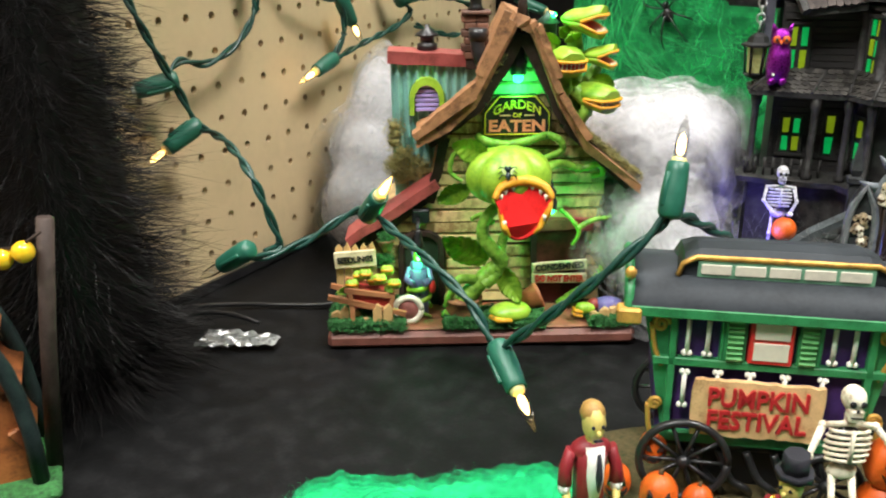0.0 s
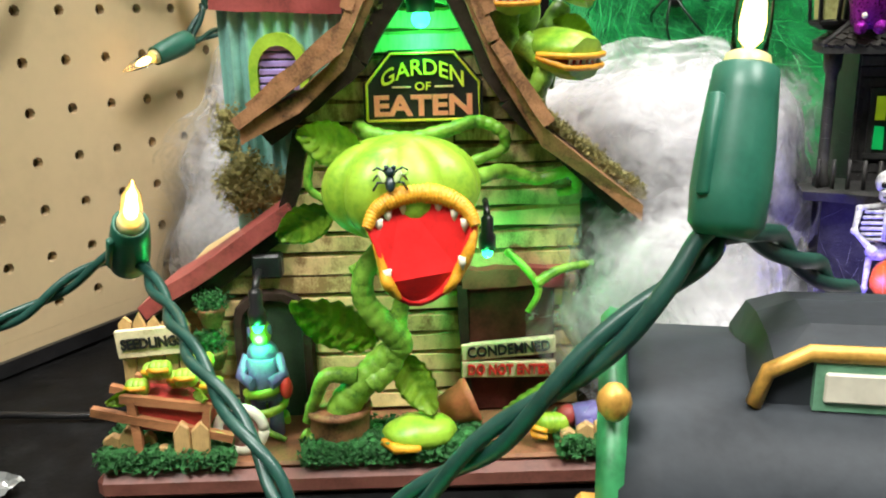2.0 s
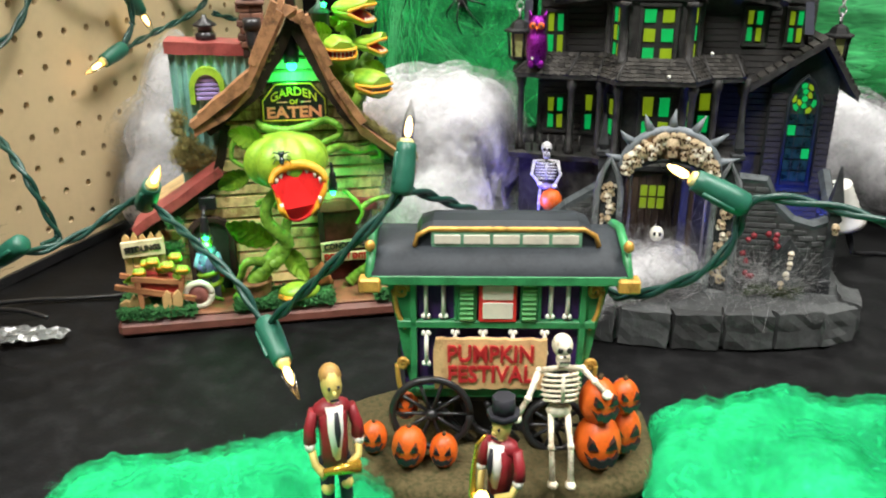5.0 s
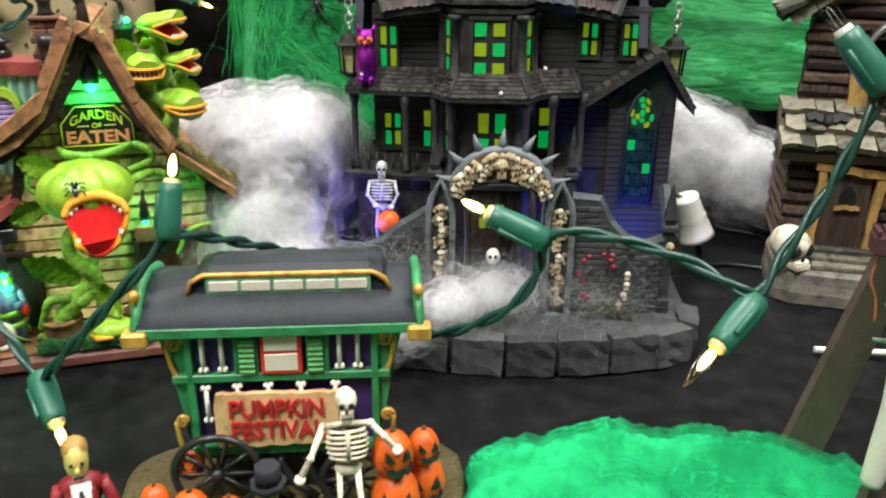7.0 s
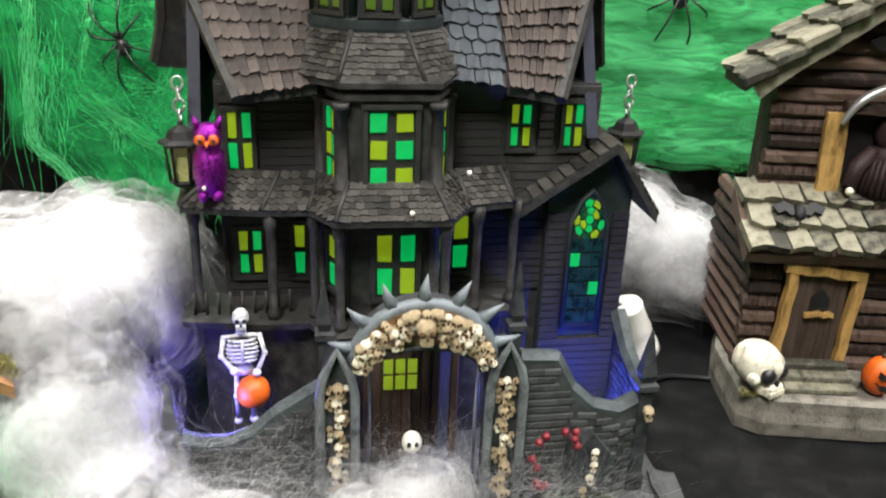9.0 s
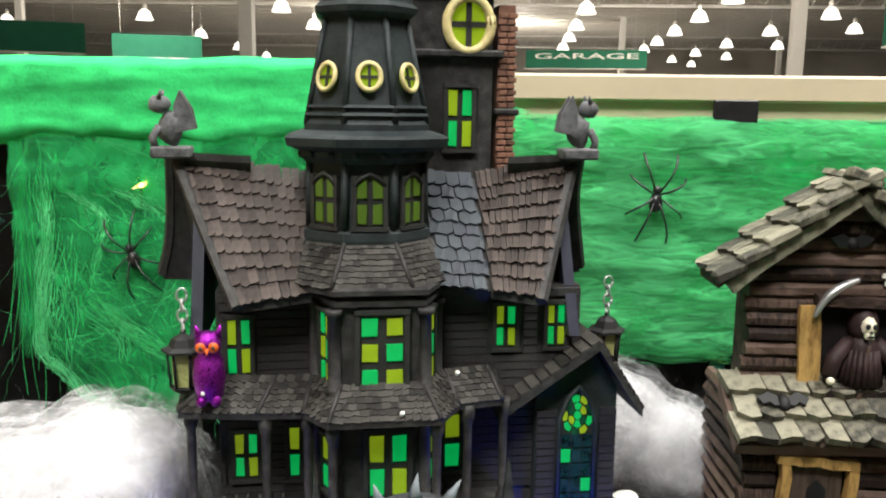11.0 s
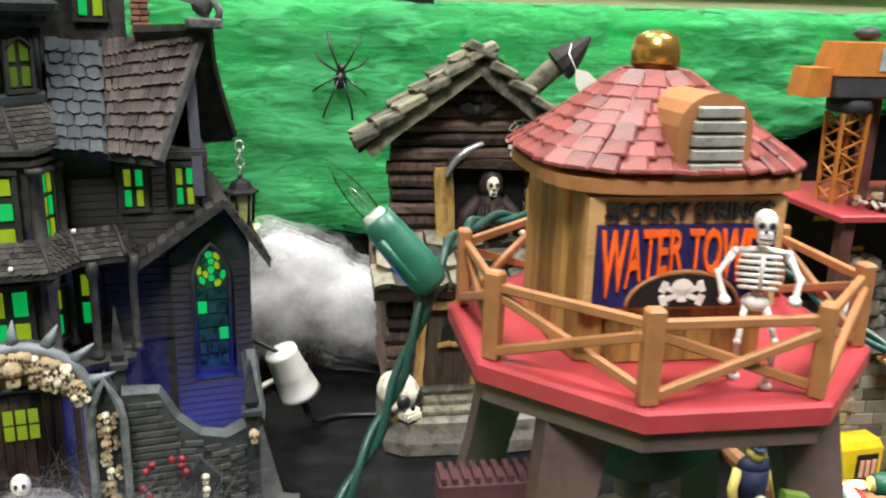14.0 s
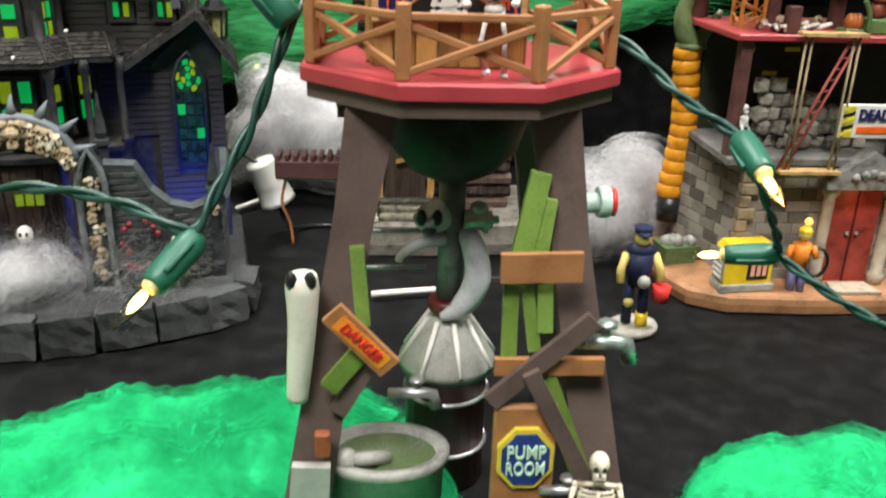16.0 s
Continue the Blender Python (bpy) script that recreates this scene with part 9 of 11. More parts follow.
def ghost(m, pts, radii, label, skin_m=ghostw, arms=()):
    bm = BM()
    tube(bm, spline(pts, 5), [radii[min(len(radii) - 1, int(i / 5))] + (radii[min(len(radii) - 1, int(i / 5) + 1)] - radii[min(len(radii) - 1, int(i / 5))]) * (i % 5) / 5 for i in range(5 * (len(pts) - 1) + 1)], 12)
    h = Vector(pts[-1])
    for sx in (-1, 1):
        ball(bm, (h.x + 0.0034 * sx, h.y - radii[-2] * 0.82, h.z - radii[-2] * 0.1), 0.0024, 7, mi=1, squash=(1, 0.6, 1.6))
    ball(bm, (h.x, h.y - radii[-2] * 0.85, h.z - radii[-2] * 0.85), 0.0022, 7, mi=1, squash=(1.5, 0.6, 0.8))
    for arm in arms:
        tube(bm, spline(arm, 5), [0.0034 - 0.0018 * i / (5 * (len(arm) - 1)) for i in range(5 * (len(arm) - 1) + 1)], 8)
    o = part("ghost_ornament", bm, [skin_m, black])
    o.matrix_world = m
    return tagged(o, label, "ornament")


ghost(TOWER @ pose(0, 0, 0), [(-0.0635, -0.060, 0.078), (-0.062, -0.060, 0.094), (-0.0605, -0.060, 0.112), (-0.060, -0.060, 0.126), (-0.060, -0.060, 0.131)], [0.0042, 0.0050, 0.0056, 0.0066, 0.0054, 0.002], "white toy ghost with a frowning face hanging at the leg")
ghost(TOWER @ pose(0, 0, 0), [(-0.004, -0.009, 0.088), (0.005, -0.010, 0.094), (0.0115, -0.009, 0.107), (0.009, -0.006, 0.122), (0.002, 0.004, 0.130), (-0.008, -0.004, 0.134), (-0.0105, -0.0055, 0.137)], [0.0018, 0.0052, 0.0062, 0.0052, 0.0042, 0.0078, 0.0078, 0.003], "pale grey toy ghost curled round the standpipe", mat("ghost_grey", (0.52, 0.52, 0.55), 0.4, vary=0.2, scale=90), [[(-0.004, -0.004, 0.124), (-0.013, -0.010, 0.1245), (-0.021, -0.012, 0.1205), (-0.0235, -0.012, 0.1165)]])
bm = BM()
lathe(bm, [(0.0046, 0), (0.0048, 0.008), (0.0062, 0.0085), (0.0062, 0.0105), (0.0040, 0.0110), (0.0040, 0.0125), (0.0018, 0.0128), (0.0018, 0.0155)], 12, pose(0.005, -0.003, 0.1325, 0, 90, 0))
ball(bm, (0.0115, -0.004, 0.1385), 0.0042, 10, squash=(1, 1, 0.7))
part("valve", bm, silverpaint, wt, "chrome valve")
for z, x0, x1 in ((0.118, -0.05, -0.012), (0.1, -0.052, -0.01), (0.094, 0.014, 0.05)):
    bm = BM()
    tube(bm, [(x0, 0.02, z), (x1, 0.016, z + 0.002)], 0.0011, 5)
    part("brace_rod", bm, silverpaint, wt)
el = part("elbow_pipe", (lambda b: (tube(b, spline([(0.042, -0.030, 0.132), (0.0425, -0.030, 0.142), (0.046, -0.030, 0.148), (0.057, -0.030, 0.150)], 5), 0.0042, 12), lathe(b, [(0.0062, 0), (0.0066, 0.001), (0.0066, 0.004), (0.006, 0.005)], 14, pose(0.056, -0.030, 0.150, 0, 90, 0)), b)[2])(BM()), mat("elbow_celadon", (0.45, 0.58, 0.50), 0.35, vary=0.3), wt, "pale green elbow pipe with a red flange")
bm = BM()
lathe(bm, [(0.0058, 0.0), (0.0058, 0.002)], 14, pose(0.061, -0.030, 0.150, 0, 90, 0))
part("flange", bm, letterred, el)
skeleton_figure("skeleton_figurine", TOWER @ pose(0.0085, -0.047, 0.2027, 0, 0, -22), 0.0490, "white toy skeleton leaning on the deck railing",
                [[(-0.008, 0, 0.045), (-0.0125, 0.001, 0.037), (-0.0105, -0.007, 0.0305)], [(0.008, 0, 0.045), (0.0125, 0.000, 0.037), (0.0105, -0.007, 0.0320)]],
                [[(-0.003, 0, 0.028), (-0.0045, -0.004, 0.0155), (-0.0035, 0.003, 0.001)], [(0.003, 0, 0.028), (0.0065, -0.006, 0.0175), (0.0060, -0.003, 0.001)]], bone_m=mat("bone_white", (0.74, 0.73, 0.70), 0.45, vary=0.25, scale=220, second=(0.3, 0.3, 0.28)))
skeleton_figure("skeleton_figurine", TOWER @ pose(0.0545, -0.078, 0.0, 0, 0, -8), 0.064, "small cream toy skeleton standing by the hatch",
                [[(-0.008, 0, 0.045), (-0.010, -0.002, 0.037), (-0.009, -0.004, 0.029)], [(0.008, 0, 0.045), (0.010, -0.002, 0.037), (0.009, -0.004, 0.029)]],
                [[(-0.003, 0, 0.028), (-0.004, 0, 0.015), (-0.0035, 0, 0.001)], [(0.003, 0, 0.028), (0.004, 0, 0.015), (0.0035, 0, 0.001)]])

# ================= the building site =================
SITE = pose(0.75, 0.20, 0, 0, 0, -31)
site = thing("construction_site", "toy construction site in a crypt with red floors and a crane", "village house", SITE)
random.seed(41)
outline = [(-0.088, 0.03), (-0.080, 0.008), (-0.055, -0.006), (0.0, -0.010), (0.15, -0.010), (0.16, 0.01), (0.16, 0.13), (-0.08, 0.13), (-0.09, 0.07)]
bm = BM()
rings(bm, [[(x * g, y * g + (1 - g) * 0.03, z) for x, y in outline] for z, g in ((0, 1.0), (0.006, 1.015), (0.0105, 1.005), (0.0125, 0.97))], smooth=False)
part("base", bm, clay, site, "smooth clay-brown base")
bm = BM()
rings(bm, [[(-0.042, 0.026, z), (0.14, 0.026, z), (0.14, 0.12, z), (-0.066, 0.12, z)] for z in (0.012, 0.1)], smooth=False)
crypt = part("crypt_wall", bm, stonewall, site, "pale rough stone wall")
blk = mesh_of((lambda b: (box(b, -0.5, 0.5, -0.0015, 0.002, -0.0042, 0.0042, bevel=0.0007), b)[1])(BM()), stonewall, "stone_block")
for r in range(10):
    x = -0.043
    while x < 0.125:
        w = random.uniform(0.011, 0.019)
        z = 0.0165 + 0.0087 * r
        if not (0.016 < x + w / 2 < 0.062 and z < 0.09):
            o = new("stone_block", blk)
            o.parent = crypt
            o.matrix_local = pose(x + w / 2, 0.0255, z, 0, jitter(1), 0) @ Matrix.Diagonal((w * 0.95, 1, 1, 1))
        x += w
    for k in range(5):
        o = new("stone_block", blk)
        o.parent = crypt
        v_ = 0.010 + 0.018 * k + (0.006 if r % 2 else 0)
        o.matrix_local = pose(-0.0425 - 0.247 * v_, 0.026 + 0.969 * v_, 0.0165 + 0.0087 * r, 0, 0, -75.7) @ Matrix.Diagonal((0.0165, 1, 1, 1))
# quoins and door
for k in range(9):
    bm = BM()
    box(bm, -0.0465, -0.0465 + (0.012 if k % 2 else 0.008), 0.0195, 0.028, 0.0135 + 0.0092 * k, 0.0219 + 0.0092 * k, bevel=0.001)
    part("quoin", bm, mat("quoin_tan", (0.30, 0.23, 0.15), 0.65, vary=0.4, scale=120), crypt)
bm = BM()
box(bm, 0.021, 0.057, 0.02, 0.027, 0.0125, 0.083)
dd = part("door", bm, mat("door_oxblood", (0.30, 0.045, 0.03), 0.5, vary=0.4, scale=120, second=(0.16, 0.02, 0.015)), crypt, "red double door with knobs")
bm = BM()
box(bm, 0.0385, 0.0395, 0.0185, 0.0205, 0.0125, 0.083)
part("door_gap", bm, maroon, dd)
for x in (0.0355, 0.0425):
    bm = BM()
    ball(bm, (x, 0.0185, 0.05), 0.0016, 8)
    part("door_knob", bm, silverpaint, dd)
for x in (0.016, 0.062):
    bm = BM()
    lathe(bm, [(0.006, 0.0125), (0.006, 0.02), (0.0042, 0.022), (0.004, 0.078), (0.006, 0.081), (0.006, 0.086)], 12, Matrix.Translation((x, 0.0165, 0)))
    part("column", bm, mat("column_cream", (0.42, 0.36, 0.27), 0.6, vary=0.3, scale=120), crypt)
bm = BM()
prism(bm, [(0.008, 0.086), (0.07, 0.086), (0.07, 0.093), (0.039, 0.113), (0.008, 0.093)], 0.008, 0.024)
ped = part("pediment", bm, mat("pediment_grey", (0.22, 0.215, 0.20), 0.6, vary=0.5, scale=160, bump=0.9, dist=0.0015), crypt, "carved grey pediment")
for k in range(5):
    bm = BM()
    ball(bm, (0.027 + 0.006 * k, 0.008, 0.0945 + 0.003 * math.sin(math.pi * k / 4)), 0.0032, 8, rough=0.4, freq=400)
    part("carving", bm, mat("pediment_grey", (0.22, 0.215, 0.20)), ped)
bm = BM()
prism(bm, [(0.024, 0.0), (0.052, 0.0), (0.056, 0.018), (0.02, 0.018)], 0, 0.002, pose(0, 0.012, 0.0132, 90, 0, 0) @ pose(0, 0, 0, 0, 0, 0) @ Matrix.Diagonal((1, 1, 1, 1)))
part("door_ramp", bm, mat("column_cream", (0.42, 0.36, 0.27)), site)
# storey floors, steel posts
for z0, z1, x0, m_, nm in ((0.1, 0.106, -0.062, mat("slab_grey", (0.16, 0.155, 0.145), 0.6, vary=0.4, scale=120), "floor_slab"), (0.184, 0.1885, -0.068, deckred, "floor_slab"), (0.255, 0.258, -0.034, towerbrown, "roof_slab")):
    bm = BM()
    box(bm, x0, 0.145, 0.016, 0.122, z0, z1, bevel=0.0008)
    part(nm, bm, m_, site, "red painted floor slab" if m_ == deckred else "")
posts = [(-0.058, 0.025, 0.106, 0.184), (-0.058, 0.115, 0.106, 0.215), (-0.03, 0.024, 0.184, 0.206), (0.06, 0.025, 0.106, 0.184), (0.13, 0.025, 0.106, 0.255), (-0.028, 0.06, 0.1885, 0.255), (0.018, 0.06, 0.1885, 0.255), (-0.062, 0.11, 0.1885, 0.216), (0.09, 0.06, 0.1885, 0.255)]
for x, y, z0, z1 in posts:
    bm = BM()
    box(bm, x - 0.0042, x + 0.0042, y - 0.0042, y + 0.0042, z0, z1, bevel=0.0006)
    part("post", bm, mat("post_redbrown", (0.12, 0.05, 0.045), 0.55, vary=0.3, scale=100), site, "red-brown post")
bm = BM()
box(bm, -0.056, 0.14, 0.1, 0.104, 0.106, 0.184)
bd = part("back_wall", bm, mat("dark_olive_board", (0.035, 0.04, 0.025), 0.6), site, "dark back wall with yellow marks")
for x, z in ((-0.03, 0.165), (0.005, 0.166), (-0.01, 0.148), (0.0, 0.143)):
    bm = BM()
    box(bm, x, x + 0.011, 0.0985, 0.0998, z, z + 0.003)
    part("yellow_mark", bm, signyellow, bd)
for row_ in range(5):
    for col_ in range((8, 7, 6, 4, 2)[row_]):
        bm = BM()
        w_, h_ = random.uniform(0.0044, 0.0062), random.uniform(0.0044, 0.0056)
        box(bm, -w_, w_, -0.006, 0.006, -h_, h_, bevel=0.0020)
        for v in bm.verts:
            v.co += Vector((jitter(0.0009), jitter(0.0009), jitter(0.0009)))
        o = part("rubble", bm, stonewall, site, "pale grey rubble stone")
        o.matrix_local = pose(-0.034 + 0.0112 * col_ + 0.004 * (row_ % 2) + jitter(0.001), 0.046 + jitter(0.003), 0.1115 + 0.0098 * row_, 0, jitter(9), jitter(12))
# hoist: posts, ladder, platform
for x in (-0.026, -0.022, 0.006, 0.01):
    bm = BM()
    tube(bm, [(x, 0.008, 0.1), (x, 0.008, 0.19)], 0.0009, 5)
    part("hoist_rope", bm, mat("rope_tan", (0.32, 0.25, 0.14), 0.7), site)
for z in (0.098, 0.1895):
    bm = BM()
    box(bm, -0.03, 0.013, 0.003, 0.014, z, z + 0.0022)
    part("hoist_plate", bm, lightwood, site)
for o_ in (0.0, 0.0055):
    bm = BM()
    tube(bm, [(-0.03 + o_, 0.009, 0.1), (0.004 + o_, 0.009, 0.186)], 0.0011, 5)
    part("ladder_rail", bm, mat("ladder_red", (0.30, 0.06, 0.05), 0.5), site)
for k in range(12):
    u = (k + 0.5) / 12
    bm = BM()
    tube(bm, [(-0.03 + 0.034 * u, 0.009, 0.1 + 0.086 * u), (-0.0245 + 0.034 * u, 0.009, 0.1 + 0.086 * u)], 0.0008, 4)
    part("rung", bm, mat("ladder_red", (0.30, 0.06, 0.05)), site)
# site board
bm = BM()
box(bm, 0.008, 0.070, 0.008, 0.011, 0.1225, 0.1455, bevel=0.0006)
board_ = part("site_board", bm, paper, site, "white board with navy words and striped edge")
lettering("DEAD ZONE", 0.0105, board_, navy, (0.0425, 0.0072, 0.1382), 0.046, bold=0.03)
bm = BM()
box(bm, 0.0195, 0.0655, 0.0072, 0.008, 0.1262, 0.1306)
part("word_bar", bm, fireorange, board_, "illegible orange words")
for k in range(5):
    bm = BM()
    prism(bm, [(0.0085, 0.124 + 0.0042 * k), (0.0165, 0.1262 + 0.0042 * k), (0.0165, 0.1284 + 0.0042 * k), (0.0085, 0.1262 + 0.0042 * k)], 0.0072, 0.008)
    part("stripe", bm, signblack if k % 2 else signyellow, board_)
bm = BM()
box(bm, 0.0085, 0.0165, 0.0076, 0.0082, 0.1232, 0.1448)
part("stripe_field", bm, signyellow, board_)
# crane: lattice mast, turntable, cab, boom
crane = thing("tower_crane", "orange toy tower crane with grey cab base", "crane", SITE @ pose(-0.047, 0.055, 0.1885))
for sx in (-1, 1):
    for sy in (-1, 1):
        bm = BM()
        tube(bm, [(0.0075 * sx, 0.0075 * sy, 0), (0.0085 * sx, 0.0085 * sy, 0.056)], 0.0015, 5, smooth=False)
        part("mast_post", bm, craneorange, crane)
for k in range(7):
    for sx, sy in ((-1, 0), (1, 0), (0, -1), (0, 1)):
        z0, z1 = 0.002 + 0.0077 * k, 0.0095 + 0.0077 * k
        e = 0.008
        p, q = ((e * sx, -e, z0), (e * sx, e, z1)) if sx else ((-e, e * sy, z0), (e, e * sy, z1))
        if k % 2:
            p, q = (p[0], p[1], z1), (q[0], q[1], z0)
        bm = BM()
        tube(bm, [p, q], 0.0009, 4)
        part("lattice_bar", bm, craneorange, crane)
bm = BM()
lathe(bm, [(0.009, 0.056), (0.0135, 0.0575), (0.0135, 0.064), (0.011, 0.065)], 16)
part("turntable", bm, mat("crane_dark", (0.05, 0.05, 0.055), 0.5), crane)
head_ = part("cab_base", (lambda b: (box(b, -0.02, 0.036, -0.014, 0.014, 0.0655, 0.0785, bevel=0.0012), b)[1])(BM()), mat("crane_dark", (0.05, 0.05, 0.055)), crane)
bm = BM()
rings(bm, [[(-0.02, -0.0145, 0.0787), (0.037, -0.0145, 0.0787), (0.037, 0.0145, 0.0787), (-0.02, 0.0145, 0.0787)], [(-0.015, -0.013, 0.098), (0.034, -0.013, 0.098), (0.034, 0.013, 0.098), (-0.015, 0.013, 0.098)]], smooth=False)
cab = part("cab", bm, craneorange, crane, "orange cab with pale window")
bm = BM()
prism(bm, [(0.006, 0.082), (0.026, 0.082), (0.025, 0.0955), (0.007, 0.0955)], -0.0152, -0.0138)
part("cab_window", bm, mat("cab_glass", (0.35, 0.42, 0.46), 0.2), cab)
bm = BM()
prism(bm, [(-0.037, 0.066), (-0.0205, 0.066), (-0.0205, 0.083), (-0.034, 0.083)], -0.010, 0.010)
part("counterweight", bm, craneorange, crane)
for z, y in ((0.068, -0.006), (0.068, 0.006), (0.084, 0.0)):
    bm = BM()
    tube(bm, [(0.036, y, z), (0.17, y, z + 0.004)], 0.0016, 5)
    part("boom_rail", bm, craneorange, crane)
for k in range(9):
    x0, x1 = 0.037 + 0.0145 * k, 0.0515 + 0.0145 * k
    bm = BM()
    a, b = ((x0, -0.006, 0.068), (x1, 0, 0.084)) if k % 2 else ((x0, 0, 0.084), (x1, -0.006, 0.068))
    tube(bm, [a, b], 0.0013, 4)
    part("boom_brace", bm, craneorange, crane)
bm = BM()
ball(bm, (0.005, 0, 0.103), 0.007, 10, squash=(1.2, 1, 0.6))
part("cab_lamp", bm, mat("crane_dark", (0.05, 0.05, 0.055)), crane)
# things on the site
gen = thing("generator", "yellow toy generator on a grey pallet", "generator", SITE @ pose(-0.043, 0.008, 0.0125, 0, 0, 6) @ Matrix.Diagonal((1.1, 1.0, 1.25, 1)))
bm = BM()
box(bm, -0.017, 0.02, -0.009, 0.009, 0.0, 0.005, bevel=0.0008)
part("pallet", bm, zincgrey, gen)
bm = BM()
rings(bm, [[(-0.0155, -0.008, 0.005), (0.017, -0.008, 0.005), (0.017, 0.0085, 0.005), (-0.0155, 0.0085, 0.005)], [(-0.0155, -0.008, 0.025), (0.017, -0.008, 0.025), (0.017, 0.0085, 0.025), (-0.0155, 0.0085, 0.025)], [(-0.013, -0.006, 0.029), (0.015, -0.006, 0.029), (0.015, 0.0065, 0.029), (-0.013, 0.0065, 0.029)]], smooth=False)
gb = part("casing", bm, genyellow, gen)
bm = BM()
box(bm, -0.0166, -0.0154, -0.0068, 0.0074, 0.0062, 0.0248, bevel=0.0004)
part("grille", bm, zincgrey, gb, "grey louvred grille")
for k in range(5):
    bm = BM()
    box(bm, -0.0172, -0.0163, -0.005, 0.006, 0.008 + 0.0032 * k, 0.0095 + 0.0032 * k)
    part("vent_slat", bm, paper, gb)
bm = BM()
box(bm, 0.0, 0.014, -0.0088, -0.0079, 0.008, 0.022)
part("panel", bm, black, gb)
for k in range(3):
    bm = BM()
    box(bm, 0.002 + 0.004 * k, 0.0045 + 0.004 * k, -0.0094, -0.0087, 0.01, 0.019)
    part("warning_bar", bm, signorange, gb)
duct = thing("debris_chute", "ribbed yellow toy chute rising to a green claw", "chute", SITE @ pose(-0.066, 0.105, 0.0))
for k in range(12):
    bm = BM()
    z = 0.05 + 0.0098 * k
    lathe(bm, [(0.0094, z), (0.0102, z + 0.0008), (0.0105, z + 0.0045), (0.0101, z + 0.0092), (0.0094, z + 0.0099)], 16, pose(0.0028 * math.sin(k * 0.42 - 0.6), 0, 0) @ Matrix.Translation((0, 0, z)) @ pose(0, 0, 0, jitter(4), jitter(4), 0) @ Matrix.Translation((0, 0, -z)))
    part("chute_ring", bm, wormyellow, duct)
bm = BM()
lathe(bm, [(0.0088, 0.1655), (0.0118, 0.1665), (0.0118, 0.1690), (0.0100, 0.1700)], 14)
tube(bm, spline([(0.001, 0, 0.168), (-0.007, 0, 0.180), (-0.009, 0, 0.194), (-0.003, -0.001, 0.206), (0.0055, -0.002, 0.2125)], 5), [0.0085 - 0.0072 * (i / 20) ** 1.4 for i in range(21)], 10)
tube(bm, spline([(0.002, 0, 0.169), (0.0085, 0, 0.176), (0.0135, -0.001, 0.184), (0.0175, -0.002, 0.1915)], 5), [0.0075 - 0.0052 * (i / 15) ** 1.3 for i in range(16)], 10)
part("claw_tip", (lambda t: (tube(t, [(0.0035, -0.0017, 0.2112), (0.0075, -0.002, 0.2150)], [0.0024, 0.0012], 8), tube(t, [(0.0168, -0.0018, 0.1900), (0.0185, -0.002, 0.1945)], [0.0027, 0.0016], 8), t)[2])(BM()), paper, duct, "pale worn claw tips")
part("claw", bm, mat("claw_green", (0.115, 0.155, 0.055), 0.5, vary=0.5, scale=110, second=(0.05, 0.07, 0.025)), duct)
bm = BM()
lathe(bm, [(0.011, 0.03), (0.011, 0.05)], 12)
part("chute_foot", bm, black, duct)
skip_ = thing("rubble_skip", "small green toy skip filled with grey rubble", "skip", SITE @ pose(-0.073, 0.06, 0.0125, 0, 0, 10))
bm = BM()
rings(bm, [[(-0.012, -0.009, 0), (0.012, -0.009, 0), (0.012, 0.009, 0), (-0.012, 0.009, 0)], [(-0.0145, -0.011, 0.014), (0.0145, -0.011, 0.014), (0.0145, 0.011, 0.014), (-0.0145, 0.011, 0.014)]], smooth=False)
part("bin", bm, mat("skip_green", (0.10, 0.17, 0.07), 0.5), skip_)
for k in range(8):
    bm = BM()
    ball(bm, (jitter(0.01), jitter(0.007), 0.015 + jitter(0.002)), 0.0045, 7, rough=0.5, freq=400)
    part("rubble", bm, zincgrey, skip_)
pile = thing("bone_pile", "heap of white toy bones and red scraps", "bones", SITE @ pose(-0.012, 0.035, 0.1885))
for k in range(26):
    bm = BM()
    x, y = -0.012 + jitter(0.019), -0.004 + jitter(0.010)
    a = random.uniform(0, math.tau)
    if k % 3 == 0:
        put_skull(pile, (x, y, 0.0032 + 0.003 * (k % 2)), 0.0046, jitter(60), jitter(20), jitter(30))
        ball(bm, (x + jitter(0.004), y + 0.003, 0.002), 0.0028, 7, rough=0.5, freq=500)
        part("scrap", bm, maroon, pile)
        continue
    else:
        tube(bm, [(x, y, 0.003 + jitter(0.001)), (x + 0.009 * math.cos(a), y + 0.006 * math.sin(a), 0.004 + random.uniform(0, 0.003))], 0.0012, 5)
    part("bone", bm, mat("bone_white", (0.74, 0.73, 0.70)), pile)
creature = thing("green_digger", "green toy tray holding a lumpy red creature beside an orange gourd", "toy creature", SITE @ pose(0.026, 0.035, 0.1885))
traygreen = mat("tray_green", (0.10, 0.19, 0.06), 0.45, vary=0.4, scale=120)
bm = BM()
box(bm, -0.004, 0.018, -0.010, 0.008, 0.0, 0.010, bevel=0.0012)
part("tray", bm, traygreen, creature)
for x in (-0.0045, 0.0170):
    bm = BM()
    tube(bm, spline([(x - 0.004, -0.0098, 0.022), (x - 0.001, -0.0105, 0.017), (x + 0.0012, -0.0105, 0.010), (x + 0.0015, -0.0105, 0.002)], 4), 0.0016, 6)
    part("tray_arm", bm, traygreen, creature)
bm = BM()
ball(bm, (0.0065, -0.001, 0.0145), 0.0062, 12, squash=(1, 0.9, 1.1), rough=0.35, freq=500)
ball(bm, (0.0060, -0.003, 0.0225), 0.0042, 12, squash=(1.3, 1, 0.8), rough=0.4, freq=600)
part("body", bm, mat("digger_red", (0.25, 0.06, 0.03), 0.5, vary=0.5, scale=160), creature)
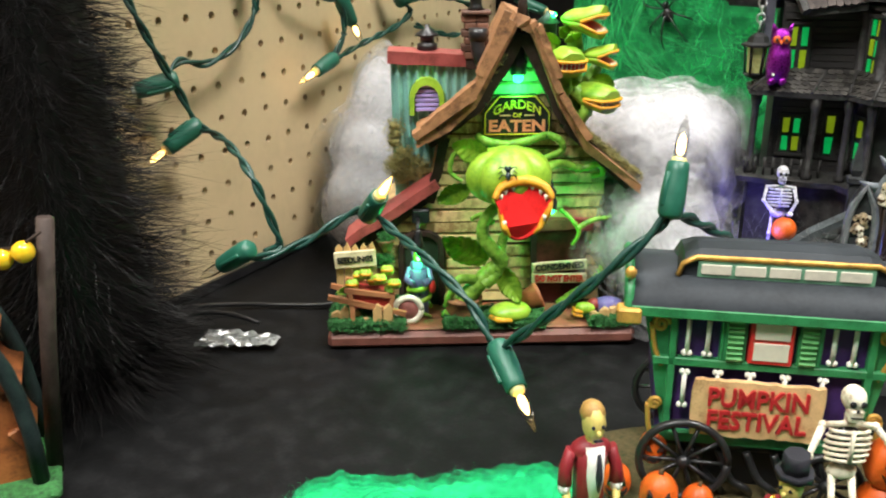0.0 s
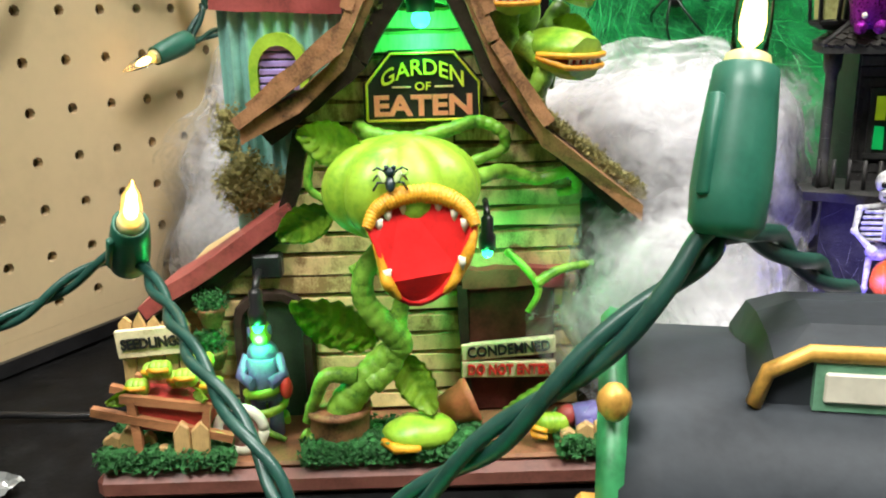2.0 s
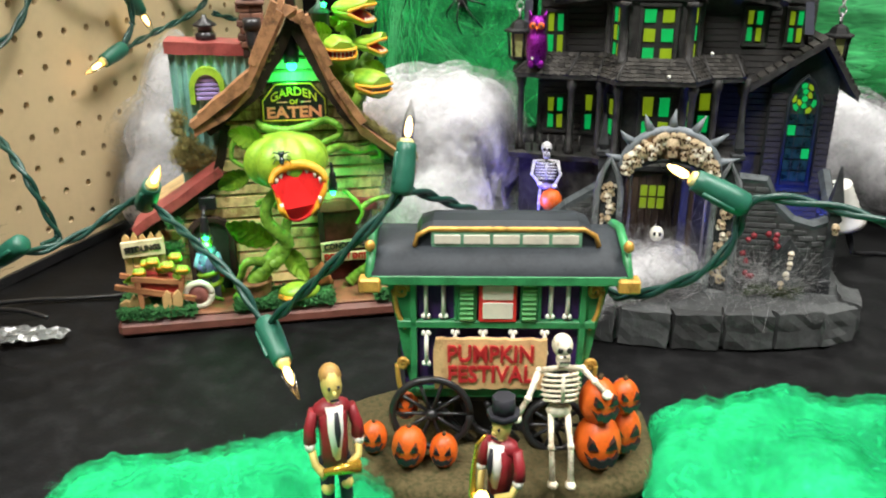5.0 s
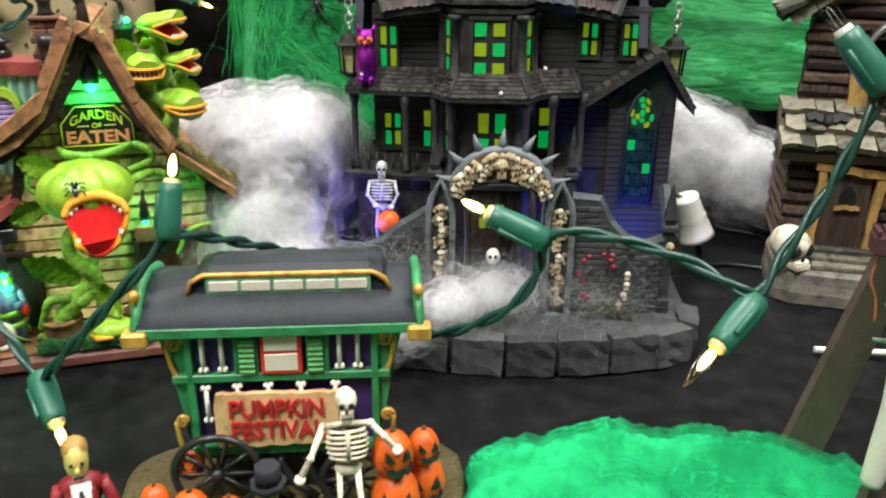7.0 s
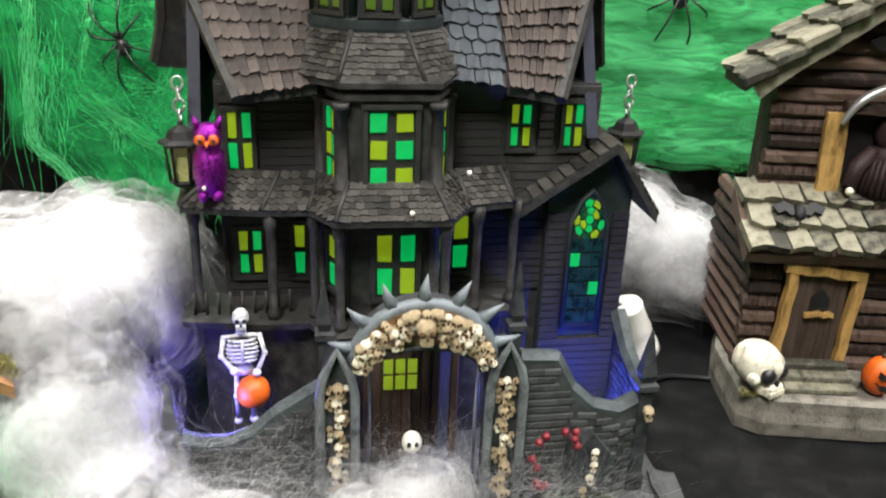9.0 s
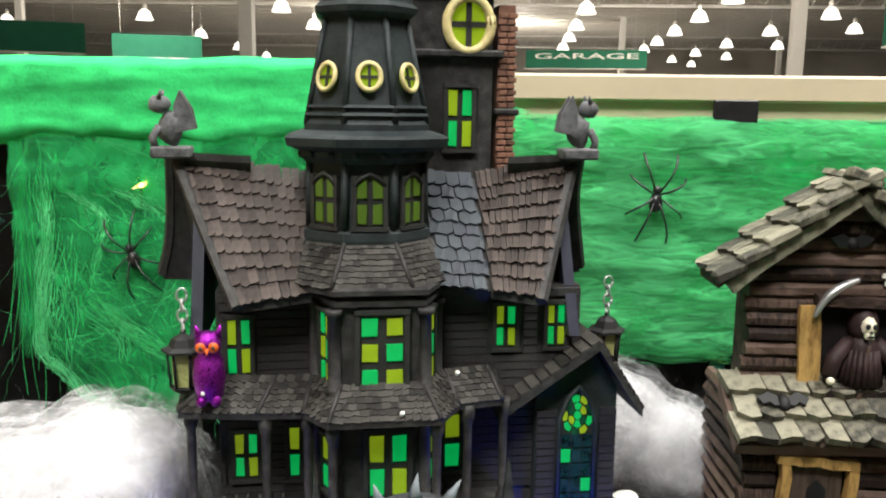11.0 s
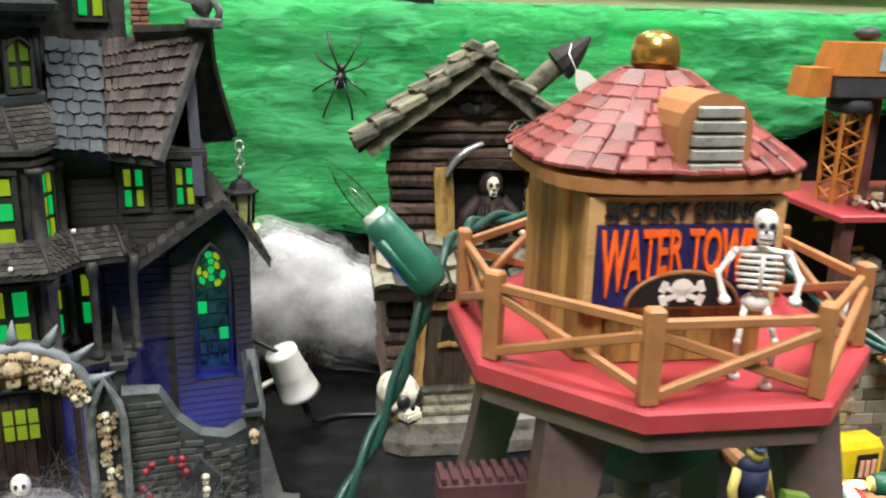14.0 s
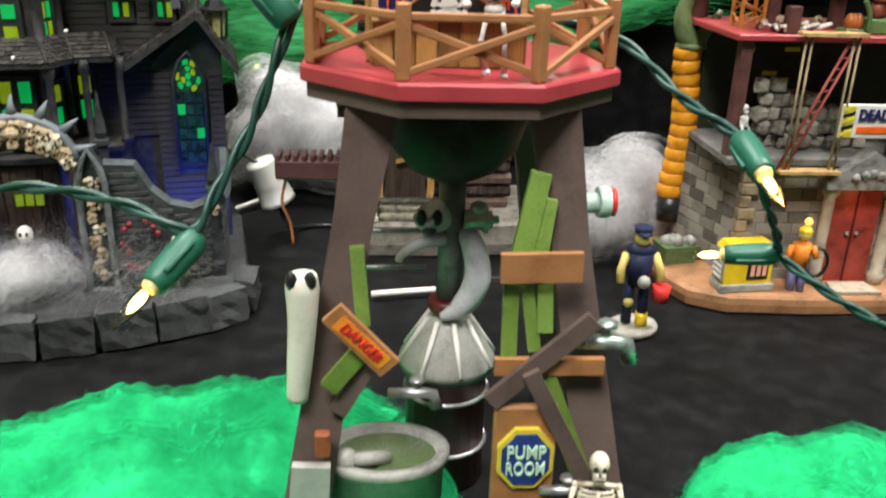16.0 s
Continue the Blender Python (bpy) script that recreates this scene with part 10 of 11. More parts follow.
bm = BM()
for dx in (-0.0028, 0.0, 0.0028):
    ball(bm, (-0.0115 + dx, -0.006, 0.0075), 0.0052, 12, squash=(0.62, 0.8, 1.15))
part("gourd", bm, mat("gourd_copper", (0.42, 0.13, 0.03), 0.4, vary=0.3), creature, "copper-orange ribbed gourd")
bm = BM()
box(bm, -0.018, -0.0045, -0.010, 0.004, 0.0, 0.0035, bevel=0.001)
part("cradle", bm, traygreen, creature)
dog = skeleton_figure("bone_dog_figurine", SITE @ pose(-0.053, 0.022, 0.1062, 0, 0, 40), 0.036, "little white toy skeleton dog on the floor edge",
                      [[(-0.006, 0, 0.04), (-0.008, -0.008, 0.025), (-0.008, -0.01, 0.002)], [(0.006, 0, 0.04), (0.008, -0.008, 0.025), (0.008, -0.01, 0.002)]], [[(-0.005, 0.01, 0.03), (-0.008, 0.012, 0.015), (-0.008, 0.01, 0.002)], [(0.005, 0.01, 0.03), (0.008, 0.012, 0.015), (0.008, 0.01, 0.002)]], bone_m=mat("bone_white", (0.74, 0.73, 0.70)))
vest = mat("toy_vest_orange", (0.75, 0.22, 0.02), 0.5)
figure("worker_figurine", "toy construction worker in an orange vest holding a hose", SITE @ pose(-0.004, 0.003, 0.0125, 0, 0, -10) @ Matrix.Diagonal((0.85, 0.9, 0.9, 1)), [
    ("t", 0, [(-0.004, 0, 0), (-0.004, 0, 0.022)], 0.0036), ("t", 0, [(0.004, 0, 0), (0.004, 0, 0.022)], 0.0036), ("t", 1, [(0, 0, 0.021), (0, 0, 0.04)], [0.0068, 0.0078]),
    ("b", 2, (0, -0.001, 0.0475), 0.005), ("b", 3, (0, 0, 0.0505), 0.0055, (1, 1.1, 0.7)), ("t", 1, [(-0.008, 0, 0.038), (-0.011, -0.003, 0.028)], 0.0028), ("t", 1, [(0.008, 0, 0.038), (0.012, -0.003, 0.029)], 0.0028),
    ("t", 4, [(0.012 + 0.009 * math.sin(k * 0.55), -0.003, 0.026 + 0.012 * math.cos(k * 0.55)) for k in range(11)], 0.0016), ("b", 5, (0.001, 0.0, 0.058), 0.003)], [blue_jeans, vest, skin, genyellow, black, glow("ember", (1.0, 0.35, 0.05), 4)])
lamp("door_lamp_light", "POINT", SITE @ Vector((0.039, 0.004, 0.075)), 0.006, (1.0, 0.4, 0.12), 0.003)

navyc = mat("toy_uniform_navy", (0.015, 0.02, 0.05), 0.5)
figure("zombie_officer_figurine", "toy zombie officer in torn navy uniform with a red bucket", pose(0.622, 0.24, 0.004, 0, 0, -35), [
    ("t", 0, [(-0.005, 0, 0.002), (-0.0048, 0, 0.032)], 0.0036), ("t", 0, [(0.005, 0, 0.002), (0.0048, 0, 0.032)], 0.0036), ("b", 1, (-0.005, -0.002, 0.017), 0.0036), ("t", 3, [(0.005, -0.001, 0.0), (0.005, 0, 0.009)], 0.0042),
    ("t", 0, [(0, 0, 0.03), (0, 0, 0.052)], [0.0078, 0.0092]), ("b", 0, (0, 0, 0.053), 0.0095, (1.05, 0.7, 0.6)), ("b", 1, (0, -0.001, 0.0615), 0.0055), ("t", 0, [(0, 0, 0.065), (0, 0, 0.0695)], [0.0058, 0.0064]), ("b", 0, (0, -0.004, 0.0655), 0.005, (1, 1, 0.3)),
    ("t", 1, [(-0.009, 0, 0.051), (-0.0125, -0.003, 0.04), (-0.0125, -0.006, 0.032)], 0.003), ("t", 1, [(0.009, 0, 0.051), (0.0125, -0.002, 0.042), (0.0135, -0.005, 0.034)], 0.003),
    ("t", 2, [(0.0145, -0.006, 0.02), (0.0145, -0.006, 0.031)], [0.0055, 0.0062]), ("b", 4, (0.002, -0.008, 0.034), 0.0045)], [navyc, skin, letterred, genyellow, zincgrey])
bm = BM()
lathe(bm, [(0.0165, 0.0), (0.017, 0.0025), (0.016, 0.0042)], 20, pose(0.622, 0.24, 0) @ Matrix.Diagonal((1.1, 0.9, 1, 1)))
single("figurine_stand", bm, mat("stand_grey", (0.30, 0.28, 0.24), 0.7, vary=0.3, scale=160, bump=0.6), Matrix(), "flat round grey stand under a toy officer", "stand")

# ---- mini light strings ----


def twisted(bm, pts, turn=0.024, r=0.0015):
    """Two insulated wires wound round one another along a path."""
    path = spline(pts, 14)
    run, ang = 0.0, 0.0
    a, b = [], []
    up = Vector((0.2, 0.3, 0.93))
    for i, p in enumerate(path):
        d = (path[min(i + 1, len(path) - 1)] - path[max(i - 1, 0)])
        d = d.normalized() if d.length > 1e-9 else Vector((1, 0, 0))
        if i:
            ang += (path[i] - path[i - 1]).length / turn * math.tau * 0.5
        s = d.cross(up).normalized()
        u = s.cross(d)
        o = (s * math.cos(ang) + u * math.sin(ang)) * r * 1.02
        a.append(p + o)
        b.append(p - o)
    tube(bm, a, r, 7)
    tube(bm, b, r, 7)


def aim(base, tip):
    """A frame at base whose z points to tip."""
    z = (Vector(tip) - Vector(base)).normalized()
    x = z.cross(Vector((0.31, 0.22, 0.12))).normalized()
    y = z.cross(x)
    m = Matrix((x, y, z)).transposed().to_4x4()
    m.translation = Vector(base)
    return m


def mesh_data(name, bm, material, smooth=True):
    me = bpy.data.meshes.new(name)
    for f in bm.faces:
        f.smooth = f.smooth or smooth
    bm.to_mesh(me)
    bm.free()
    me.materials.append(material)
    return me


bm = BM()
lathe(bm, [(0.0046, -0.002), (0.0062, 0.0), (0.0066, 0.006), (0.0064, 0.013), (0.0058, 0.022), (0.0054, 0.0265), (0.0047, 0.027), (0.0043, 0.0255)], 18)
box(bm, -0.0012, 0.0012, 0.005, 0.0075, 0.004, 0.021, bevel=0.0004)
SOCKET = mesh_data("socket", bm, socketgreen)
bm = BM()
lathe(bm, [(0.0041, 0.0245), (0.0041, 0.0272), (0.0037, 0.0288), (0.0030, 0.0292)], 14)
# on lit bulbs the bulb's warm light is put into the collar's yellow
COLLAR = mesh_data("collar", bm, mat("collar_lit_yellow", (0.72, 0.62, 0.28), 0.35, vary=0.1))
COLLAR_CLEAR = COLLAR.copy()
COLLAR_CLEAR.materials.clear()
COLLAR_CLEAR.materials.append(mat("collar_clear", (0.55, 0.60, 0.55), 0.2, vary=0.1))
bm = BM()
lathe(bm, [(0.0030, 0.0285), (0.0033, 0.034), (0.0031, 0.039), (0.0024, 0.0435), (0.0012, 0.0470), (0.0007, 0.0500), (0.0003, 0.051)], 14)
GLASS = mesh_data("bulb", bm, bulbglass)
bm = BM()
lathe(bm, [(0.0006, 0.0300), (0.0019, 0.0315), (0.0022, 0.0345), (0.0019, 0.0380), (0.0010, 0.0405), (0.0003, 0.0415)], 10)
FILAMENT = mesh_data("filament", bm, filament)
bm = BM()
tube(bm, [(-0.0012, 0, 0.030), (-0.0009, 0, 0.038), (0, 0, 0.0395), (0.0009, 0, 0.038), (0.0012, 0, 0.030)], 0.00022, 5)
FILAMENT_OFF = mesh_data("filament", bm, silverpaint)


def mini_bulb(parent, base, tip, lit=True, size=1.0):
    """A push-in socket with its bulb, from base towards tip."""
    so = new("socket", SOCKET)
    so.parent = parent
    so.matrix_local = aim(base, tip) @ Matrix.Diagonal((size, size, size, 1))
    for nm, me in (("collar", COLLAR if lit else COLLAR_CLEAR), ("bulb", GLASS), ("filament", FILAMENT if lit else FILAMENT_OFF)):
        o = new(nm, me)
        o.parent = so
    return so


def light_string(label, runs, bulbs):
    top = thing("string_lights", label, "string lights", Matrix(), "strings of mini lights")
    for r in runs:
        bm = BM()
        twisted(bm, r)
        part("wire", bm, wiregreen, top, smooth=True)
    for b in bulbs:
        mini_bulb(top, *b)
    return top


# the string swagged across the front of the whole display
light_string("dark green twisted mini light string with glowing clear bulbs", [
    [(-0.200, 0.530, 0.235), (-0.189, 0.535, 0.203), (-0.176, 0.548, 0.165), (-0.166, 0.551, 0.141), (-0.140, 0.515, 0.137), (-0.118, 0.480, 0.123), (-0.108, 0.478, 0.096), (-0.104, 0.480, 0.078), (-0.112, 0.470, 0.076)],
    [(-0.118, 0.452, 0.080), (-0.108, 0.462, 0.077), (-0.085, 0.468, 0.084), (-0.060, 0.471, 0.099), (-0.046, 0.465, 0.104), (-0.028, 0.436, 0.099), (-0.008, 0.397, 0.095), (0.012, 0.371, 0.082), (0.022, 0.360, 0.066), (0.027, 0.355, 0.066), (0.045, 0.335, 0.090), (0.068, 0.318, 0.119), (0.088, 0.315, 0.140), (0.096, 0.318, 0.147), (0.112, 0.335, 0.138), (0.142, 0.367, 0.117), (0.160, 0.383, 0.104), (0.190, 0.381, 0.085), (0.212, 0.348, 0.074), (0.219, 0.328, 0.076), (0.243, 0.301, 0.098), (0.257, 0.295, 0.118), (0.261, 0.296, 0.134), (0.268, 0.291, 0.141), (0.287, 0.274, 0.142), (0.308, 0.248, 0.139), (0.322, 0.229, 0.132), (0.329, 0.226, 0.132), (0.341, 0.229, 0.148), (0.358, 0.231, 0.172), (0.371, 0.231, 0.200), (0.380, 0.234, 0.215), (0.395, 0.242, 0.222), (0.425, 0.258, 0.222), (0.470, 0.262, 0.216), (0.520, 0.240, 0.208), (0.556, 0.215, 0.197), (0.556, 0.172, 0.176), (0.554, 0.142, 0.167), (0.556, 0.130, 0.160), (0.590, 0.136, 0.125), (0.625, 0.148, 0.095), (0.638, 0.152, 0.080), (0.632, 0.115, 0.072), (0.622, 0.070, 0.070), (0.615, 0.020, 0.066), (0.610, -0.040, 0.040)],
], [((-0.046, 0.463, 0.102), (-0.022, 0.413, 0.150)), ((0.025, 0.359, 0.064), (0.039, 0.319, 0.041)),
    ((0.094, 0.314, 0.148), (0.101, 0.326, 0.186), True, 0.85), ((0.258, 0.291, 0.138), (0.215, 0.309, 0.160)),
    ((0.328, 0.227, 0.127), (0.295, 0.213, 0.108)), ((0.375, 0.230, 0.214), (0.353, 0.250, 0.248), False),
    ((0.549, 0.128, 0.164), (0.524, 0.086, 0.150)), ((0.636, 0.156, 0.081), (0.610, 0.184, 0.076)),
    ((-0.117, 0.450, 0.086), (-0.153, 0.470, 0.060), False), ((-0.166, 0.551, 0.141), (-0.197, 0.530, 0.119)),
    ((-0.178, 0.550, 0.172), (-0.195, 0.542, 0.168), False)])

# the string hung against the pegboard and the dark cloth
light_string("green mini light string looped along the tan pegboard", [
    [(-0.183, 0.552, 0.176), (-0.176, 0.563, 0.183), (-0.164, 0.584, 0.178), (-0.148, 0.611, 0.188), (-0.136, 0.630, 0.210), (-0.134, 0.632, 0.236), (-0.130, 0.640, 0.262), (-0.122, 0.654, 0.262), (-0.110, 0.675, 0.230), (-0.089, 0.708, 0.213), (-0.080, 0.720, 0.212), (-0.078, 0.722, 0.185), (-0.086, 0.712, 0.165), (-0.075, 0.732, 0.168), (-0.062, 0.753, 0.173), (-0.036, 0.795, 0.182), (-0.022, 0.815, 0.194), (-0.030, 0.800, 0.206)],
    [(-0.026, 0.812, 0.204), (-0.010, 0.838, 0.205), (0.005, 0.862, 0.204), (0.030, 0.905, 0.198), (0.046, 0.930, 0.185), (0.042, 0.925, 0.168), (0.019, 0.885, 0.164), (-0.017, 0.826, 0.180)],
    [(0.046, 0.930, 0.19), (0.060, 0.960, 0.204), (0.085, 0.965, 0.203), (0.104, 0.962, 0.192), (0.150, 0.93, 0.215)]],
    [((-0.087, 0.710, 0.164), (-0.101, 0.686, 0.156)), ((-0.080, 0.722, 0.214), (-0.070, 0.736, 0.187)),
     ((-0.030, 0.806, 0.202), (-0.036, 0.796, 0.225)), ((-0.030, 0.803, 0.206), (0.0, 0.84, 0.214)),
     ((0.105, 0.962, 0.191), (0.140, 0.945, 0.177)), ((-0.133, 0.634, 0.238), (-0.128, 0.628, 0.262))])

for u, z in ((0.308, 0.222), (-0.132, 0.112), (-0.485, 0.250), (0.007, 0.090), (0.178, 0.146)):
    mini_bulb(thing("mini_light", "glowing warm mini light tucked into green webbing", "string lights", Matrix(), "lights in the web"), tuple(back @ Vector((u, 0.016, z))), tuple(back @ Vector((u - 0.008, -0.03, z - 0.006))))

# ---- fibre stuffing ----


def heap(heaps, label):
    return cotton("cotton_fog", heaps, label, "cotton", cottonw, fluffw, fluffthin)


def on_back(items):
    return [tuple(back @ Vector(p)) + (r, s) for p, r, s in items]


heap([[(0.150, 0.565, 0.105, 0.044, 1.05), (0.185, 0.600, 0.100, 0.044, 1.1), (0.120, 0.605, 0.090, 0.044, 1.2), (0.155, 0.62, 0.06, 0.055, 1.1), (0.205, 0.625, 0.075, 0.04, 1.1)],
      [(0.148, 0.560, 0.078, 0.043, 1.1), (0.152, 0.535, 0.062, 0.038, 1.2), (0.158, 0.505, 0.036, 0.030, 1.1), (0.178, 0.480, 0.030, 0.026, 0.9)]], "white cotton stuffing heaped as fog between two houses")
heap([[(0.184, 0.474, 0.028, 0.026, 0.8), (0.205, 0.452, 0.030, 0.026, 0.75), (0.225, 0.438, 0.032, 0.024, 0.7)],
      [(0.236, 0.434, 0.036, 0.018, 0.8), (0.260, 0.434, 0.038, 0.017, 0.8), (0.284, 0.438, 0.040, 0.016, 0.75), (0.308, 0.444, 0.036, 0.013, 0.7)]], "white cotton stuffing drifting over the mansion's stone steps")
heap([[(-0.062, 0.685, 0.040, 0.036, 1.2), (-0.056, 0.700, 0.085, 0.030, 1.2), (-0.050, 0.705, 0.120, 0.024, 1.3), (-0.048, 0.708, 0.148, 0.016, 1.2)]], "white cotton stuffing rising beside the pegboard")
heap([on_back((((-0.120, -0.070, 0.095), 0.022, 1.1), ((-0.095, -0.080, 0.070), 0.036, 1.0), ((-0.055, -0.090, 0.050), 0.036, 0.9), ((-0.02, -0.10, 0.030), 0.032, 0.9), ((-0.12, -0.085, 0.045), 0.036, 1.0)))], "white cotton stuffing piled between mansion and log shack")
heap([on_back((((0.165, -0.235, 0.030), 0.034, 1.0), ((0.195, -0.205, 0.040), 0.034, 1.1), ((0.220, -0.215, 0.030), 0.030, 1.0), ((0.150, -0.21, 0.03), 0.032, 1.0)))], "white cotton stuffing piled beside the construction site")

# grey wisps pulled over the gate
bm = BM()
for i in range(2600):
    u = random.random()
    p = MANSION @ Vector((-0.100 + 0.19 * u + jitter(0.012), -0.042 + jitter(0.028), 0.035 + abs(jitter(0.036)) * (1.25 - u)))
    fibres(bm, [(p, (jitter(1), jitter(0.5), jitter(0.6)))], 0.030, 0.00004, 1.3)
single("loose_webbing", bm, cottonw, Matrix(), "thin pale webbing pulled across the mansion's gate", "webbing", kind="stuff")


def blanket(name, cx, cy, rx, ry, yaw, h, label, hairs=15000):
    """A loose green fibre mat lying on the cloth, thickest in the middle."""
    top = thing(name, label, "fibre mat", pose(cx, cy, 0, 0, 0, yaw))
    n = 110
    bm, hair, seeds = BM(), BM(), []
    shell = BM()
    for out, lift, keep in ((bm, 0.0, True), (shell, 0.0035, False), (shell, 0.007, False)):
        vs = []
        for j in range(n + 1):
            row = []
            for i in range(n + 1):
                u, v = 2 * i / n - 1, 2 * j / n - 1
                q = Vector((u * rx, v * ry, 0))
                w = (abs(u) ** 3 + abs(v) ** 3) ** (1 / 3) + 0.10 * noise.fractal(q * 18 + Vector((cx * 9, cy, 0)), 0.9, 2, 4)
                k = max(0.0, 1 - max(0.0, w) ** 5)
                z = -0.004 + (h + 0.004) * k ** 0.5 * (0.78 + 0.42 * noise.fractal(q * 24 + Vector((3, cx, cy)), 0.9, 2, 4)) + 0.0030 * noise.noise(q * 115) + 0.0016 * noise.noise(q * 300)
                row.append(out.verts.new((q.x, q.y, z + (lift * (1 if k > 0 else -1)))))
                if keep and z > 0.001:
                    seeds.append((row[-1].co.copy(), (jitter(1), jitter(1), 0.25 + jitter(0.5))))
            vs.append(row)
        for j in range(n):
            for i in range(n):
                f = (vs[j][i], vs[j][i + 1], vs[j + 1][i + 1], vs[j + 1][i])
                if max(q.co.z for q in f) > -0.003:
                    out.faces.new(f).smooth = True
    random.shuffle(seeds)
    fibres(hair, [seeds[i % len(seeds)] for i in range(hairs)], 0.008, 0.00004, 1.1)
    part("mat", bm, cottonmat, top)
    tagged(part("wisp_layer", shell, fluffg, top), kind="stuff")
    tagged(part("loose_fibres", hair, cottonmat, top), kind="stuff")


blanket("green_fibre_mat", -0.005, 0.235, 0.085, 0.098, 0, 0.022, "bright green fibre stuffing spread over the black cloth")
blanket("green_fibre_mat", 0.312, 0.210, 0.118, 0.105, -18, 0.021, "bright green fibre stuffing beside the water tower")
blanket("green_fibre_mat", 0.556, 0.014, 0.090, 0.090, -31, 0.018, "bright green fibre stuffing below the construction site")

# green webbing over the back wall


def web_low(x):
    pts = ((-0.70, 0.06), (-0.596, 0.09), (-0.55, 0.05), (-0.46, 0.032), (-0.40, 0.045), (-0.12, 0.105), (0.0, 0.108), (0.20, 0.145), (0.32, 0.187), (0.54, 0.245), (0.9, 0.27))
    for a, b in zip(pts, pts[1:]):
        if a[0] <= x <= b[0]:
            k = (x - a[0]) / (b[0] - a[0])
            return a[1] + (b[1] - a[1]) * k
    return 0.25


def web_sheet(bm, x0, x1, low, high, y, puff, nx, nz, seed, drape=0.0):
    vs = []
    for j in range(nz + 1):
        row = []
        for i in range(nx + 1):
            x = x0 + (x1 - x0) * i / nx
            v = j / nz
            lo, hi = low(x), high(x)
            lo += 0.012 * noise.noise(Vector((x * 22, seed, 0)))
            hi += 0.004 * noise.noise(Vector((x * 16, seed + 5, 0)))
            z = lo + (hi - lo) * v
            round_off = min(1.0, 7 * v, 9 * (1 - v) + 0.1)
            rel = noise.fractal(Vector((x * 9, seed, z * 34)), 0.9, 2.1, 5)
            yy = y - puff * math.sqrt(max(round_off, 0)) * (0.8 + 0.34 * rel) - 0.0010 * noise.noise(Vector((x * 60, z * 190, seed)))
            row.append(bm.verts.new((x, yy + drape * max(0, v - 0.9) * 10, z)))
        vs.append(row)
    for j in range(nz):
        for i in range(nx):
            bm.faces.new((vs[j][i], vs[j][i + 1], vs[j + 1][i + 1], vs[j + 1][i])).smooth = True


def strands(bm, count, start, heading, length, width, wander=0.25, steps=7):
    """Pulled threads: narrow bent strips lying near the wall plane."""
    for _ in range(count):
        p, d = start(), Vector(heading())
        d.normalize()
        ln = length * random.uniform(0.5, 1.4)
        last = None
        for s in range(steps + 1):
            side_v = Vector((-d.z, 0, d.x)).normalized() * width * random.uniform(0.6, 1.3)
            a, b = bm.verts.new(p - side_v), bm.verts.new(p + side_v)
            if last:
                bm.faces.new((last[0], last[1], b, a))
            last = (a, b)
            d = (d + Vector((jitter(wander), jitter(wander * 0.15), jitter(wander)))).normalized()
            p = p + d * ln / steps


web = thing("green_webbing", "bright green spider webbing stretched over the back wall", "webbing", back)
bm = BM()
web_sheet(bm, -0.33, 0.93, web_low, lambda x: 0.303 + 0.040 * max(0, min(1, (-0.16 - x) / 0.12)), 0.0, 0.017, 260, 64, 1.0)
part("thick_sheet", bm, cottong, web)
bm = BM()
web_sheet(bm, -0.33, 0.93, lambda x: web_low(x) - 0.006, lambda x: 0.306 + 0.040 * max(0, min(1, (-0.16 - x) / 0.12)), -0.006, 0.017, 220, 48, 3.0)
web_sheet(bm, -0.33, 0.93, lambda x: web_low(x) - 0.010, lambda x: 0.307 + 0.040 * max(0, min(1, (-0.16 - x) / 0.12)), -0.010, 0.016, 220, 48, 6.0)
tagged(part("loose_sheet", bm, webg, web), kind="stuff")
bm = BM()
web_sheet(bm, -0.64, -0.30, lambda x: 0.282, lambda x: 0.352, -0.014, 0.012, 70, 20, 9.0, 0.018)
part("draped_edge", bm, cottong, web)
bm = BM()
for k in range(3):
    web_sheet(bm, -0.605, -0.30, lambda x: web_low(x) + 0.002 * k, lambda x: 0.300, -0.004 - 0.005 * k, 0.010, 70, 60, 12.0 + 3 * k)
tagged(part("thin_sheet", bm, webthin, web), kind="stuff")
bm = BM()


def top_start():
    x = random.uniform(-0.60, -0.32)
    return Vector((x, -0.016 + jitter(0.008), random.uniform(max(web_low(x) + 0.03, 0.08), 0.30)))


strands(bm, 12, top_start, lambda: (jitter(0.8) + 0.45, 0, -1), 0.13, 0.00009, 0.25)
strands(bm, 14, top_start, lambda: (1, 0, jitter(0.8) - 0.5), 0.10, 0.00009, 0.28)
strands(bm, 40, lambda: Vector((-0.596 + jitter(0.006), -0.016, random.uniform(0.12, 0.30))), lambda: (jitter(0.12), 0, -1), 0.09, 0.0002, 0.12)
tagged(part("pulled_threads", bm, cottong, web), kind="stuff")
def bunch(bm, line, count, spread, width):
    """Threads drawn together along a line of the wall plane."""
    pts = spline([(x, -0.021, z) for x, z in line], 8)
    for _ in range(count):
        a, b = sorted((random.randrange(len(pts)), random.randrange(len(pts))))
        if b - a < 5:
            continue
        ox, oz, ph = jitter(spread), jitter(spread), random.uniform(0, 6)
        last = None
        for i in range(a, b):
            p = pts[i] + Vector((ox + 0.4 * spread * math.sin(ph + i * 0.5), jitter(0.002), oz + 0.4 * spread * math.cos(ph + i * 0.4)))
            d = (pts[i + 1] - pts[i]).normalized()
            s_ = Vector((-d.z, 0, d.x)) * width * random.uniform(0.5, 1.3)
            u, v = bm.verts.new(p - s_), bm.verts.new(p + s_)
            if last:
                bm.faces.new((last[0], last[1], v, u))
            last = (u, v)


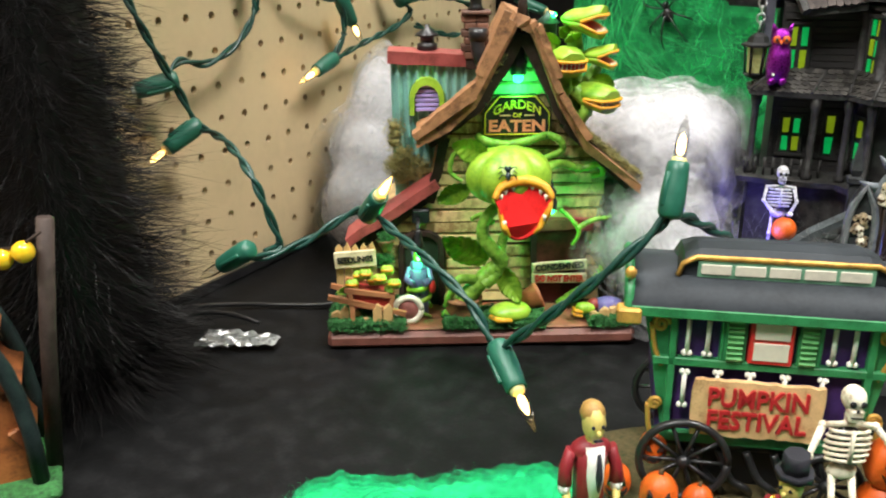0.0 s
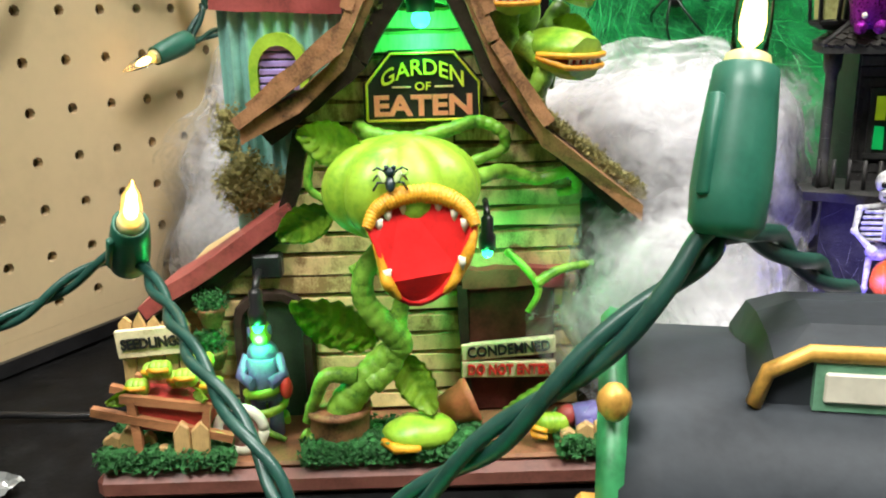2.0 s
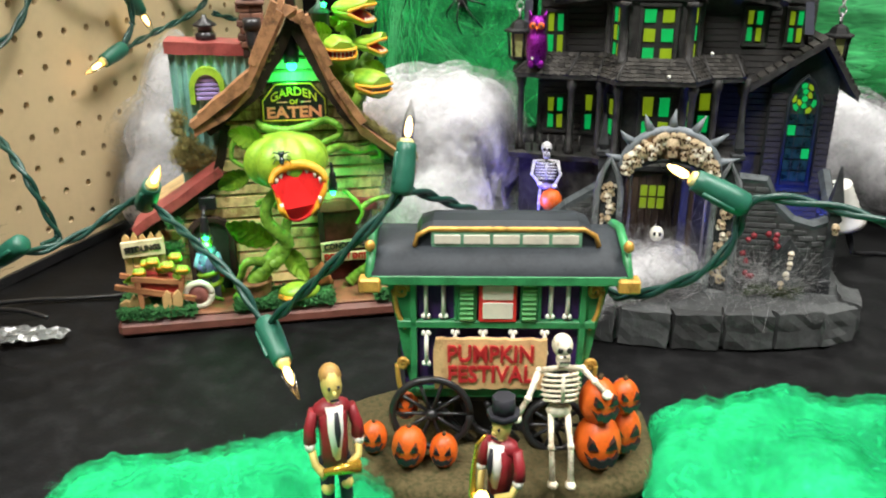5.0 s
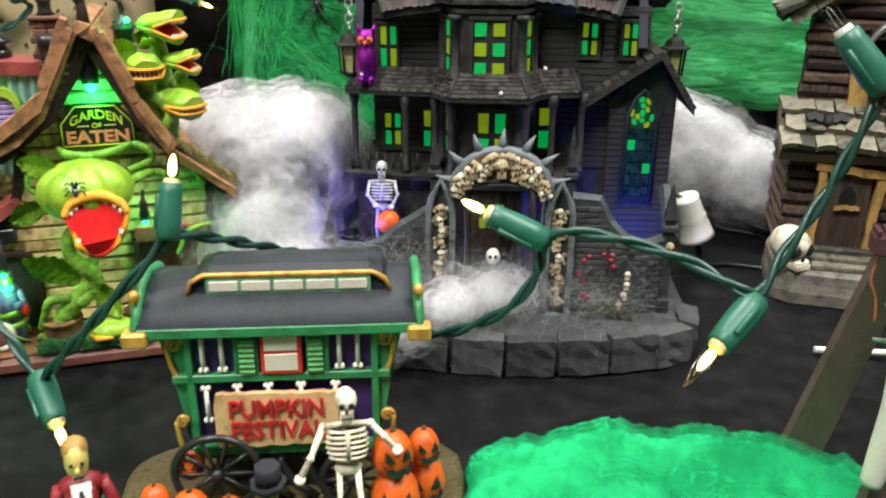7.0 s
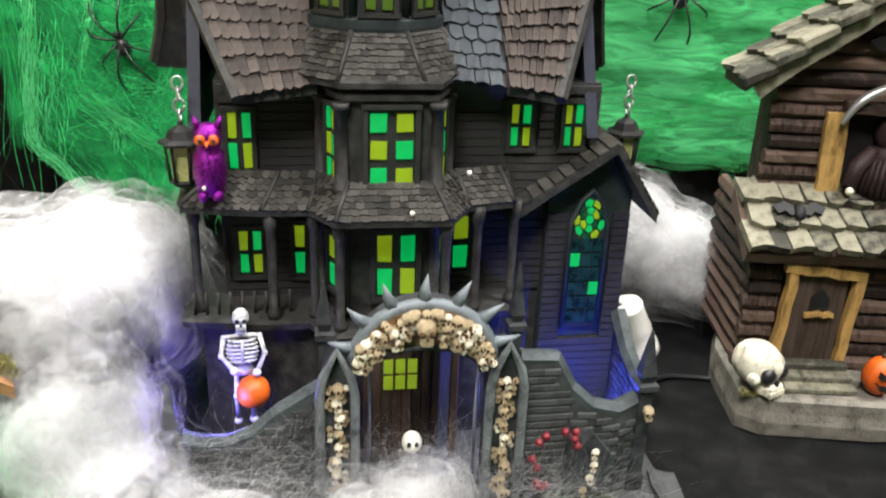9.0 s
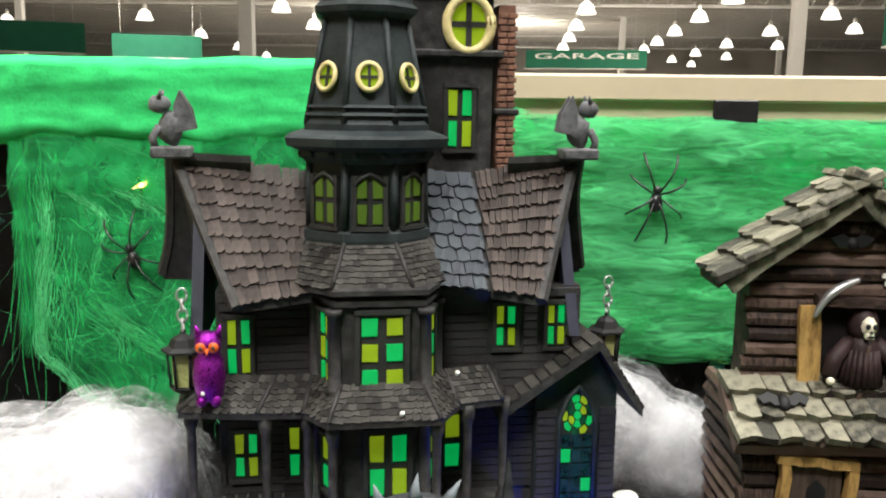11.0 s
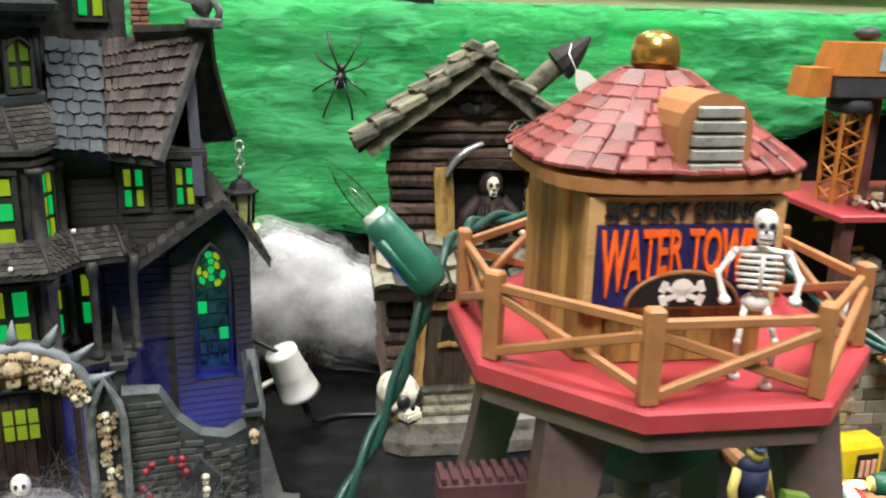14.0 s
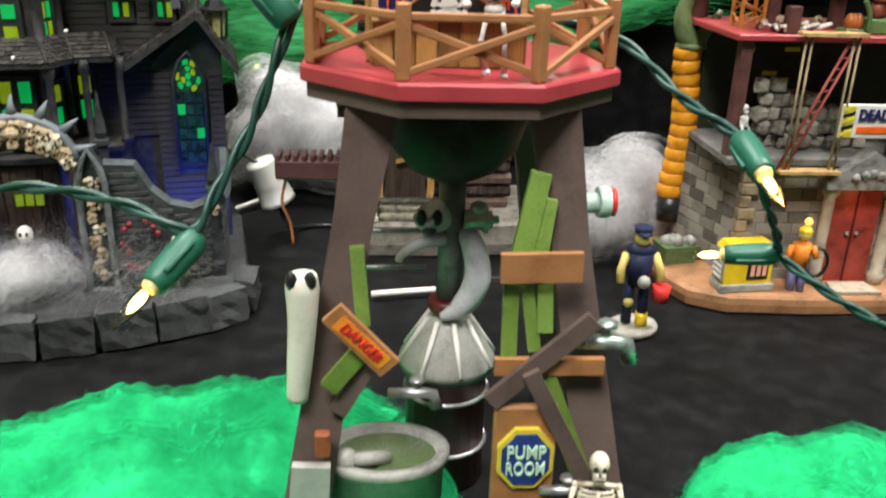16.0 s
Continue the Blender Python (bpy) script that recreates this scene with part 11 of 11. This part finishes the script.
bm = BM()
bunch(bm, [(-0.577, 0.258), (-0.576, 0.207), (-0.581, 0.162), (-0.587, 0.105), (-0.57, 0.083), (-0.542, 0.055), (-0.504, 0.044)], 90, 0.006, 0.00022)
bunch(bm, [(-0.57, 0.25), (-0.546, 0.234), (-0.525, 0.215), (-0.533, 0.184), (-0.541, 0.149)], 40, 0.0035, 0.00022)
bunch(bm, [(-0.541, 0.149), (-0.515, 0.127), (-0.494, 0.109), (-0.453, 0.084)], 70, 0.006, 0.00022)
bunch(bm, [(-0.522, 0.248), (-0.488, 0.23), (-0.467, 0.218)], 40, 0.005, 0.00022)
bunch(bm, [(-0.546, 0.131), (-0.517, 0.115), (-0.514, 0.091)], 40, 0.005, 0.00022)
bunch(bm, [(-0.568, 0.194), (-0.57, 0.144), (-0.575, 0.086)], 60, 0.014, 0.00022)
strands(bm, 420, top_start, lambda: (jitter(0.9) + 0.3, 0, -0.6 + jitter(0.7)), 0.085, 0.00008, 0.42, 12)
strands(bm, 260, top_start, lambda: (1, 0, jitter(0.8) - 0.5), 0.085, 0.00008, 0.42, 12)
tagged(part("bunched_threads", bm, mat("thread_green", (0.12, 0.66, 0.26), 0.9, vary=0.15, spec=0.1), web), kind="stuff")
bm = BM()


def right_start():
    x = random.uniform(-0.32, 0.85)
    return Vector((x, -0.022 + jitter(0.004), random.uniform(web_low(x) - 0.004, 0.290)))


strands(bm, 420, right_start, lambda: (1, 0, jitter(0.12)), 0.085, 0.00012, 0.08)
tagged(part("lying_threads", bm, cottong, web), kind="stuff")

# plastic spiders sitting in the webbing


def spider(m, label):
    top = thing("plastic_spider", label, "spider", m, "plastic spiders")
    bm = BM()
    ball(bm, (0, -0.005, -0.005), 0.0058, 14, squash=(1, 0.85, 1.35))
    ball(bm, (0, -0.005, 0.0055), 0.0038, 12, squash=(1, 0.8, 1))
    part("body", bm, black, top, smooth=True)
    for s in (-1, 1):
        for a, ln in ((62, 0.034), (28, 0.030), (-28, 0.030), (-66, 0.036)):
            c, q = math.cos(math.radians(a)), math.sin(math.radians(a))
            bm = BM()
            tube(bm, spline([(0, -0.005, 0.001), (s * c * ln * 0.4, -0.013, q * ln * 0.45), (s * c * ln * 0.72, -0.011, q * ln * 0.85), (s * c * ln * 0.86, -0.002, q * ln * 1.15)], 4), 0.0009, 6)
            part("leg", bm, black, top, smooth=True)
    return top


spider(back @ pose(-0.063, -0.024, 0.243, 0, 4, 0), "black plastic spider clinging to the thick green webbing")
spider(back @ pose(-0.500, -0.022, 0.187, 0, -18, 0), "black plastic spider caught in thin green webbing")

# ---- the near end: black bristle tree, pole, orange barrel, scraps ----
tree = thing("bristle_tree", "tall black bottle-brush tree standing on the cloth", "tree", pose(-0.236, 0.460, 0))
bm = BM()
tube(bm, [(0, 0, 0), (0, 0, 0.46)], [0.006, 0.003], 8)
part("trunk", bm, brush, tree)
bm = BM()
lathe(bm, [(0.050, 0.012), (0.055, 0.03), (0.046, 0.12), (0.036, 0.24), (0.02, 0.37), (0.004, 0.45)], 28)
part("core", bm, brush, tree)
bm = BM()
for i in range(22000):
    z = 0.012 + 0.45 * random.random() ** 1.3
    r = 0.090 * (1 - z / 0.56) ** 0.6
    a = random.random() * math.tau
    d = Vector((math.cos(a), math.sin(a), -0.12 + jitter(0.3)))
    fibres(bm, [(Vector((0, 0, z)) + d * r * 0.5, d)], r * random.uniform(0.35, 0.62), 0.00022, 0.35)
tagged(part("bristles", bm, brush, tree), kind="stuff")

bm = BM()
tube(bm, [(0, 0, 0), (0.0095, 0.0, 0.08), (0.018, 0.0, 0.139)], [0.0042, 0.0039, 0.0040], 12)
single("wooden_pole", bm, mat("pole_taupe", (0.062, 0.044, 0.037), 0.6, vary=0.3), pose(-0.207, 0.352, 0), "grey-brown wooden pole standing on a grassy base", "pole", smooth=True)
barrel = thing("orange_hut", "rounded orange plank hut with a dark arched frame", "hut", pose(-0.246, 0.338, 0, 0, 0, 22) @ Matrix.Diagonal((1, 1, 0.88, 1)))
bm = BM()
box(bm, -0.045, 0.045, -0.03, 0.045, 0.0, 0.006, bevel=0.002)
part("base", bm, grassm, barrel)
for i in range(9):
    a = math.radians(10 + 20 * i)
    bm = BM()
    box(bm, -0.008, 0.008, -0.015, 0.035, -0.003, 0.003, bevel=0.001)
    o = part("stave", bm, mat("hut_orange", (0.33, 0.105, 0.028), 0.55, vary=0.45, scale=90, second=(0.14, 0.04, 0.012), bump=0.5, per_piece=0.3), barrel)
    o.matrix_local = pose(0.031 * math.cos(a), 0, 0.006 + 0.105 * math.sin(a) ** 0.8, 0, 90 - math.degrees(math.atan2(math.sin(a) * 3.0, math.cos(a))), 0)
for y in (-0.017, 0.03):
    bm = BM()
    tube(bm, [(0.036 * math.cos(math.radians(12 * k)), y, 0.006 + 0.112 * math.sin(math.radians(12 * k)) ** 0.8) for k in range(16)], 0.004, 8)
    part("arch_frame", bm, mat("arch_slate", (0.022, 0.035, 0.034), 0.5, vary=0.3), barrel, smooth=True)
bm = BM()
prism(bm, [(0.031 * math.cos(math.radians(12 * k)), 0.006 + 0.100 * max(0, math.sin(math.radians(12 * k))) ** 0.8) for k in range(16)], -0.012, -0.008)
part("end_wall", bm, mat("hut_orange", (0.46, 0.16, 0.035)), barrel)
beads = thing("bead_garland", "short garland of shiny amber glass beads", "beads", pose(-0.190, 0.346, 0.133))
for i in range(5):
    bm = BM()
    ball(bm, (-0.008 - 0.0105 * i, -0.002, -0.008 - 0.004 * math.sin(i)), 0.0054, 14)
    part("bead", bm, mat("amber_glass", (0.85, 0.52, 0.02), 0.08, vary=0.1, scale=40, bump=0, coat=0.6), beads, smooth=True)
bm = BM()
tube(bm, [(0.002, -0.003, 0.002), (-0.01, -0.002, -0.006), (-0.05, -0.002, -0.008)], 0.0008, 6)
part("cord", bm, darkwood, beads)

bm = BM()
g = {}
for i in range(19):
    for j in range(9):
        g[i, j] = bm.verts.new(((i - 9) * 0.0030 + jitter(0.0008), (j - 4) * 0.0034 * (1 - 0.03 * i) + jitter(0.0008), 0.002 + 0.005 * abs(noise.noise(Vector((i * 0.42, j * 0.55, 2)))) + abs(jitter(0.0015))))
for i in range(18):
    for j in range(8):
        bm.faces.new((g[i, j], g[i + 1, j], g[i + 1, j + 1], g[i, j + 1]))
single("plastic_scrap", bm, mat("crumpled_film", (0.28, 0.29, 0.28), 0.18, metal=0.35, vary=0.3, scale=60, bump=0.3), pose(-0.139, 0.497, 0.0, 0, 0, -8), "crumpled scrap of shiny clear packing film", "scrap")
for pts in ([(-0.215, 0.548, 0.002), (-0.189, 0.552, 0.004), (-0.150, 0.557, 0.003), (-0.110, 0.556, 0.002), (-0.075, 0.560, 0.002), (-0.02, 0.60, 0.002)],
            [(-0.222, 0.490, 0.002), (-0.200, 0.508, 0.006), (-0.175, 0.521, 0.012), (-0.150, 0.518, 0.013), (-0.128, 0.510, 0.009)],
            [(0.135, 0.60, 0.002), (0.120, 0.585, 0.03), (0.122, 0.575, 0.055), (0.128, 0.57, 0.062)],
            [(0.445, 0.57, 0.002), (0.452, 0.56, 0.05), (0.466, 0.545, 0.070), (0.483, 0.527, 0.062)],
            [(0.496, 0.523, 0.03), (0.505, 0.520, 0.006), (0.53, 0.52, 0.002), (0.56, 0.50, 0.002)]):
    bm = BM()
    tube(bm, spline(pts, 8), 0.0017, 7)
    single("black_cable", bm, black, Matrix(), "thin black power cable lying on the cloth", "cable", "cables", smooth=True)
bm = BM()
for a, b in (((0.497, 0.371, 0.004), (0.540, 0.354, 0.004)),):
    tube(bm, [a, b], 0.0022, 8)
single("white_rod", bm, paper, Matrix(), "white plastic rod lying on the black cloth", "rod")
bm = BM()
tube(bm, [(0.482, 0.588, 0.004), (0.520, 0.600, 0.006)], 0.0024, 8)
single("white_rod", bm, paper, Matrix(), "white plastic rod lying on the black cloth", "rod")

CUPM = aim((0.483, 0.526, 0.064), (0.500, 0.521, 0.020)) @ Matrix.Diagonal((0.92, 0.92, 1.0, 1))
cup = thing("ribbed_cup", "small white ribbed plastic cup hanging by black wire", "cup", CUPM)
bm = BM()
lathe(bm, [(0.002, 0), (0.0125, 0.0), (0.0130, 0.003), (0.0122, 0.004), (0.0132, 0.008), (0.0124, 0.009), (0.0136, 0.013), (0.0128, 0.014), (0.0146, 0.019), (0.0138, 0.020), (0.0160, 0.034), (0.0164, 0.038), (0.0152, 0.038), (0.0140, 0.030), (0.0118, 0.006), (0.002, 0.004)], 22)
part("body", bm, paper, cup, smooth=True)
bm = BM()
for k in range(2):
    tube(bm, spline([(0.001 * k, 0, 0.004), (0.002, 0.003, 0.030), (0.004 - 0.002 * k, 0.004, 0.048), (0.003, 0.010, 0.060)], 6), 0.0010, 6)
part("lead", bm, black, cup, smooth=True)

ghost_bm = BM()
ball(ghost_bm, (0, 0, 0.0), 0.0052, 16, squash=(0.95, 0.9, 1.1))
for sx in (-1, 1):
    ball(ghost_bm, (0.0018 * sx, -0.0042, 0.001), 0.0011, 8, mi=1, squash=(1, 0.6, 1.5))
single("ghost_figurine", ghost_bm, [ghostw, black], MANSION @ pose(-0.002, -0.023, 0.060), "small white ghost figurine half sunk in cotton", "figurine")

# ---- the store hall round the shelf ----
HZ, HTOP = -1.05, 4.7
concrete = mat("floor_concrete", (0.30, 0.28, 0.25), 0.5, vary=0.12, scale=2, bump=0.05)
hallwhite = mat("hall_wall_paint", (0.66, 0.62, 0.54), 0.7, vary=0.06, scale=1, bump=0.02)
deckgrey = mat("roof_deck_grey", (0.62, 0.585, 0.53), 0.65, vary=0.1, scale=1.5, stretch=(6, 0.1, 1), bump=0.1)
steel = mat("white_steel", (0.74, 0.72, 0.67), 0.5, vary=0.05, scale=3)
shade_m = glow("lamp_shade_glow", (1.0, 0.93, 0.80), 2.6, (0.9, 0.88, 0.8))
signgreen = mat("store_sign_green", (0.03, 0.15, 0.09), 0.95, vary=0.06, scale=4, bump=0.02, spec=0.0)
salmon = mat("salmon_wall", (0.48, 0.30, 0.20), 0.6, vary=0.06, scale=3)

bm = BM()
box(bm, -42, 42, -22, 62, HZ - 0.2, HZ)
single("floor", bm, concrete, back, "grey polished concrete floor of the store", "floor", kind="structure")
bm = BM()
box(bm, -42, 42, -22, 62, HTOP, HTOP + 0.2)
for i in range(84):
    box(bm, -42, 42, -21.5 + i, -21.2 + i, HTOP - 0.06, HTOP - 0.002)
single("ceiling", bm, deckgrey, back, "pale grey ribbed roof deck of the store", "ceiling", kind="structure")
for nm, ext in (("wall_north", (-42, 42, 61.8, 62.2)), ("wall_south", (-42, 42, -22.2, -21.8)), ("wall_west", (-42.2, -41.8, -22, 62)), ("wall_east", (41.8, 42.2, -22, 62))):
    bm = BM()
    box(bm, *ext, HZ, HTOP + 0.1)
    single(nm, bm, hallwhite, back, "plain off-white painted wall of the store", "wall", kind="structure")

# roof trusses across the hall
truss = thing("roof_truss", "white steel lattice truss under the roof deck", "truss", back @ pose(0, 17, 0), "roof trusses")
bm = BM()
box(bm, -40, 40, -0.05, 0.05, HTOP - 0.16, HTOP - 0.065)
part("top_chord", bm, steel, truss)
bm = BM()
box(bm, -40, 40, -0.05, 0.05, HTOP - 0.80, HTOP - 0.72)
part("bottom_chord", bm, steel, truss)
bm = BM()
for i in range(100):
    x = -40 + 0.8 * i
    tube(bm, [(x, 0, HTOP - 0.76), (x + 0.4, 0, HTOP - 0.12), (x + 0.8, 0, HTOP - 0.76)], 0.025, 5)
tagged(part("web_lattice", bm, steel, truss), kind="stuff")
for v in (30, 50):
    copy_thing(truss, back @ pose(0, v, 0))

# steel columns
bm = BM()
box(bm, -0.11, 0.11, -0.11, 0.11, HZ, HTOP - 0.8, bevel=0.01)
box(bm, -0.2, 0.2, -0.2, 0.2, HZ, HZ + 0.03)
box(bm, -0.2, 0.2, -0.2, 0.2, HTOP - 0.83, HTOP - 0.8)
col = single("steel_column", bm, steel, back @ pose(-3.9, 13.0, 0), "white painted steel column of the store", "column", "steel columns")
for u, v in ((5.3, 14.6), (-3.9, 33), (5.3, 33), (14, 25), (-14, 25), (14, 41), (-14, 41), (0.8, 41)):
    copy_thing(col, back @ pose(u, v, 0))

# bell lamps hung in rows along the aisles
bell = thing("bell_lamp", "white glowing bell-shaped lamp hanging from the roof", "lamp", back @ pose(2.0, 16.4, 3.25), "bell lamps")
bm = BM()
lathe(bm, [(0.06, 0.36), (0.11, 0.34), (0.19, 0.26), (0.25, 0.10), (0.30, 0.0), (0.285, 0.0), (0.235, 0.10), (0.17, 0.25), (0.05, 0.33)], 20)
part("shade", bm, shade_m, bell, smooth=True)
bm = BM()
lathe(bm, [(0.03, 0.36), (0.075, 0.362), (0.08, 0.50), (0.05, 0.54), (0.02, 0.55)], 14)
part("cap", bm, steel, bell, smooth=True)
bm = BM()
tube(bm, [(0, 0, 0.54), (0, 0, HTOP - 3.25)], 0.012, 6)
part("stem", bm, steel, bell)
for u0, drift, v0, v1, step in ((1.6, 0.055, 21, 56, 5.2), (5.0, 0.07, 13, 56, 5.0), (-6.1, -0.01, 20.6, 56, 5.6), (-10.2, -0.055, 21.5, 56, 7.4), (-15.6, -0.07, 31, 56, 6.4), (10.2, 0.02, 27, 56, 6.0), (13.5, 0.0, 31.9, 56, 8)):
    v = v0
    while v < v1:
        copy_thing(bell, back @ pose(u0 + drift * v, v + jitter(0.2), 3.25))
        v += step
# the lamps that hang over this aisle
for px, py in ((-1.6, -1.4), (1.9, -0.9), (0.3, 1.9)):
    copy_thing(bell, pose(px, py, 3.97))

# strip skylight far off
bm = BM()
box(bm, -2.2, 0.2, 23.0, 23.3, 2.25, 2.95)
for x in (-2.0, 0.0):
    tube(bm, [(x, 23.15, 2.94), (x, 23.15, HTOP)], 0.015, 5)
single("light_strip", bm, glow("strip_glow", (1.0, 0.97, 0.92), 2.2, (0.9, 0.9, 0.88)), back, "bright white strip light fitting high over an aisle", "lamp")

# hanging aisle signs


def aisle_sign(a, b, low, high, words, lines, label):
    """A green board between two places in plan, lettered in white on the side seen from the shelf."""
    a, b = Vector(a), Vector(b)
    d = b - a
    yaw = math.degrees(math.atan2(d.y, d.x))
    w, h = d.length, high - low
    top = thing("aisle_sign", label, "sign", pose(a.x, a.y, low, 0, 0, yaw), "aisle signs")
    bm = BM()
    box(bm, 0, w, 0, 0.04, 0, h, bevel=0.005)
    part("board", bm, signgreen, top)
    bm = BM()
    box(bm, 0, w, -0.004, 0.044, -0.05 * h, -0.001)
    part("white_edge", bm, steel, top)
    if words:
        lettering(words, h * 0.42, top, paper, (w * 0.5, -0.006, h * 0.66), w * 0.86, thick=0.002)
    for i in range(lines):
        for k in range(2):
            bm = BM()
            box(bm, w * (0.10 + 0.5 * k), w * (0.38 + 0.5 * k - 0.06 * (i % 2)), -0.005, -0.0015, h * (0.34 - 0.13 * i), h * (0.39 - 0.13 * i))
            part("small_print", bm, paper, top)
    for x in (0.1 * w, 0.9 * w):
        bm = BM()
        tube(bm, [(x, 0.02, h), (x, 0.02, HTOP - low)], 0.008, 5)
        part("hanger", bm, steel, top)


aisle_sign((7.92, 5.50), (5.90, 2.95), 0.97, 1.42, "TABLES & CHAIRS", 3, "green hanging store sign with white lettering")
aisle_sign((16.9, 24.9), (20.1, 22.4), 1.75, 2.36, "GARAGE", 0, "green hanging store sign with white lettering")
aisle_sign((-3.6, 20.6), (2.32, 19.95), 1.40, 2.02, "", 0, "plain green hanging store sign")
aisle_sign((3.5, 24.8), (5.8, 24.4), 1.62, 2.22, "", 0, "plain green hanging store sign")
bm = BM()
box(bm, -0.02, 2.6, 0.3, 0.6, 1.36, HTOP)
single("wall_stub", bm, salmon, pose(7.75, 5.55, 0, 0, 0, -132), "salmon painted wall panel beside the sign", "wall", kind="structure")
bm = BM()
box(bm, -0.16, 0.06, 0.28, 0.64, HZ, 3.95)
single("trim", bm, steel, pose(7.75, 5.55, 0, 0, 0, -132), "white corner trim of the salmon wall", "trim", kind="structure")

# tops of far shelving bays with goods showing over the rail
for u, v, w, h, c in ((5.6, 27, 3.2, 1.28, (0.45, 0.05, 0.22)), (1.5, 29, 3.0, 1.22, (0.30, 0.26, 0.2)), (9.0, 20, 2.6, 1.02, (0.08, 0.08, 0.12)), (8.6, 12.5, 2.0, 0.86, (0.05, 0.07, 0.2)), (11.5, 18, 3, 1.15, (0.25, 0.15, 0.08)), (-9, 26, 5, 1.1, (0.2, 0.2, 0.18)), (-3, 30, 5, 1.15, (0.25, 0.22, 0.18))):
    top = thing("store_shelving", "far store shelving bay stacked with boxed goods", "shelving", back @ pose(u, v, HZ), "store shelving")
    bm = BM()
    box(bm, -w / 2, w / 2, -0.3, 0.3, 0, h - HZ - 0.35, bevel=0.01)
    part("bay", bm, cream, top)
    x = -w / 2
    while x < w / 2 - 0.2:
        q = random.uniform(0.2, 0.45)
        bm = BM()
        box(bm, x, x + q - 0.02, -0.25, 0.2, h - HZ - 0.349, h - HZ - 0.30 + random.uniform(0.05, 0.3), bevel=0.006)
        part("carton", bm, mat("carton_%02d" % (int(c[0] * 99)), c, 0.5, vary=0.4, scale=5, per_piece=0.6), top)
        x += q
